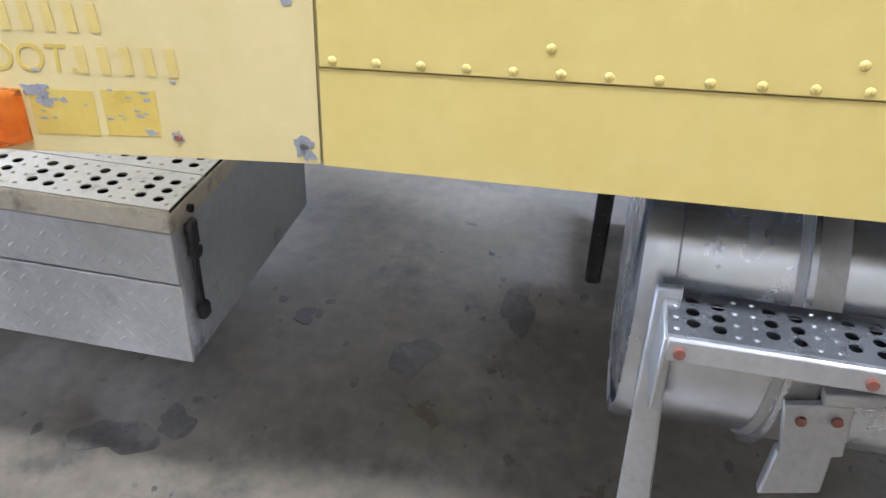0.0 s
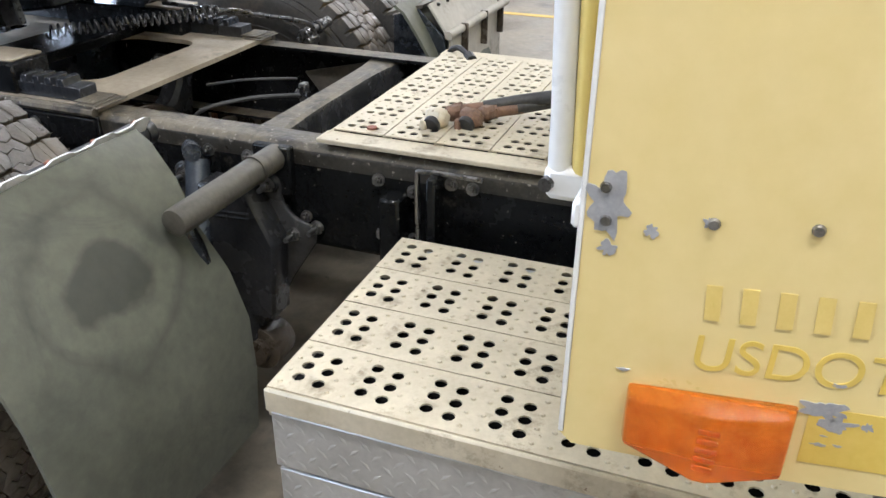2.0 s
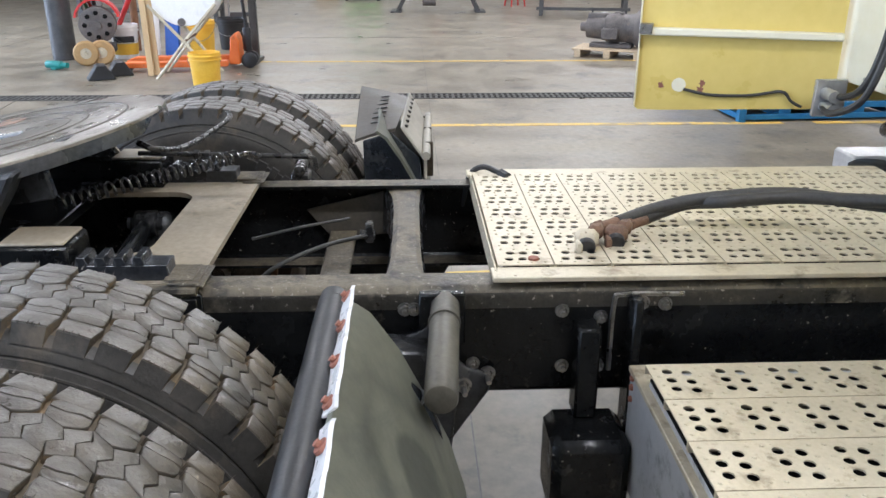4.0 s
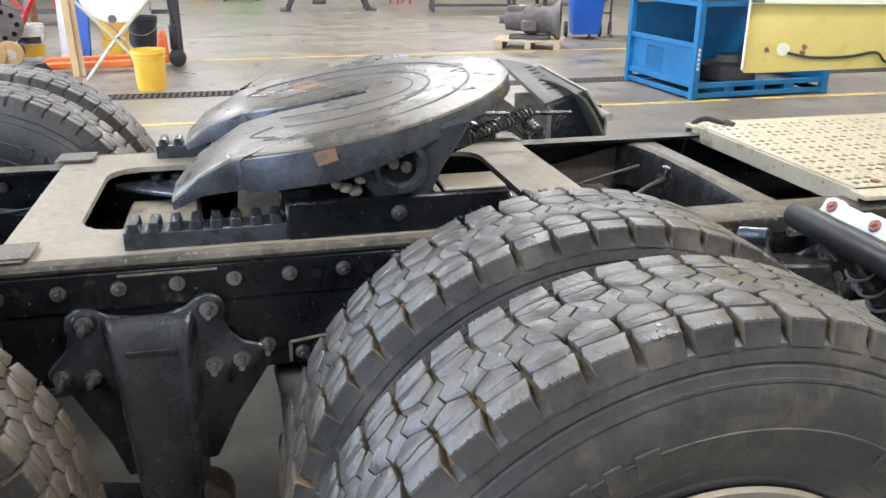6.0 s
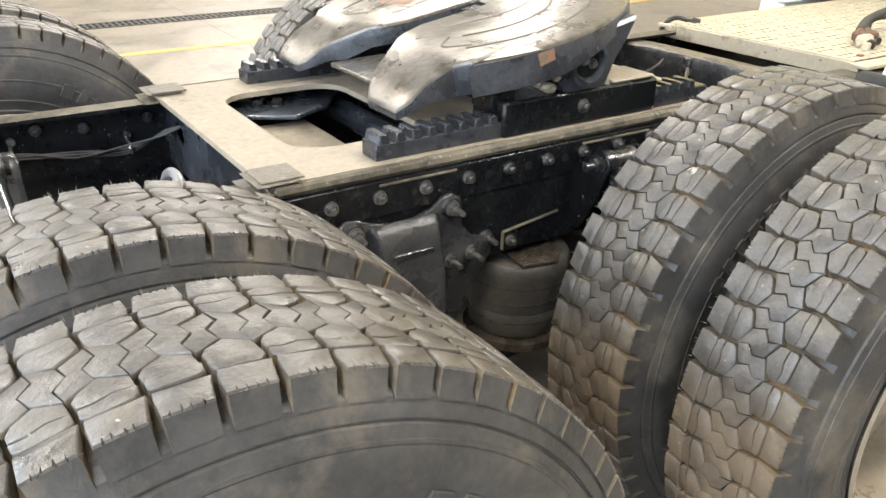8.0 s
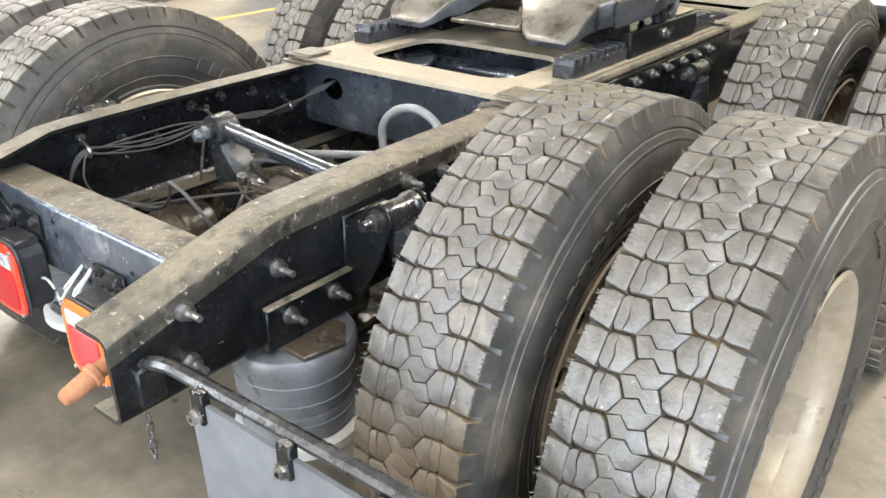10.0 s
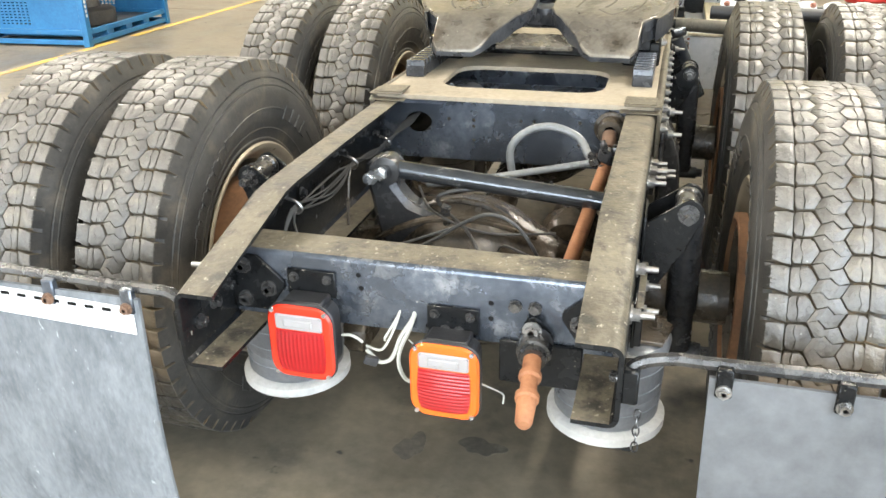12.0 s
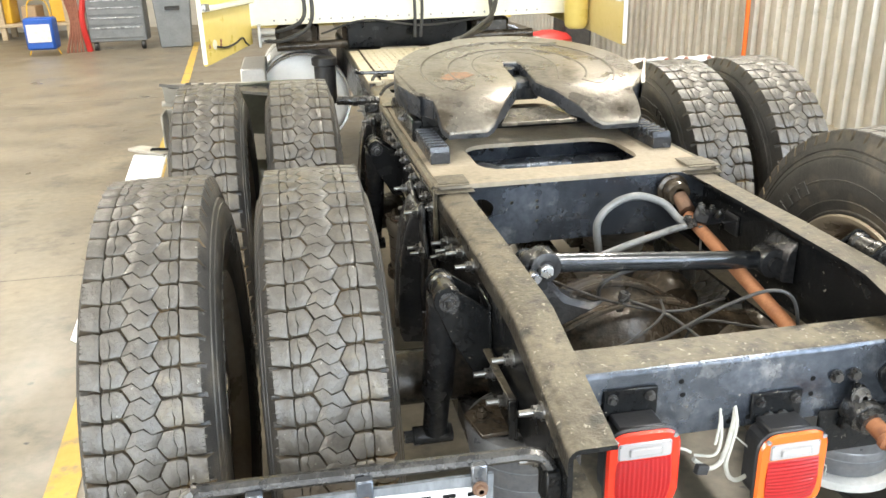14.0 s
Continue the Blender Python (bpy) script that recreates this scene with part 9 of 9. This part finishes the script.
o.matrix_basis = pose(-7.98, -1.92, 0, 0, 0, 25)
tagged(o, "black rubber wheel chock on the floor", "wheel chock")
o = tagged(new("wheel_chock", o.data), "black rubber wheel chock on the floor", "wheel chock")
o.matrix_basis = pose(-8.28, -1.80, 0, 0, 0, 25)
gt = bm_new()
cyl(gt, (-0.14, 0, 0.06), (0.10, 0, 0.06), 0.05, seg=14, bev=0.01)
cyl(gt, (0.10, 0, 0.06), (0.18, 0, 0.06), 0.035, seg=14)
obox(gt, (-0.02, 0.0, 0.015), (0.08, 0.08, 0.03), bev=0.005)
o = part("power_tool", gt, M["teal"])
o.matrix_basis = pose(-8.75, -2.75, 0, 0, 0, 70)
tagged(o, "teal power tool lying on the floor", "power tool")
# dark benches and machines along the far wall
for k, (x, y, w, h, mm, nm, lb) in enumerate(((-22.5, -4.0, 2.6, 1.0, "dark_steel", "workbench", "dark steel workbench by the far wall"), (-22.6, 8.4, 2.4, 1.9, "dark_steel", "shelf_rack", "dark steel shelf rack by the far wall"), (-22.4, 5.4, 1.6, 1.1, "red", "red_cabinet", "red steel cabinet by the far wall"), (-18.0, 8.5, 1.4, 1.0, "iron", "axle_stack", "stack of old axle parts on the floor"), (-15.0, -3.3, 2.6, 1.8, "dark_steel", "machine", "dark steel workshop machine with loose parts"))):
    t = thing(nm, (x, y, 0), lb, nm.split("_")[-1], rz=90)
    for sx in (-1, 1):
        for sy in (-0.3, 0.3):
            b = bm_new()
            box(b, (sx * w / 2 - 0.04, sy - 0.04, 0), (sx * w / 2 + 0.04, sy + 0.04, h), 0.004)
            part("leg", b, M["dark_steel"], t)
    for z in (0.25, 0.62 * h, h):
        b = bm_new()
        box(b, (-w / 2, -0.35, z - 0.04), (w / 2, 0.35, z), 0.005)
        part("shelf", b, M[mm], t)
    rnd = random.Random(k)
    for z in (0.25, 0.62 * h, h):
        for j in range(5):
            b = bm_new()
            ww, hh = rnd.uniform(0.12, 0.3), rnd.uniform(0.12, 0.3)
            xx = -w / 2 + w * (j + 0.5) / 5
            if rnd.random() < 0.5:
                cyl(b, (xx, rnd.uniform(-0.15, 0.15), z), (xx, 0.0, z + hh), ww / 2, seg=14, bev=0.01)
            else:
                obox(b, (xx, 0, z + hh / 2), (ww, 0.3, hh), rz=rnd.uniform(-15, 15), bev=0.015)
            part("stored_part", b, M[rnd.choice(("iron", "dark_steel", "red", "card", "engine", "white"))], t)

# north end: tool chest, bins, jacks
tc_ = thing("tool_chest", (-3.62, 12.85, 0), "grey steel roller tool chest with drawers", "tool chest", rz=0)
b = bm_new()
box(b, (-0.46, -0.22, 0.14), (0.46, 0.24, 1.45), 0.015)
part("chest_body", b, M["grey_chest"], tc_)
for k, (z, h) in enumerate(((0.20, 0.20), (0.42, 0.14), (0.58, 0.14), (0.74, 0.10), (0.86, 0.10), (0.98, 0.10), (1.10, 0.14), (1.26, 0.14))):
    b = bm_new()
    box(b, (-0.43, -0.235, z), (0.43, -0.222, z + h - 0.012), 0.004)
    dr = part("drawer", b, M["grey_chest"], tc_)
    b = bm_new()
    box(b, (-0.40, -0.252, z + h - 0.04), (0.40, -0.236, z + h - 0.022), 0.004)
    part("handle", b, M["chrome"], dr)
for x in (-0.38, 0.38):
    b = bm_new()
    cyl(b, (x - 0.03, -0.15, 0.07), (x + 0.03, -0.15, 0.07), 0.07, seg=16)
    part("castor", b, M["black_plastic"], tc_)
db = thing("dark_bin", (-2.72, 12.9, 0), "dark grey plastic bin", "bin", rz=5)
b = bm_new()
prism(b, [(-0.26, 0.0), (0.26, 0.0), (0.32, 1.05), (-0.32, 1.05)], "y", -0.26, 0.28, bev=0.02)
part("bin_body", b, M["grey_chest"], db)
b = bm_new()
box(b, (-0.34, -0.30, 1.05), (0.34, 0.32, 1.12), 0.015)
box(b, (-0.12, -0.30, 0.62), (0.12, -0.262, 0.68), 0.006)
part("bin_lid", b, M["black_plastic"], db)
bb = thing("blue_crate", (-4.75, 12.4, 0), "blue and white plastic tub on a stand", "crate")
b = bm_new()
box(b, (-0.22, -0.18, 0.10), (0.22, 0.18, 0.60), 0.03)
part("crate_body", b, M["blue_plastic"], bb)
b = bm_new()
box(b, (-0.18, -0.186, 0.22), (0.18, -0.181, 0.50), 0.01)
part("crate_label", b, M["white_strip"], bb)
b = bm_new()
tube(b, [(-0.18, 0, 0.60), (-0.12, 0, 0.85), (0.12, 0, 0.85), (0.18, 0, 0.60)], 0.012, 6)
tube(b, [(-0.2, 0.0, 0.10), (-0.24, 0.0, 0.006)], 0.012, 6, smooth=False)
tube(b, [(0.2, 0.0, 0.10), (0.24, 0.0, 0.006)], 0.012, 6, smooth=False)
part("crate_handle", b, M["bucket"], bb)
rj = thing("red_trolley", (-4.2, 12.6, 0), "red upright trolley jack", "trolley", rz=15)
b = bm_new()
tube(b, [(0.10, 0, 0.0), (0.05, 0, 0.5), (0.12, 0.03, 0.9), (0.10, 0.05, 1.5)], 0.05, 8)
part("trolley_frame", b, M["red"], rj)
for k in range(5):
    b = bm_new()
    tube(b, [(-0.25 + 0.06 * k, 0, 0.0), (-0.12 + 0.03 * k, 0, 0.5), (-0.2 + 0.05 * k, 0, 1.0)], 0.022, 6)
    part("strut", b, M["rust_bolt"], rj)
sw = thing("wooden_rack", (-6.2, 15.6, 0), "wooden storage rack with goods at the end wall", "rack")
for x in (-1.2, 0.0, 1.2):
    for y in (-0.3, 0.3):
        b = bm_new()
        box(b, (x - 0.05, y - 0.05, 0), (x + 0.05, y + 0.05, 2.0), 0.004)
        part("post", b, M["wood"], sw)
for z in (0.30, 1.0, 1.8):
    b = bm_new()
    box(b, (-1.3, -0.38, z - 0.06), (1.3, 0.38, z), 0.004)
    part("shelf", b, M["wood"], sw)
rnd = random.Random(4)
for z in (0.30, 1.0):
    for j in range(5):
        b = bm_new()
        h = rnd.uniform(0.25, 0.5)
        obox(b, (-1.0 + 0.5 * j, 0, z + h / 2), (rnd.uniform(0.25, 0.4), 0.4, h), rz=rnd.uniform(-10, 10), bev=0.02)
        part("stored_box", b, M[rnd.choice(("white", "card", "bucket", "iron"))], sw)
rv_ = thing("red_cleaner", (2.75, 9.0, 0), "red and black floor cleaner near the wall", "cleaner", rz=20)
b = bm_new()
lathe(b, [(0.08, 0.001), (0.08, 0.30), (0.12, 0.34), (0.28, 0.33), (0.34, 0.26), (0.38, 0.10), (0.38, 0.001)], "z", 28)
part("cleaner_body", b, M["red"], rv_)
b = bm_new()
lathe(b, [(0.0, 0.001), (0.0, 0.26), (0.08, 0.28), (0.08, 0.001)], "z", 24)
part("cleaner_base", b, M["black_plastic"], rv_)
bb2 = thing("black_cabinet", (3.2, 9.3, 0), "black cabinet against the corrugated wall", "cabinet")
b = bm_new()
box(b, (-0.2, -0.25, 0.0), (0.2, 0.25, 0.85), 0.012)
part("cabinet_body", b, M["black_plastic"], bb2)
b = bm_new()
box(b, (-0.17, -0.262, 0.06), (0.17, -0.251, 0.80), 0.006)
part("cabinet_door", b, M["dark_steel"], bb2)
b = bm_new()
tube(b, [(3.62, 5.35, 0.05), (3.66, 5.42, 1.0), (3.68, 5.55, 2.2)], 0.022, 8)
tagged(part("broom_pole", b, M["orange"]), "orange pole leaning on the corrugated wall", "pole")
b = bm_new()
tube(b, [(-10.3, 6.6, 0.0), (-10.5, 6.65, 0.3), (-10.45, 6.6, 0.6), (-10.5, 6.7, 1.2)], 0.02, 6)
tagged(part("tangled_cable", b, M["hose"]), "black cable lying beside the bin", "cable")
so = thing("stool", (-18.9, 4.40, 0), "tall red steel workshop stool", "stool", rz=20)
for ang in range(45, 405, 90):
    c_, s_ = math.cos(radians(ang)), math.sin(radians(ang))
    b = bm_new()
    tube(b, [(0.26 * c_, 0.26 * s_, 0.0), (0.13 * c_, 0.13 * s_, 1.05)], 0.020, 8, smooth=False)
    part("leg", b, M["red"], so)
b = bm_new()
cyl(b, (0, 0, 1.05), (0, 0, 1.09), 0.18, seg=24, bev=0.01)
part("seat", b, M["red"], so)
b = bm_new()
tube(b, [(0.20 * math.cos(a), 0.20 * math.sin(a), 0.42) for a in [2 * math.pi * k / 16 for k in range(17)]], 0.012, 6, smooth=False)
part("foot_ring", b, M["chrome"], so)
ht = thing("hand_truck", (-11.1, 6.35, 0), "black steel hand truck with a grey load", "hand truck", rz=70)
for x in (-0.18, 0.18):
    b = bm_new()
    tube(b, [(x, -0.35, 0.03), (x, 0.12, 0.08), (x, 0.20, 0.55), (x, 0.24, 1.2)], 0.018, 8, 5)
    part("side_tube", b, M["dark_steel"], ht)
    b = bm_new()
    cyl(b, (x - 0.03, 0.22, 0.10), (x + 0.03, 0.22, 0.10), 0.10, seg=18, bev=0.01)
    part("wheel", b, M["black_plastic"], ht)
for z in (0.35, 0.75, 1.1):
    b = bm_new()
    tube(b, [(-0.18, 0.19 + 0.04 * z, z), (0.18, 0.19 + 0.04 * z, z)], 0.014, 8, smooth=False)
    part("cross_bar", b, M["dark_steel"], ht)
b = bm_new()
lathe(b, [(0.55, 0.001), (0.56, 0.10), (0.70, 0.15), (1.0, 0.155), (1.12, 0.11), (1.16, 0.001)], "z", 20, m=pose(0, 0.02, 0))
part("load", b, M["iron"], ht, "grey bundled load")
